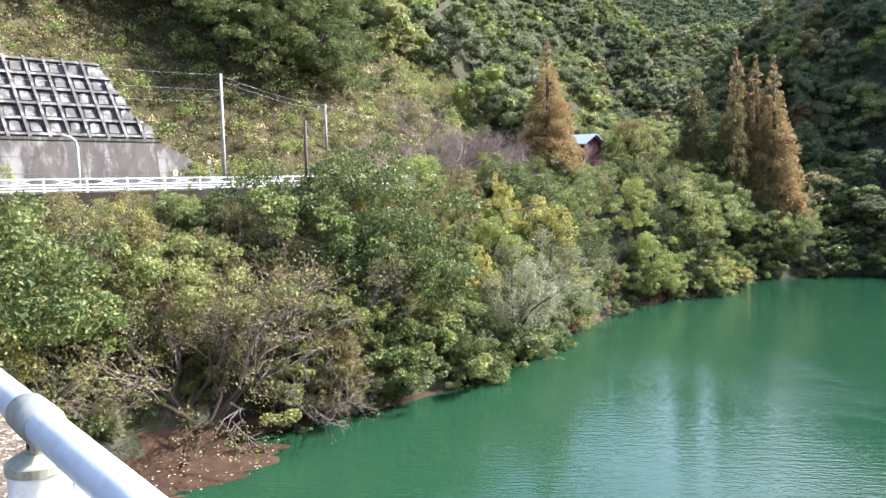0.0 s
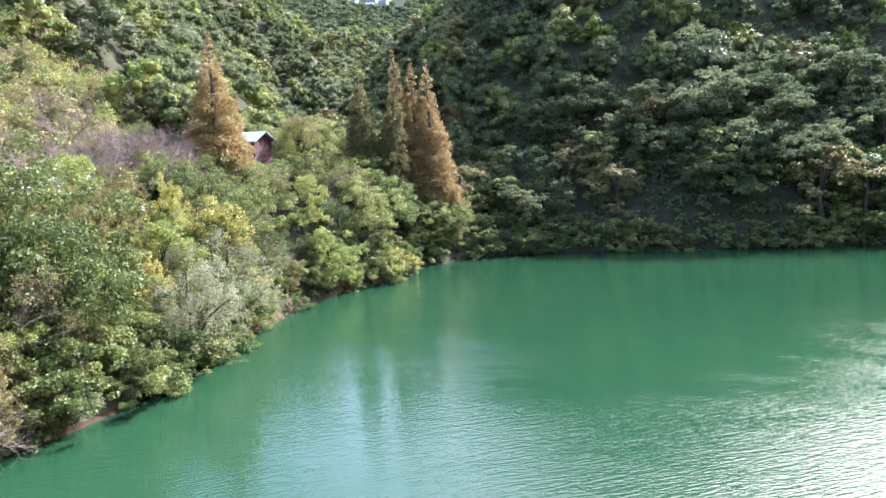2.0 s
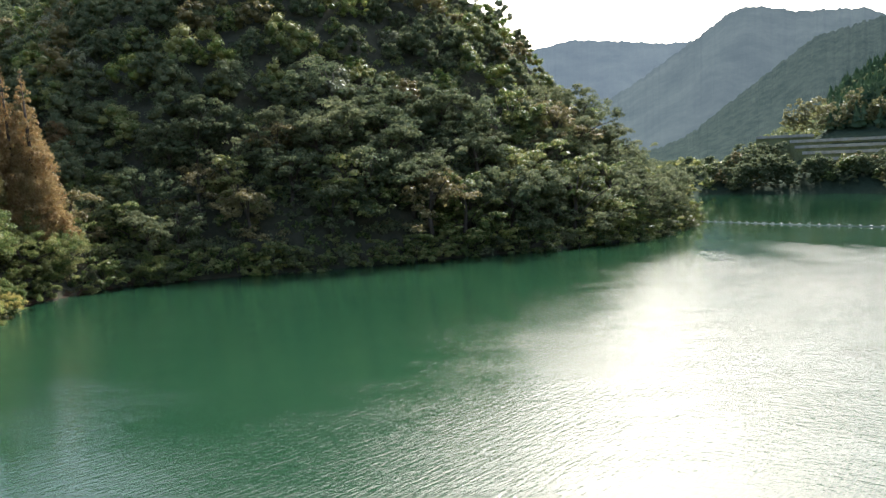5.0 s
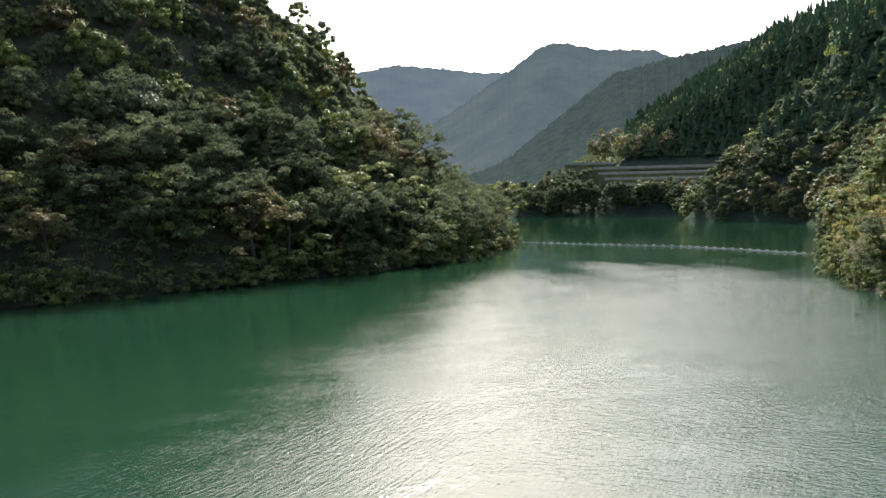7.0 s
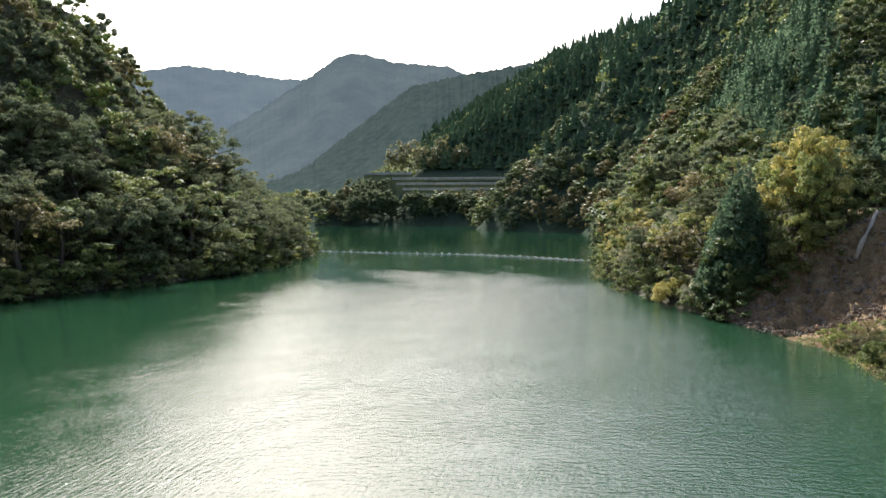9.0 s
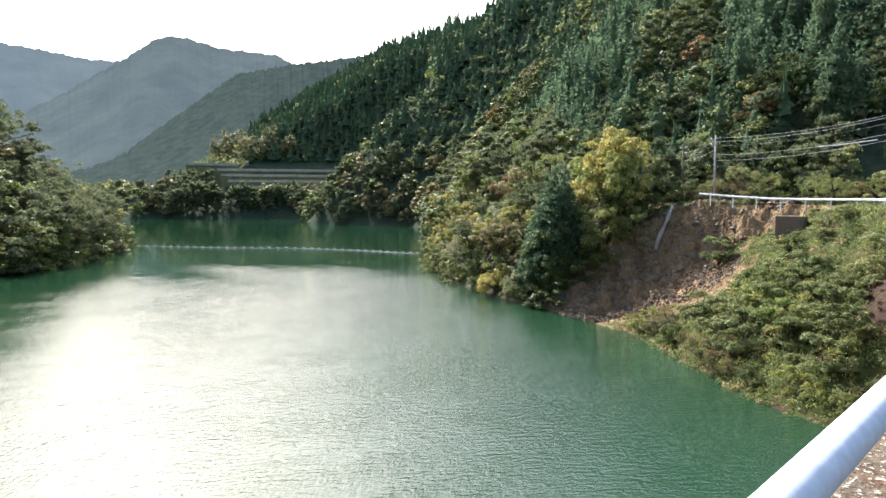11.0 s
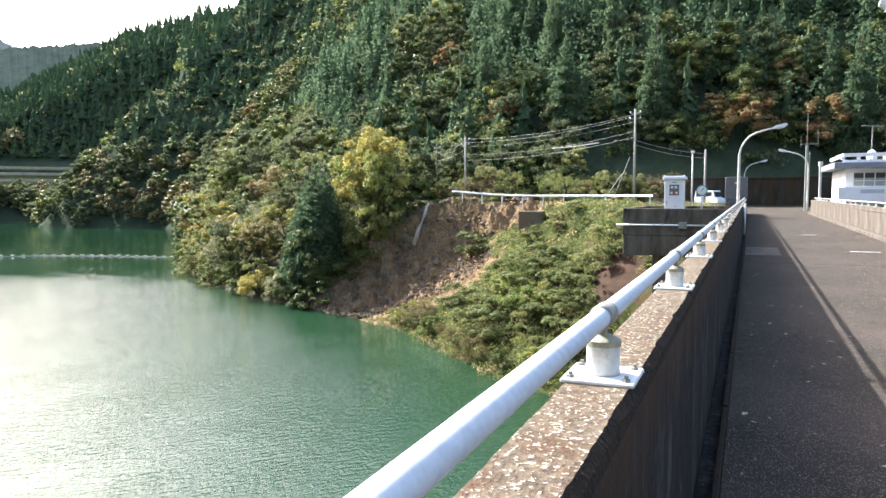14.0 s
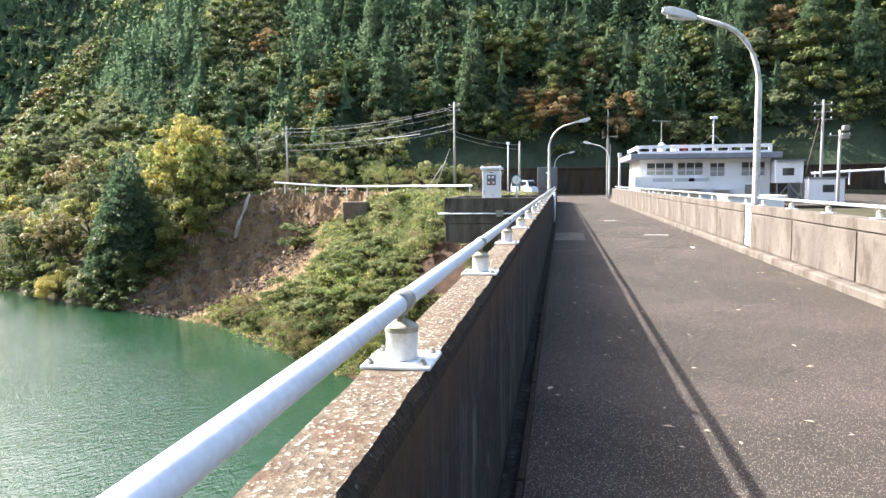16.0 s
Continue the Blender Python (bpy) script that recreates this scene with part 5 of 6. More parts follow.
def handrail(label, y, top, xs, x0, x1, lug=True):
    rail = thing("handrail", label, "handrail", at=(0, y, top))
    part("pipe", tubes(([(x0, 0, RAIL_Z), (x1, 0, RAIL_Z)], PIPE), sides=20), M_PIPE, rail, "glossy silver white pipe", True)
    proto = None
    for x in xs:
        if proto is None:
            post = part("post", lathe([(0.045, 0.012), (0.046, 0.02), (0.044, 0.025), (0.044, 0.086), (0.0445, 0.088)], 28), M_WORN, rail, "worn white painted post", True)
            part("base_plate", boxes((-0.095, 0.095, -0.095, 0.095, 0.0, 0.012), bev=0.003), M_WHITE, post)
            part("cap", lathe([(0.045, 0.088), (0.047, 0.089), (0.047, 0.103), (0.044, 0.106), (0.022, 0.118), (0.010, 0.120)], 28), M_CAPMETAL, post, "olive grey cast cap")
            bm = boxes((-0.022, 0.022, -0.012, 0.012, 0.112, 0.152), bev=0.004)
            part("bracket", bm, M_CAPMETAL, post)
            part("lug_hole", tubes(([(-0.002, -0.014, 0.127), (-0.002, 0.014, 0.127)], 0.006), sides=10), M_BLACK, post)
            part("sleeve", tubes(([(-0.048, 0, RAIL_Z), (0.048, 0, RAIL_Z)], PIPE + 0.005), sides=24), M_STEEL, post, "grey pipe sleeve", True)
            for bx in (-0.072, 0.072):
                for by in (-0.072, 0.072):
                    b = part("bolt", lathe([(0.011, 0.012), (0.011, 0.019), (0.006, 0.020), (0.006, 0.027)], 6), M_STEEL, post)
                    b.location = (bx, by, 0)
            post.location.x = x
            proto = post
        else:
            o = new("post", proto.data); o.parent = rail; o.location.x = x
            tagged(o, "worn white painted post")
            for c in proto.children:
                k = new(c.name.split(".")[0], c.data); k.parent = o; k.location = c.location
    return rail


handrail("silver white pipe handrail on short posts, lake side", 0.10, 1.172, [-32 + 2 * k for k in range(47)], X0 + 0.3, 60.4)
handrail("white pipe handrail on short posts, valley side", -4.77, 1.104, [GATE + 0.75 + 2.0 * k for k in range(22)], GATE + 0.35, 60.4)
handrail("white pipe handrail on short posts, valley side", -4.77, 1.104, [GATE - 0.75 - 2.0 * k for k in range(12)], -10, GATE - 0.35)


# ---- street lamps ----
def street_lamp(x, y, side, h, reach, group="lamps on the dam"):
    """A tapered pole that bends over the road; side +1 or -1 along y."""
    lamp = thing("street_lamp", "tall white curved street lamp beside the parapet", "street lamp", group, (x, y, 0))
    pts = [(0, 0, -0.3), (0, 0, 1.2), (0, 0, h * 0.68)]
    for k in range(1, 9):
        a = k / 8 * math.pi / 2.25
        pts.append((0, side * reach * 0.62 * (1 - math.cos(a)), h * 0.68 + h * 0.26 * math.sin(a)))
    pts.append((0, side * reach * 0.86, h * 0.975))
    part("pole", tubes((pts, [0.09, 0.085, 0.07] + [0.055] * 8 + [0.04]), sides=14), M_WORN, lamp, "worn white steel pole", True)
    # flat tapering head, its glass set in below
    tilt = Matrix.Translation((0, side * reach * 0.80, h * 0.965)) @ pose(0, 0, 0, side * 12, 0, 0)
    bm = bmesh.new()
    rings = [[bm.verts.new((sx * w, side * yy, z0 if k < 2 else z1)) for k, sx in enumerate((-1, 1, 1, -1))] for yy, w, z0, z1 in ((0.0, 0.05, -0.05, 0.06), (0.22, 0.13, -0.07, 0.11), (0.62, 0.15, -0.06, 0.13), (0.80, 0.11, -0.01, 0.10))]
    for a, b in zip(rings, rings[1:]):
        for k in range(4):
            bm.faces.new((a[k], a[(k + 1) % 4], b[(k + 1) % 4], b[k]))
    bm.faces.new(rings[0][::-1]); bm.faces.new(rings[-1])
    bmesh.ops.recalc_face_normals(bm, faces=bm.faces)
    bmesh.ops.bevel(bm, geom=list(bm.edges), offset=0.018, segments=2, affect="EDGES")
    bmesh.ops.transform(bm, matrix=tilt, verts=bm.verts)
    head = part("lamp_head", bm, M_WHITE, lamp, "white cast lamp head")
    bm = boxes((-0.11, 0.11, min(side * 0.24, side * 0.66), max(side * 0.24, side * 0.66), -0.105, -0.066), bev=0.015)
    bmesh.ops.transform(bm, matrix=tilt, verts=bm.verts)
    part("lens", bm, M_DIAL, head)
    return lamp


street_lamp(16.0, -4.80, 1, 5.6, 1.75)
street_lamp(45.0, 0.42, -1, 5.6, 2.2)
street_lamp(72.0, -5.0, 1, 5.6, 2.2)
street_lamp(95.0, 0.5, -1, 5.6, 2.2)

gate = thing("cable_cabinet", "white barred cabinet front in a gap of the parapet", "cabinet", at=(GATE, -4.66, 0.15))
part("frame", boxes((-0.25, -0.21, -0.03, 0.03, 0, 0.98), (0.21, 0.25, -0.03, 0.03, 0, 0.98), (-0.21, 0.21, -0.03, 0.03, 0.93, 0.98), (-0.21, 0.21, -0.03, 0.03, 0.0, 0.16), bev=0.005), M_WHITE, gate)
part("back", boxes((-0.26, 0.26, -0.05, -0.035, 0, 0.97)), M_GREYBOX, gate)
for bx in (-0.11, 0.0, 0.11):
    part("bar", boxes((bx - 0.02, bx + 0.02, -0.02, 0.02, 0.162, 0.928), bev=0.004), M_WHITE, gate)
part("latch", boxes((-0.245, -0.16, 0.031, 0.055, 0.45, 0.53), bev=0.004), M_STEEL, gate)

pipe = part("drain_pipe", tubes(([(29.5, -0.06, 0.0), (29.5, -0.06, 1.25)], 0.045), sides=10), M_WHITE, smooth=True)
tagged(pipe, "white pipe standing against the dark parapet", "pipe")

# ---- intake block on the lake side with the gauge cabinet ----
BX0, BX1, BY0, BY1 = 37.8, 46.0, 0.23, 6.0
blk = thing("intake_platform", "dark stained concrete intake platform built out over the bank", "platform")
part("wall", boxes((BX0, BX1, BY1 - 0.25, BY1, -0.55, 0.86), (BX0, BX0 + 0.25, BY0, BY1 - 0.25, -0.55, 0.86), (BX1 - 0.25, BX1, BY0, BY1 - 0.25, -0.55, 0.86), bev=0.015), M_DARKCON, blk)
part("slab", boxes((BX0 + 0.02, BX1, BY0, BY1 - 0.02, -1.62, -0.56), bev=0.02), M_DARKCON, blk)
part("deck", boxes((BX0 + 0.25, BX1 - 0.25, BY0, BY1 - 0.25, -0.5, 0.62)), M_CONCRETE, blk)
part("pier", boxes((38.3, 39.4, 3.3, 4.5, -10.5, -1.62), bev=0.02), M_CONCRETE, blk, "pale concrete pier")
bm = tubes(([(BX0 - 0.07, BY0 + 0.1, 0.0), (BX0 - 0.07, BY1 + 0.35, 0.0)], 0.045), sides=10)
part("conduit", bm, M_WHITE, blk, "white conduit pipe", True)
part("junction_box", boxes((BX0 - 0.16, BX0 - 0.005, 2.75, 3.15, -0.18, 0.18), bev=0.01), M_STEEL, blk)
for yy in (1.2, 2.0, 4.4, 5.6):
    part("clamp", boxes((BX0 - 0.125, BX0 - 0.003, yy - 0.03, yy + 0.03, -0.09, 0.09)), M_STEEL, blk)

cab = thing("gauge_cabinet", "white steel instrument cabinet with a small window of dials", "cabinet", at=(39.2, 3.55, 0.62))
part("body", boxes((0, 0.8, -0.50, 0.50, 0.0, 1.78), bev=0.015), M_WHITE, cab)
part("roof", boxes((-0.10, 0.90, -0.60, 0.60, 1.784, 1.92), (-0.06, 0.86, -0.52, 0.52, 1.92, 1.96), bev=0.01), M_WHITE, cab)
for yy in (-0.5, 0.5):
    part("roof_lug", boxes((-0.03, 0.1, yy - 0.05, yy + 0.05, 1.925, 2.01), bev=0.01), M_WHITE, cab)
part("window", boxes((-0.012, -0.002, -0.26, 0.24, 0.92, 1.50), bev=0.003), M_GREYBOX, cab, "dark instrument window")
for yy, zz in ((0.11, 1.36), (-0.09, 1.36)):
    bm = lathe([(0.075, 0), (0.075, 0.012), (0.05, 0.016)], 14)
    bmesh.ops.transform(bm, matrix=Matrix.Translation((-0.012, yy, zz)) @ pose(0, 0, 0, 0, -90, 0), verts=bm.verts)
    part("dial", bm, M_DIAL, cab)
for yy, mm in ((0.13, M_DIAL), (0.0, M_RED), (-0.13, M_DIAL)):
    part("gauge", boxes((-0.022, -0.013, yy - 0.05, yy + 0.05, 1.0, 1.12)), mm, cab)
part("nameplate", boxes((-0.008, -0.001, -0.12, 0.10, 1.60, 1.64)), M_GREYBOX, cab)
part("door_handle", boxes((-0.03, -0.002, 0.36, 0.41, 0.45, 0.62), bev=0.006), M_STEEL, cab)
part("keyhole", boxes((-0.01, -0.001, -0.10, -0.04, 0.30, 0.36)), M_GREYBOX, cab)

clk = thing("dial_gauge", "round white dial gauge with a teal rim on a post", "gauge", at=(39.6, 2.15, 0.62))
part("post", tubes(([(0, 0, 0), (0, 0, 0.92)], 0.055), sides=10), M_WHITE, clk, smooth=True)
for nm, mm, r, x in (("rim", M_TEAL, 0.29, -0.03), ("face", M_DIAL, 0.235, -0.065)):
    bm = lathe([(r, 0), (r, 0.06), (r - 0.02, 0.065)], 28)
    bmesh.ops.transform(bm, matrix=Matrix.Translation((x + 0.03, 0, 1.18)) @ pose(0, 0, 0, 0, -90, 0), verts=bm.verts)
    part(nm, bm, mm, clk)
part("hand", boxes((-0.112, -0.105, -0.015, 0.015, -0.03, 0.15), bev=0.0), M_BLACK, clk).matrix_basis = Matrix.Translation((0, 0, 1.18)) @ pose(0, 0, 0, 35, 0, 0)

gb = thing("control_box", "grey steel control box beside the end of the parapet", "cabinet", at=(51.0, 0.72, -0.32))
part("plinth", boxes((-0.3, 1.0, -0.45, 0.6, 0.0, 1.3), bev=0.02), M_DARKCON, gb)
part("body", boxes((-0.25, 0.95, -0.78, 0.62, 1.55, 3.05), bev=0.02), M_GREYBOX, gb)
part("leg", boxes((-0.2, 0.9, -0.40, 0.55, 1.30, 1.55)), M_GREYBOX, gb)
part("lamp", boxes((-0.29, -0.252, -0.12, 0.02, 2.60, 2.70), bev=0.01), M_DIAL, gb)


# ---- poles and wires ----
def utility_pole(x, y, z, top, label, mat=M_POLE, arms=2, r=0.13, arm_dir=0.0):
    p = thing("utility_pole", label, "utility pole", at=(x, y, z))
    part("shaft", tubes(([(0, 0, -0.4), (0, 0, top - z)], [r, r * 0.7]), sides=10), mat, p, smooth=True)
    for k in range(arms):
        m = Matrix.Translation((0, 0, top - z - 0.35 - 0.55 * k)) @ pose(0, 0, 0, 0, 0, arm_dir)
        part("crossarm", box(bmesh.new(), -0.65, 0.65, -0.04, 0.04, -0.04, 0.04, m), M_STEEL, p)
        for a in (-0.55, 0.0, 0.55):
            bm = lathe([(0.03, 0), (0.05, 0.03), (0.03, 0.07), (0.045, 0.1), (0.02, 0.14)], 8)
            bmesh.ops.transform(bm, matrix=m @ Matrix.Translation((a, 0, 0.042)), verts=bm.verts)
            part("insulator", bm, M_DIAL, p)
    return p


def wires(label, a, b, lines, sag=0.5, r=0.014):
    """A run of cables between two points; lines are offsets x, y, z."""
    for dx, dy, dz in lines:
        pts = []
        for k in range(13):
            s = k / 12
            pts.append((a[0] + (b[0] - a[0]) * s + dx, a[1] + (b[1] - a[1]) * s + dy, a[2] + (b[2] - a[2]) * s + dz - sag * 4 * s * (1 - s)))
        tagged(part("cable", tubes((pts, r), sides=4), M_WIRE), label, "cable", "overhead wires")


GE = lambda x, y: float(ground(np.array([x]), np.array([y]))[0])
utility_pole(72.3, 10.4, GE(72.3, 10.4), 9.9, "grey concrete utility pole with crossarms by the road", arm_dir=70)
utility_pole(74.6, 29.2, GE(74.6, 29.2), 8.0, "grey concrete utility pole above the slide", arm_dir=70)
utility_pole(79.0, 34.5, GE(79, 34.5), 7.5, "dark wooden utility pole among bushes", M_WOOD, 1, 0.11, 60)
utility_pole(75.9, 4.0, 0.2, 6.0, "leaning grey concrete pole", arms=0)
utility_pole(72.9, 5.0, 0.2, 5.5, "slim white post with a camera on top", M_WORN, 0, 0.09)
cm = part("camera_housing", boxes((72.75, 73.1, 4.85, 5.15, 5.5, 5.75), bev=0.03), M_DIAL)
tagged(cm, "small white housing on top of a post", "camera")
wires("thin overhead cable between poles", (72.3, 10.4, 9.5), (74.6, 29.2, 7.7), [(0.3, -0.4, 0.05), (0.2, 0.5, -0.35), (0, 0, -0.8), (0.3, 0, -1.7), (0, 0, -2.3)], 0.55, 0.016)
wires("thin overhead cable running into the trees", (74.6, 29.2, 7.6), (79.0, 34.5, 6.6), [(0, 0, 0), (0.4, 0, -0.3), (0.2, 0, -0.9)], 0.3, 0.014)
wires("thin overhead cable over the road", (72.3, 10.4, 6.9), (75.9, 4.0, 5.6), [(0, 0, 0), (0, 0, -0.45)], 0.25, 0.018)
wires("yellow sleeved cable between poles", (72.6, 14.0, 6.75), (73.4, 19.0, 6.35), [(0, 0, 0)], 0.05, 0.05)
stay = part("stay_wire", tubes(([(72.5, 12.6, GE(72.5, 12.6)), (72.4, 10.9, 5.2)], 0.03), ([(72.5, 13.6, GE(72.5, 13.6)), (72.4, 11.6, 3.6)], 0.04), sides=5), M_WIRE)
tagged(stay, "slanting stay wires beside a pole", "stay")

# white guard rail along the road above the slide
def guard_rail(label, pts, z_of, post_step=2.5, beam=0.30):
    g = thing("guard_rail", label, "guard rail")
    bm = bmesh.new()
    cols = []
    for x, y in pts:
        z = z_of(x, y)
        cols.append([bm.verts.new((x + o, y, z + h)) for h, o in ((0.48, 0.0), (0.53, -0.04), (0.57, 0.02), (0.61, -0.04), (0.66, 0.0), (0.66, 0.03), (0.48, 0.03))])
    for a, b in zip(cols, cols[1:]):
        for k in range(7):
            bm.faces.new((a[k], a[(k + 1) % 7], b[(k + 1) % 7], b[k]))
    bm.faces.new(cols[0][::-1]); bm.faces.new(cols[-1])
    bmesh.ops.recalc_face_normals(bm, faces=bm.faces)
    part("beam", bm, M_WHITE, g)
    total = np.cumsum([0] + [math.dist(a, b) for a, b in zip(pts, pts[1:])])
    for s in np.arange(0.3, total[-1], post_step):
        x, y = np.interp(s, total, [p[0] for p in pts]), np.interp(s, total, [p[1] for p in pts])
        z = z_of(x, y)
        part("post", tubes(([(x + 0.10, y, z - 0.5), (x + 0.10, y, z + 0.72)], 0.06), sides=8), M_WHITE, g)
    return g


rail_pts = [(60.5, 7.2), (62.5, 10.0), (64.3, 13.0), (66.0, 16.2), (67.3, 19.0), (68.2, 21.6), (69.2, 25.0), (70.2, 29.0)]
guard_rail("white steel guard rail hanging over the slipped bank", rail_pts, lambda x, y: 0.86 + 0.5 * max(0.0, (y - 20) / 9) ** 1.5)
pav = part("east_road", tubes(([(x + 3.2, y, 0.45) for x, y in rail_pts], 0.3), sides=4), M_ASPHALT)
tagged(pav, "asphalt road edge behind the guard rail", "road", kind="structure")


M_FIELD = surface("field_grass", (0.13, 0.14, 0.06), (0.24, 0.235, 0.12), 0.2, 0.95, grain=1.5, relief=0.5, dist=0.2)
M_PALEEDGE = surface("pale_stone_wall", (0.27, 0.25, 0.21), (0.42, 0.39, 0.34), 0.4, 0.9, grain=2, relief=0.4, dist=0.1)


# ---- slide debris ----
def stone_mesh(seed, squash=0.7):
    r = random.Random(seed)
    bm = bmesh.new()
    bmesh.ops.create_icosphere(bm, subdivisions=1, radius=1)
    for v in bm.verts:
        v.co *= 0.75 + 0.5 * r.random()
        v.co.z *= squash
    me = bpy.data.meshes.new("stone")
    bm.to_mesh(me); bm.free()
    me.materials.append(M_ROCK)
    return me


tagged(part("wall_stub", boxes((61.0, 62.2, 16.7, 18.9, -2.4, 0.1), bev=0.04), M_ROCK), "broken piece of concrete wall in the slipped bank", "concrete block")
# freshly torn earth: rills, clods and small scarps
sx_, sy_ = np.meshgrid(np.arange(54, 75, 0.21), np.arange(14, 43.5, 0.21), indexing="ij")
sz_ = ground(sx_, sy_)
u_, v_ = (sx_ - 66.4) * 0.95 - (sy_ - 22.5) * 0.31, (sx_ - 66.4) * 0.31 + (sy_ - 22.5) * 0.95
torn = np.maximum(1 - ((sx_ - 64.4) / 7.1) ** 2 - ((sy_ - 31) / 8.1) ** 2, 1 - (u_ / 3.0) ** 2 - (v_ / 6.7) ** 2)
edge_ = np.clip(torn * 5, 0, 1)
rill = 0.9 * np.abs(rumple(sx_, sy_, 1.05, 4.0)) + 0.7 * np.abs(rumple(sx_ + 0.4 * sy_, sy_, 0.47, 2.0))
step_ = np.abs(((sz_ + 0.35 * rumple(sx_, sy_, 1.6, 7.0)) / 1.15) % 1.0 - 0.3)
sz_ = sz_ + 0.08 + edge_ * (0.55 * rill + 0.8 * step_ + 0.05) + edge_ * rng.normal(size=sx_.shape) * 0.07
si_ = np.arange(sx_.size).reshape(sx_.shape)
sf_ = np.stack([si_[:-1, :-1], si_[1:, :-1], si_[1:, 1:], si_[:-1, 1:]], -1).reshape(-1, 4)
keep_ = ((torn > 0.02) & (shore_dist(sx_, sy_) > 0.4))[:-1, :-1].ravel()
tagged(new("slipped_earth", quick_mesh("slipped_earth", np.stack([sx_, sy_, sz_], -1).reshape(-1, 3), sf_[keep_], M_SOIL)), "torn orange brown earth of a fresh landslide", "earth", kind="structure")
stones = [stone_mesh(k, 0.55 + 0.1 * k) for k in range(5)]
n = 0
for x, y, d, z in scatter(54, 72, 21, 42, 0.8, lambda x, y, d: (d > -0.4) & ((((x - 64.5) / 6.5) ** 2 + ((y - 31) / 7.6) ** 2 < 1) | (tongue(x, y) < 1.5))):
    heap = float(tongue(np.array([x]), np.array([y]))[0]) < 1.5
    if n < 295 and rng.random() < (0.95 if heap else 0.45):
        o = new("stone", stones[int(rng.integers(5))])
        s = 0.12 + (0.26 if heap else 0.48) * rng.random() ** 2.2
        o.matrix_world = Matrix.Translation((x, y, z + (0.0 if heap else 0.35) + s * 0.25)) @ pose(0, 0, 0, *(rng.random(3) * 40)) @ Matrix.Diagonal((s * 1.3, s, s, 1))
        tagged(o, "rough brown grey stone lying on the slipped earth", "stone", "slide stones")
        n += 1
rub_v, rub_f, k0 = [], [], 0
base = np.array([(1, 0, 0), (-1, 0, 0), (0, 1, 0), (0, -1, 0), (0, 0, 1), (0, 0, -1)], float)
octa = np.array([(0, 2, 4), (2, 1, 4), (1, 3, 4), (3, 0, 4), (2, 0, 5), (1, 2, 5), (3, 1, 5), (0, 3, 5)])
for x, y, d, z in scatter(53, 73, 20, 43, 0.20, lambda x, y, d: (d > -0.4) & ((((x - 64.5) / 7.2) ** 2 + ((y - 31) / 8.2) ** 2 < 1) | (tongue(x, y) < 1.9) | (((x - 66.4) / 3.4) ** 2 + ((y - 22.5) / 6.4) ** 2 < 1))):
    s = 0.04 + (0.12 if float(tongue(np.array([x]), np.array([y]))[0]) < 2.0 else 0.30) * rng.random() ** 2.8
    rub_v.append(base * s * (0.6 + 0.8 * rng.random((6, 1))) + np.array([x, y, z + 0.25 + s * 0.3])); rub_f.append(octa + k0); k0 += 6
tagged(new("rubble", quick_mesh("rubble", np.concatenate(rub_v), np.concatenate(rub_f), M_ROCK)), "brown grey rubble scattered over the slide", "rubble", kind="stuff")
log = part("fallen_log", tubes(([(71.3, 32.2, GE(71.3, 32.2) + 0.8), (70.7, 32.5, GE(70.7, 32.5) + 0.95), (70.0, 32.8, GE(70.0, 32.8) + 1.0), (69.3, 33.1, GE(69.3, 33.1) + 0.75)], [0.16, 0.21, 0.26, 0.24]), sides=9), M_LOG, smooth=True)
tagged(log, "bleached tree trunk lying on the slipped earth", "log")

# ---- buoy line across the lake ----
bo = thing("buoy_line", "line of pale cylindrical floats across the lake", "buoys", at=(0, 0, LAKE))
cpts = [(73.5, 161.2), (87.6, 138.5), (97.0, 126.0), (101.5, 112.5), (104.3, 94.0)]
tt = np.cumsum([0] + [math.dist(a, b) for a, b in zip(cpts, cpts[1:])])
ropep = []
bmesh_f = None
for s in np.arange(0, tt[-1], 1.9):
    x, y = float(np.interp(s, tt, [p[0] for p in cpts])), float(np.interp(s, tt, [p[1] for p in cpts]))
    ropep.append((x, y, 0.04))
    if bmesh_f is None:
        bm = tubes(([(-0.33, 0, 0.1), (-0.27, 0, 0.1), (0.27, 0, 0.1), (0.33, 0, 0.1)], [0.12, 0.22, 0.22, 0.12]), sides=10)
        bmesh_f = part("buoy", bm, M_FLOAT, bo)
        o = bmesh_f
    else:
        o = new("buoy", bmesh_f.data); o.parent = bo
    o.matrix_basis = Matrix.Translation((x, y, 0)) @ pose(0, 0, 0, 0, 0, -60)
part("rope", tubes((ropep, 0.05), sides=4), M_WIRE, bo)

# terraced fields over the far shore
for k, (a0, a1) in enumerate(((49.0, 57.0), (47.5, 57.5), (46.5, 58.0), (49.0, 58.3), (56.8, 60.5))):
    r = 384 + 11 * k
    A, B = [Vector((-2.5 + r * math.cos(radians(a)), r * math.sin(radians(a)), 0)) for a in (a0, a1)]
    m = Matrix.Translation((A.x, A.y, 6.0 + 3.2 * k)) @ pose(0, 0, 0, 0, 0, math.degrees(math.atan2(B.y - A.y, B.x - A.x)))
    L = (B - A).length
    field = thing("terrace_field", "long grassy field terrace with a pale edge on the far hillside", "terrace", "field terraces")
    part("bank", box(bmesh.new(), 0, L, -16.0, 0.0, -14.0, 0.0, m), M_FIELD, field)
    # pale strip along the front edge of each terrace
    part("edge_wall", box(bmesh.new(), 0, L, 0.02, 0.6, -1.3, 0.12, m), M_PALEEDGE, field, "pale edging strip")

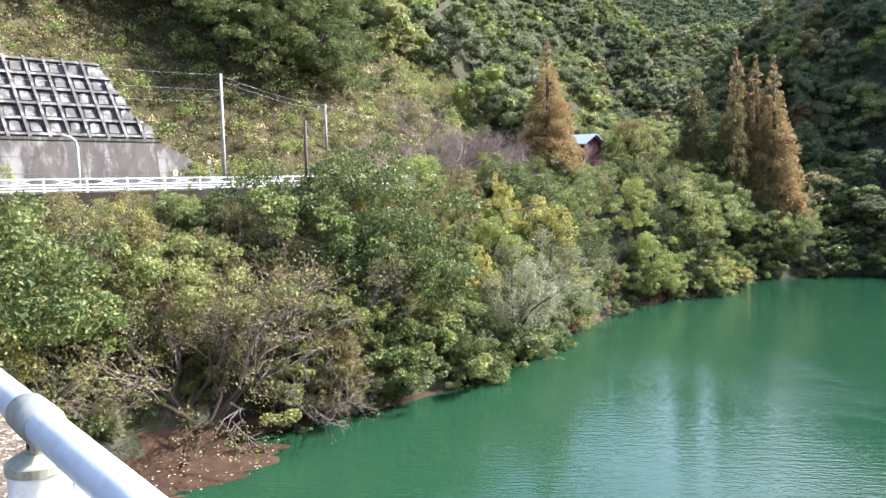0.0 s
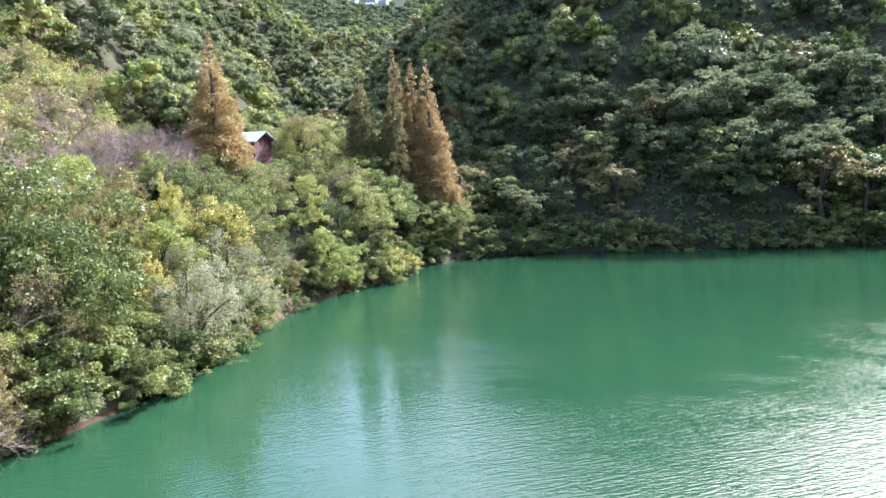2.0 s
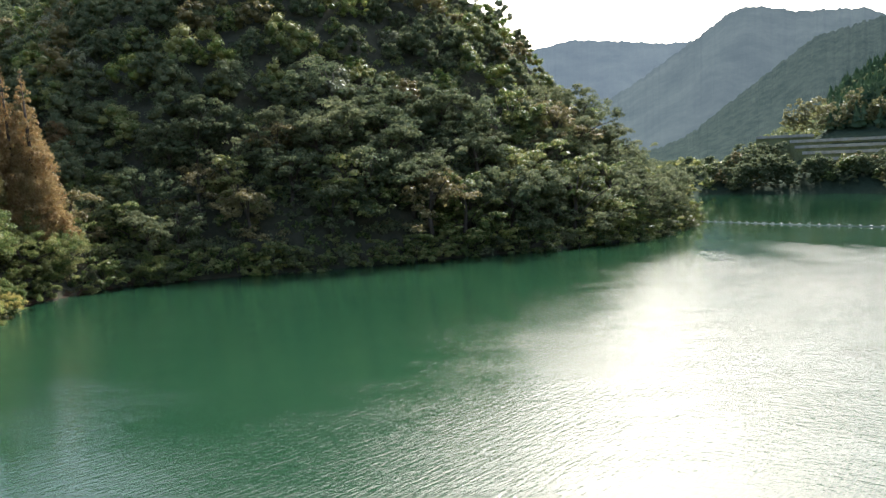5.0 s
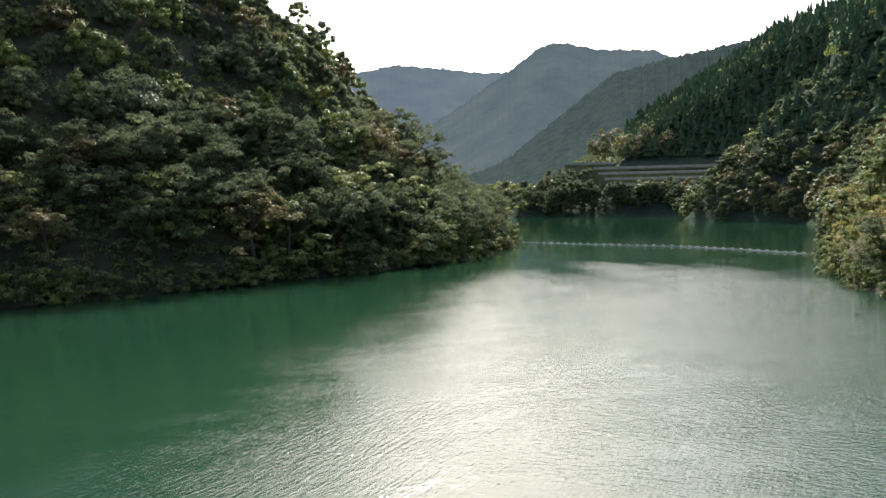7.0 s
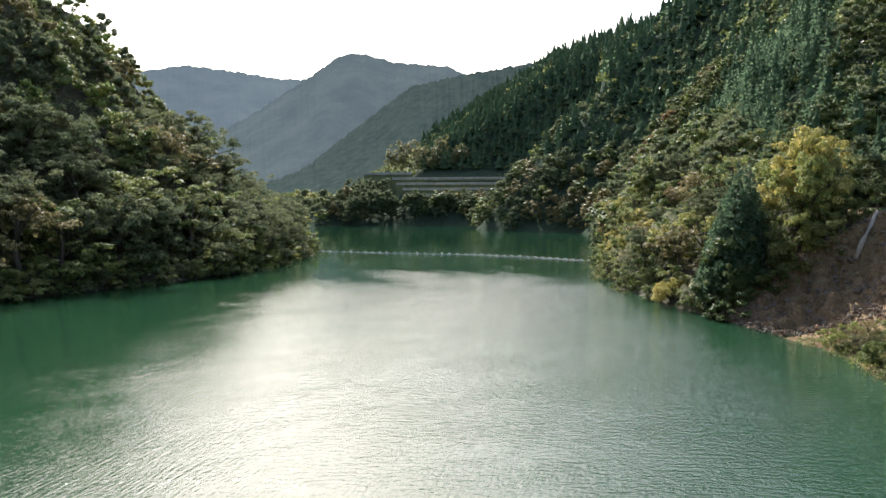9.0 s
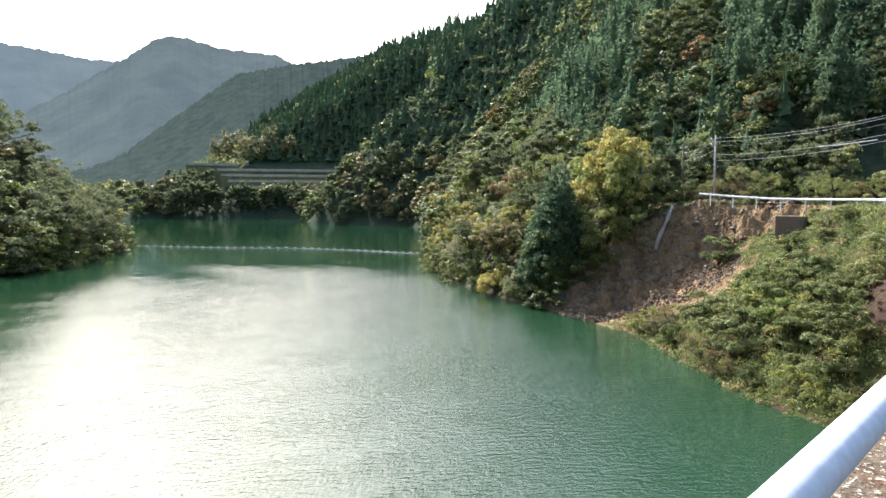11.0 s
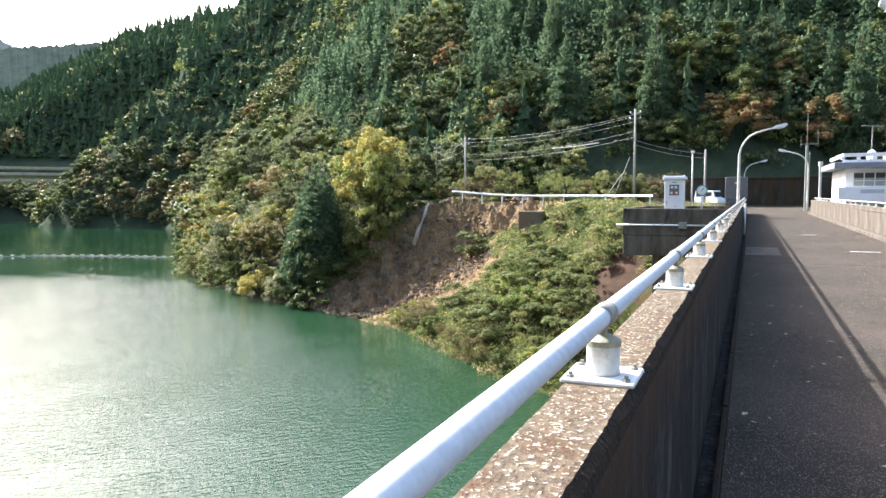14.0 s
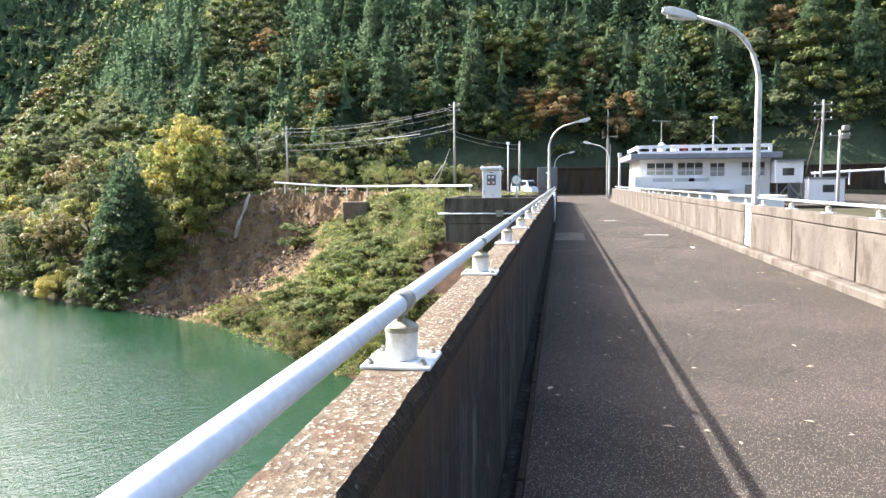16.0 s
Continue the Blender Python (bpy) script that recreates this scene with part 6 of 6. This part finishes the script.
# yard, and the dark wall that holds the hillside behind the road
tagged(part("yard", boxes((49.0, 62.02, -34.0, -4.96, -0.8, 0.0), (62.04, 91.0, -34.0, -4.453, -0.8, 0.0), (62.04, 91.0, -0.137, 3.5, -0.8, 0.0)), M_ASPHALT), "worn asphalt yard round the dam office", "yard", kind="structure")
hill_wall = part("hillside_wall", boxes((91.6, 92.4, -60, 20.0, -1.0, 3.3), (91.5, 92.5, -60, 20.0, 3.302, 3.5), bev=0.02), M_ROADWALL)
tagged(hill_wall, "dark brownish retaining wall at the foot of the hill", "retaining wall", kind="structure")

# ---- office building beside the dam end ----
OX = 57.0
off = thing("office_building", "white two storey dam office with a flat grey roof", "building")
part("wall", boxes((OX, OX + 9, -16.0, -6.4, -3.5, 3.35), bev=0.02), M_WALLWHITE, off)
part("roof", boxes((OX - 0.9, OX + 9.5, -16.6, -5.6, 3.352, 3.78), bev=0.03), M_ROOFGREY, off, "blue grey roof slab")
part("roof_edge", boxes((OX - 0.35, OX - 0.15, -16.0, -6.2, 3.784, 3.95), (OX - 0.35, OX - 0.15, -16.0, -6.2, 4.18, 4.42), (OX - 0.15, OX + 9, -6.4, -6.2, 4.18, 4.42)), M_WALLWHITE, off, "white roof parapet with openings")
for k in range(11):
    part("roof_post", boxes((OX - 0.35, OX - 0.15, -16.0 + 0.97 * k, -15.78 + 0.97 * k, 3.95, 4.18)), M_WALLWHITE, off)
part("balcony", boxes((OX - 1.1, OX, -11.2, -5.9, 1.05, 1.25), (OX - 1.1, OX - 1.0, -11.2, -5.9, 1.25, 2.05), (OX - 1.0, OX, -6.0, -5.9, 1.25, 2.05), (OX - 1.0, OX, -11.2, -11.1, 1.25, 2.05)), M_WALLWHITE, off)
for y0 in (-8.4, -10.0, -11.05):
    part("balcony_opening", boxes((OX - 1.104, OX - 1.09, y0 - 0.3, y0 + 1.15, 1.62, 1.88)), M_BALCONY, off)
for y0, y1, z0, z1, n_ in ((-8.9, -6.9, 2.15, 3.05, 3), (-11.1, -9.2, 2.15, 3.05, 3), (-12.7, -11.6, 2.05, 3.0, 2), (-15.6, -13.9, 2.05, 3.05, 3)):
    w = part("window", boxes((OX - 0.02, OX - 0.004, y0, y1, z0, z1)), M_GLASS, off, "glazed window with pale blinds half drawn")
    part("blind", boxes(*[(OX - 0.03, OX - 0.0205, y0 + (y1 - y0) * (k + 0.07) / n_, y0 + (y1 - y0) * (k + 0.93) / n_, z0 + 0.02, z0 + (0.60 + 0.05 * ((3 * k + n_) % 3)) * (z1 - z0)) for k in range(n_)]), M_BLIND, w)
    fr = [(OX - 0.06, OX - 0.021, y0 + (y1 - y0) * k / n_ - 0.03, y0 + (y1 - y0) * k / n_ + 0.03, z0, z1) for k in range(n_ + 1)]
    fr += [(OX - 0.055, OX - 0.021, y0, y1, z0 - 0.06, z0), (OX - 0.055, OX - 0.021, y0, y1, z1, z1 + 0.05), (OX - 0.05, OX - 0.021, y0, y1, z0 + 0.32, z0 + 0.36)]
    part("window_frame", boxes(*fr), M_WHITE, w)
part("canopy", boxes((OX - 0.6, OX, -13.2, -11.9, 0.95, 1.05)), M_WALLWHITE, off)
part("door", boxes((OX - 0.02, OX - 0.003, -15.2, -14.2, -0.6, 1.35)), M_STEEL, off)
ann = thing("annex_building", "small white annex raised on a steel frame", "building")
part("wall", boxes((OX - 1.2, OX + 3, -18.0, -16.05, 1.45, 3.05), bev=0.02), M_WALLWHITE, ann)
part("roof", boxes((OX - 1.35, OX + 3.1, -18.1, -16.03, 3.052, 3.16)), M_ROOFGREY, ann)
part("window", boxes((OX - 1.22, OX - 1.203, -17.35, -16.55, 2.0, 2.55)), M_GLASS, ann)
part("frame", tubes(([(OX - 1.1, -16.2, -3), (OX - 1.1, -16.2, 1.45)], 0.07), ([(OX - 1.1, -17.9, -3), (OX - 1.1, -17.9, 1.45)], 0.07), ([(OX - 1.1, -16.2, 0.3), (OX - 1.1, -17.0, 1.3)], 0.05), ([(OX - 1.1, -17.9, 0.3), (OX - 1.1, -17.1, 1.3)], 0.05), sides=6), M_STEEL, ann)
shed = thing("shed", "low white flat roofed outbuilding beside the office", "building")
part("wall", boxes((OX - 2.0, OX + 3, -20.6, -18.15, -3, 1.75), bev=0.02), M_WALLWHITE, shed)
part("roof", boxes((OX - 2.1, OX + 3.1, -20.7, -18.1, 1.752, 1.86)), M_ROOFGREY, shed)
part("window", boxes((OX - 2.02, OX - 2.003, -19.9, -19.1, 0.75, 1.3)), M_GLASS, shed)
tnk = part("water_tank", boxes((44.0, 47.5, -13.4, -10.3, -2.2, 0.66), (43.9, 47.6, -13.5, -10.2, 0.664, 0.76), bev=0.03), M_WALLWHITE)
tagged(tnk, "pale flat topped tank below the parapet", "tank")
ant = thing("roof_antenna", "slim roof antenna with a crossbar", "antenna", at=(OX + 1, -8.1, 3.78))
part("mast", tubes(([(0, 0, 0), (0, 0, 2.6)], 0.04), ([(0, -0.7, 2.55), (0, 0.7, 2.62)], 0.03), sides=6), M_STEEL, ant)
dish = part("roof_dome", lathe([(0.05, 0), (0.3, 0.2), (0.36, 0.5), (0.25, 0.8), (0.05, 0.95)], 14), M_WALLWHITE, smooth=True)
dish.location = (OX + 1.2, -8.15, 3.78)
tagged(dish, "white rounded ventilator on the roof", "ventilator")
spk = thing("loudspeaker", "red and white siren horn on the roof", "loudspeaker", at=(OX + 0.8, -9.2, 3.78))
part("stand", boxes((-0.25, 0.25, -0.2, 0.4, 0, 0.7), bev=0.02), M_WALLWHITE, spk)
bm = lathe([(0.08, 0), (0.12, 0.25), (0.26, 0.5)], 14)
bmesh.ops.transform(bm, matrix=Matrix.Translation((0, -0.2, 0.5)) @ pose(0, 0, 0, 90, 0, 0), verts=bm.verts)
part("horn", bm, M_RED, spk)
an2 = thing("wind_gauge", "wind gauge on a stayed mast on the roof", "wind gauge", at=(OX + 1, -12.0, 3.78))
part("mast", tubes(([(0, 0, 0), (0, 0, 2.7)], 0.05), ([(0, 0, 1.5), (0, 1.6, 0)], 0.012), ([(0, 0, 1.5), (0, -1.6, 0)], 0.012), sides=6), M_WORN, an2)
part("vane", boxes((-0.08, 0.08, -0.3, 0.25, 2.65, 2.85), bev=0.03), M_WHITE, an2)
utility_pole(57.0, -19.6, -2, 7.6, "concrete utility pole with many crossarms by the office", arms=3, arm_dir=80)
utility_pole(50.0, -18.4, -2, 4.9, "concrete pole with a transformer by the office", arms=1, arm_dir=80)
tr = part("transformer", boxes((49.85, 50.25, -18.95, -18.55, 4.3, 4.7), (49.85, 50.25, -18.95, -18.55, 4.85, 5.2), bev=0.05), M_STEEL)
tagged(tr, "grey transformer boxes on a pole", "transformer")
tagged(part("stay_wire", tubes(([(57.0, -18.5, 2.0), (57.0, -19.4, 6.2)], 0.06), sides=6), M_WOOD), "slanting prop of a utility pole", "stay")
mast = thing("radio_mast", "tall slim steel radio mast with side arms", "mast", at=(73.0, -4.9, 0))
part("shaft", tubes(([(0, 0, 0), (0, 0, 6.0)], 0.12), ([(0, 0, 6.0), (0, 0, 8.9)], 0.035), ([(0.1, -0.25, 0), (0.1, -0.25, 5.4)], 0.05), sides=8), M_STEEL, mast)
part("arm", tubes(([(0, -0.9, 6.1), (0, 0.5, 6.1)], 0.03), ([(0, -0.9, 5.9), (0, -0.9, 7.1)], 0.02), ([(0, 0.5, 5.9), (0, 0.5, 6.8)], 0.02), sides=5), M_STEEL, mast)
tagged(part("warning_post", tubes(([(76, -6.3, 0), (76, -6.3, 4.2)], 0.12), ([(76, -6.3, 4.2), (76, -6.3, 4.6)], 0.2), sides=8), M_WORN), "white post with a rounded signal head", "post")
guard_rail("white guard rail on the slope beyond the office", [(62, -20.5), (60, -24), (58, -28), (56, -33)], lambda x, y: 1.6 + 0.05 * (-20 - y))


# ---- parked vehicles ----
def car(name, label, x, y, turn, paint, length=3.4, width=1.48, height=1.85):
    c = thing(name, label, "car", at=(x, y, 0.12))
    bm = bmesh.new()
    prof = [(-0.5, 0.28), (-0.5, 0.62), (-0.46, 0.95), (-0.36, 1.0), (-0.28, height), (0.44, height), (0.5, 0.9), (0.5, 0.28)]
    rows = []
    for yy, k in ((-width / 2, 0.0), (-width / 2 + 0.06, 1.0), (width / 2 - 0.06, 1.0), (width / 2, 0.0)):
        rows.append([bm.verts.new((px * length * (0.97 + 0.03 * k), yy if pz < 1.1 else yy * 0.9, pz)) for px, pz in prof])
    for a, b in zip(rows, rows[1:]):
        for k in range(len(prof)):
            bm.faces.new((a[k], a[(k + 1) % len(prof)], b[(k + 1) % len(prof)], b[k]))
    bm.faces.new(rows[0][::-1]); bm.faces.new(rows[-1])
    bmesh.ops.recalc_face_normals(bm, faces=bm.faces)
    part("body", bm, paint, c)
    part("windscreen", box(bmesh.new(), -0.01, 0.01, -width * 0.40, width * 0.40, -0.32, 0.30, Matrix.Translation((-0.335 * length, 0, height * 0.75)) @ pose(0, 0, 0, 0, 22, 0)), M_GLASS, c)
    for s in (-1, 1):
        for a, b in ((-0.24, 0.08), (0.11, 0.40)):
            part("side_window", boxes((a * length, b * length, s * width * 0.475 - 0.02, s * width * 0.475 + 0.02, height * 0.60, height * 0.90), bev=0.01), M_GLASS, c)
        part("headlight", boxes((-0.51 * length, -0.49 * length, s * width * 0.36 - 0.12, s * width * 0.36 + 0.12, 0.66, 0.82), bev=0.01), M_DIAL, c)
        for px in (-0.33, 0.33):
            w = part("wheel", tubes(([(px * length, s * (width / 2 - 0.16), 0.16), (px * length, s * (width / 2 + 0.01), 0.16)], 0.27), sides=18), M_BLACK, c, "black tyre")
            part("rim", tubes(([(px * length, s * (width / 2 + 0.012), 0.16), (px * length, s * (width / 2 + 0.02), 0.16)], 0.16), sides=14), M_STEEL, w)
    part("bumper", boxes((-0.52 * length, -0.48 * length, -width * 0.48, width * 0.48, 0.30, 0.50), bev=0.03), paint, c)
    c.rotation_euler.z = radians(turn)
    return c


car("van", "small white van parked beside the road", 90.0, 4.2, 55, M_WHITE)
car("car", "dark grey car parked behind the parapet end", 96.0, -6.3, 20, M_GREYBOX, 4.0, 1.65, 1.5)

M_LATTICE = surface("lattice_concrete", (0.080, 0.072, 0.063), (0.145, 0.132, 0.115), 1.2, 0.92, grain=25, relief=0.5, dist=0.02, stain=(0.26, 0.24, 0.215), stain_scale=1.2)
M_SHOT = surface("sprayed_concrete", (0.07, 0.068, 0.066), (0.14, 0.135, 0.125), 1.2, 0.95, grain=14, relief=0.7, dist=0.03, stain=(0.22, 0.20, 0.18), stain_scale=1.5)

# ---- west road: fence, retaining wall, concrete lattice ----
wr = part("west_road", boxes((-48.4, -42.5, -40, 46, 0.70, 0.90)), M_ASPHALT)
tagged(wr, "asphalt lake road cut into the west hillside", "road", kind="structure")
edge = part("road_edge_wall", boxes((-42.48, -42.05, -40, 40, -1.6, 0.94), bev=0.02), M_ROADWALL)
tagged(edge, "dark stained concrete wall under the road's edge", "wall", kind="structure")

fence = thing("road_fence", "white steel pipe fence with crossed panels beside the road", "fence")
FX = -42.3
for zz in (1.06, 1.20, 1.34, 1.62):
    part("rail", boxes((FX - 0.03, FX + 0.03, -10, 36, zz - 0.028, zz + 0.028)), M_WHITE, fence)
postm = boxes((-0.05, 0.05, -0.05, 0.05, 0, 0.76), bev=0.01)
p0 = part("post", postm, M_WHITE, fence)
p0.location = (FX, -10, 0.93)
brm = tubes(([(0, 0.55, 1.38), (0, 1.45, 1.58)], 0.018), ([(0, 0.55, 1.58), (0, 1.45, 1.38)], 0.018), sides=5)
b0 = part("brace", brm, M_WHITE, fence)
b0.location = (FX, -10, 0)
for k in range(1, 23):
    o = new("post", p0.data); o.parent = fence; o.location = (FX, -10 + 2 * k, 0.93)
    o = new("brace", b0.data); o.parent = fence; o.location = (FX, -10 + 2 * k, 0)

# wall with a sloping end, slightly battered
def prism(profile, x_of, thick):
    """A slab from a y, z outline; x_of(z) leans its face."""
    bm = bmesh.new()
    front = [bm.verts.new((x_of(z), y, z)) for y, z in profile]
    back = [bm.verts.new((x_of(z) - thick, y, z)) for y, z in profile]
    n = len(profile)
    bm.faces.new(front); bm.faces.new(back[::-1])
    for k in range(n):
        bm.faces.new((front[k], back[k], back[(k + 1) % n], front[(k + 1) % n]))
    bmesh.ops.recalc_face_normals(bm, faces=bm.faces)
    return bm


lean = lambda z: -48.35 - 0.22 * (z - 0.9)
rw = part("retaining_wall", prism([(-30, 0.6), (23.0, 0.6), (22.6, 1.5), (18.6, 3.85), (-30, 3.85)], lean, 3.5), M_BANDCON)
tagged(rw, "tall grey concrete retaining wall with white lime streaks", "retaining wall", kind="structure")
for y in (-6, -1, 4, 9, 14, 18.2):
    part("wall_joint", prism([(y, 0.95), (y + 0.05, 0.95), (y + 0.05, 3.8), (y, 3.8)], lambda z: lean(z) + 0.012, 0.01), M_DARKCON, rw)
for z in (1.9, 2.85):
    part("wall_seam", prism([(-30, z), (20.0 if z > 2 else 21.5, z), (20.0 if z > 2 else 21.5, z + 0.03), (-30, z + 0.03)], lambda q: lean(q) + 0.012, 0.01), M_DARKCON, rw)
tagged(part("wall_coping", prism([(-30, 3.856), (18.6, 3.856), (18.5, 4.02), (-30, 4.02)], lambda z: lean(3.85) + 0.06, 1.2), M_BANDCON), "pale concrete ledge on the retaining wall", "ledge", kind="structure")

slope_x = lambda z: -49.3 - 0.62 * (z - 4.0)
lat = thing("slope_lattice", "grey concrete lattice holding a steep cut slope", "slope lattice", kind="structure")
part("backing", prism([(2.0, 3.9), (18.3, 3.9), (17.8, 5.0), (16.2, 8.9), (2.0, 9.0)], lambda z: slope_x(z) - 0.28, 3.0), M_SHOT, lat, "grey sprayed concrete")
for i in range(6):
    z = 4.15 + 0.92 * i
    y1 = 18.4 - 0.48 * max(0, z - 4.3)
    part("cross_beam", prism([(2.0, z), (y1, z), (y1 - 0.1, z + 0.15), (2.0, z + 0.15)], slope_x, 0.55), M_LATTICE, lat)
for j in range(15):
    y = 2.4 + 1.08 * j
    zt = min(9.0, 4.2 + (18.4 - y - 0.3) / 0.48)
    if zt > 4.6:
        part("rib", prism([(y + 0.16, 4.02), (y + 0.32, 4.02), (y - 0.10 * (zt - 4) * 0.9 + 0.32, zt), (y - 0.10 * (zt - 4) * 0.9 + 0.16, zt)], lambda q: slope_x(q) + 0.045, 0.6), M_LATTICE, lat)
        for i in range(6):
            z = 4.37 + 0.92 * i
            if z + 0.6 < zt:
                s = -0.09 * (z - 4)
                part("cell_fill", prism([(y + 0.45 + s, z), (y + 1.05 + s, z), (y + 1.0 + s, z + 0.5), (y + 0.75 + s, z + 0.62), (y + 0.5 + s, z + 0.5)], lambda q: slope_x(q) - 0.18 + 0.08 * math.sin(7 * y + 3 * q), 0.3), M_LATTICE, lat)

utility_pole(-45.5, 21.1, 0.9, 7.95, "pale concrete utility pole beside the lake road", arms=0, r=0.12)
utility_pole(-46.5, 27.7, 0.9, 5.45, "dark wooden pole beside the lake road", M_WOOD, 0, 0.13)
utility_pole(-52.7, 33.6, GE(-52.7, 33.6), 7.35, "grey utility pole on the slope", arms=1, r=0.11, arm_dir=60)
utility_pole(-57.5, 47.5, GE(-57.5, 47.5), 7.0, "grey utility pole among the cherries", arms=1, r=0.11, arm_dir=60)
wires("thin overhead cable along the lake road", (-45.5, 21.1, 7.85), (-52.7, 33.6, 7.2), [(0, 0, 0), (0.1, 0, -0.35)], 0.25, 0.009)
wires("thin overhead cable along the lake road", (-52.7, 33.6, 7.2), (-57.5, 47.5, 6.8), [(0, 0, 0)], 0.3, 0.009)
wires("thin overhead cable along the lake road", (-45.5, 21.1, 7.85), (-46.5, -12, 8.3), [(0, 0, 0), (0.1, 0, -0.9), (-0.2, 0, -1.6)], 0.35, 0.007)
st = thing("pipe_post", "white bent steel post in front of the retaining wall", "post", at=(-44.6, 12.35, 0.9))
part("tube", tubes(([(0, 0, 0), (0, 0, 2.4), (0, -0.08, 2.7), (0, -0.35, 2.92), (0, -0.75, 3.0)], 0.07), sides=10), M_WORN, st, smooth=True)
sg = thing("road_sign", "small white square sign on a post by the fence", "sign", at=(-43.0, 16.9, 0.9))
part("post", tubes(([(0, 0, 0), (0, 0, 0.9)], 0.03), sides=6), M_STEEL, sg)
part("plate", boxes((0.03, 0.05, -0.12, 0.12, 0.85, 1.15)), M_WHITE, sg)
part("writing", boxes((0.051, 0.055, -0.05, 0.05, 0.93, 1.06)), M_GREYBOX, sg)
sg2 = thing("marker_post", "slim grey marker post by the lake road", "post", at=(-44.0, 19.4, 0.9))
part("post", tubes(([(0, 0, 0), (0, 0, 1.7)], 0.03), sides=6), M_STEEL, sg2)
part("plate", boxes((0.03, 0.05, -0.12, 0.12, 1.5, 1.75)), M_STEEL, sg2)

# hut at the back of the park
hz = GE(-54, 69)
hut = thing("hut", "small dark red hut with a slate blue gabled roof", "hut", at=(-54, 69, hz))
part("wall", boxes((-2.0, 2.0, -1.6, 1.6, -0.5, 2.6)), M_DARKRED, hut)
bm = bmesh.new()
for sgn in (-1, 1):
    box(bm, -2.5, 2.5, 0, 2.5, -0.06, 0.06, Matrix.Translation((0, 0, 3.6)) @ pose(0, 0, 0, -28 if sgn > 0 else 208 - 0, 0, 0))
part("roof", bm, M_SLATE, hut)
part("gable", prism([(-1.6, 2.6), (1.6, 2.6), (0, 3.5)], lambda z: 2.0, 4.0), M_DARKRED, hut)

# houses far up the side valley
for x, y, w in ((-392, 722, 11), (-374, 728, 9), (-383, 752, 12), (-402, 745, 9), (-364, 742, 10), (-395, 770, 11), (-372, 766, 9)):
    z = GE(x, y)
    h = thing("farmhouse", "pale farmhouse far up the side valley", "house", "village houses", (x, y, z))
    part("wall", boxes((-w / 2, w / 2, -3.2, 3.2, -7, 4.0)), M_BLIND, h)
    part("roof", prism([(-3.8, 4.0), (3.8, 4.0), (0, 6.0)], lambda q: w / 2 + 0.5, w + 1), M_SLATE, h)

# muddy spit at the foot of the west bank, just awash
V = []
for i in range(15):
    for j in range(9):
        x, y = -33.6 + 6.4 * i / 14, 6.5 + 10.5 * j / 8
        u, v = (i - 7) / 7, (j - 4) / 4
        V.append((x, y, LAKE + 0.13 - 0.26 * (u * u + v * v) + 0.05 * math.sin(3 * x) * math.sin(2.3 * y)))
F = [(i * 9 + j, (i + 1) * 9 + j, (i + 1) * 9 + j + 1, i * 9 + j + 1) for i in range(14) for j in range(8)]
tagged(new("mud_spit", quick_mesh("mud_spit", V, F, M_MUD, smooth=True)), "reddish brown mud spit at the water's edge", "mud", kind="structure")

# leaves and chips on the asphalt
lv, lf = [], []
for k in range(260):
    x, y = rng.uniform(0.0, 34), -0.25 - 3.8 * rng.random() ** 1.6
    a, s = rng.random() * 6.28, 0.012 + 0.035 * rng.random() ** 2
    c, q = math.cos(a) * s, math.sin(a) * s
    zz = 0.006 + 0.01 * rng.random()
    lv += [(x - c, y - q, zz), (x + q * 0.5, y - c * 0.5, zz + 0.006), (x + c, y + q, zz + 0.004), (x - q * 0.5, y + c * 0.5, zz + 0.008)]
    lf.append((4 * k, 4 * k + 1, 4 * k + 2, 4 * k + 3))
tagged(new("fallen_leaves", quick_mesh("fallen_leaves", lv, lf, M_FALLEN)), "pale dry leaves scattered on the road", "leaves", kind="stuff")
lv, lf = [], []
for k in range(240):
    x, y = -31.0 + 1.9 * rng.normal(), 11.6 + 2.4 * rng.normal()
    u, v = (x + 30.4) / 3.2, (y - 11.75) / 5.25
    if u * u + v * v > 0.5:
        continue
    zz = LAKE + 0.14 - 0.26 * (u * u + v * v) + 0.05 * math.sin(3 * x) * math.sin(2.3 * y)
    a, s = rng.random() * 6.28, 0.03 + 0.05 * rng.random()
    c, q = math.cos(a) * s, math.sin(a) * s
    n0 = len(lv)
    lv += [(x - c, y - q, zz), (x + q * 0.6, y - c * 0.6, zz + 0.012), (x + c, y + q, zz + 0.006), (x - q * 0.6, y + c * 0.6, zz + 0.014)]
    lf.append((n0, n0 + 1, n0 + 2, n0 + 3))
tagged(new("fallen_leaves", quick_mesh("fallen_leaves", lv, lf, M_FALLEN)), "pale dry leaves washed up on the mud", "leaves", kind="stuff")
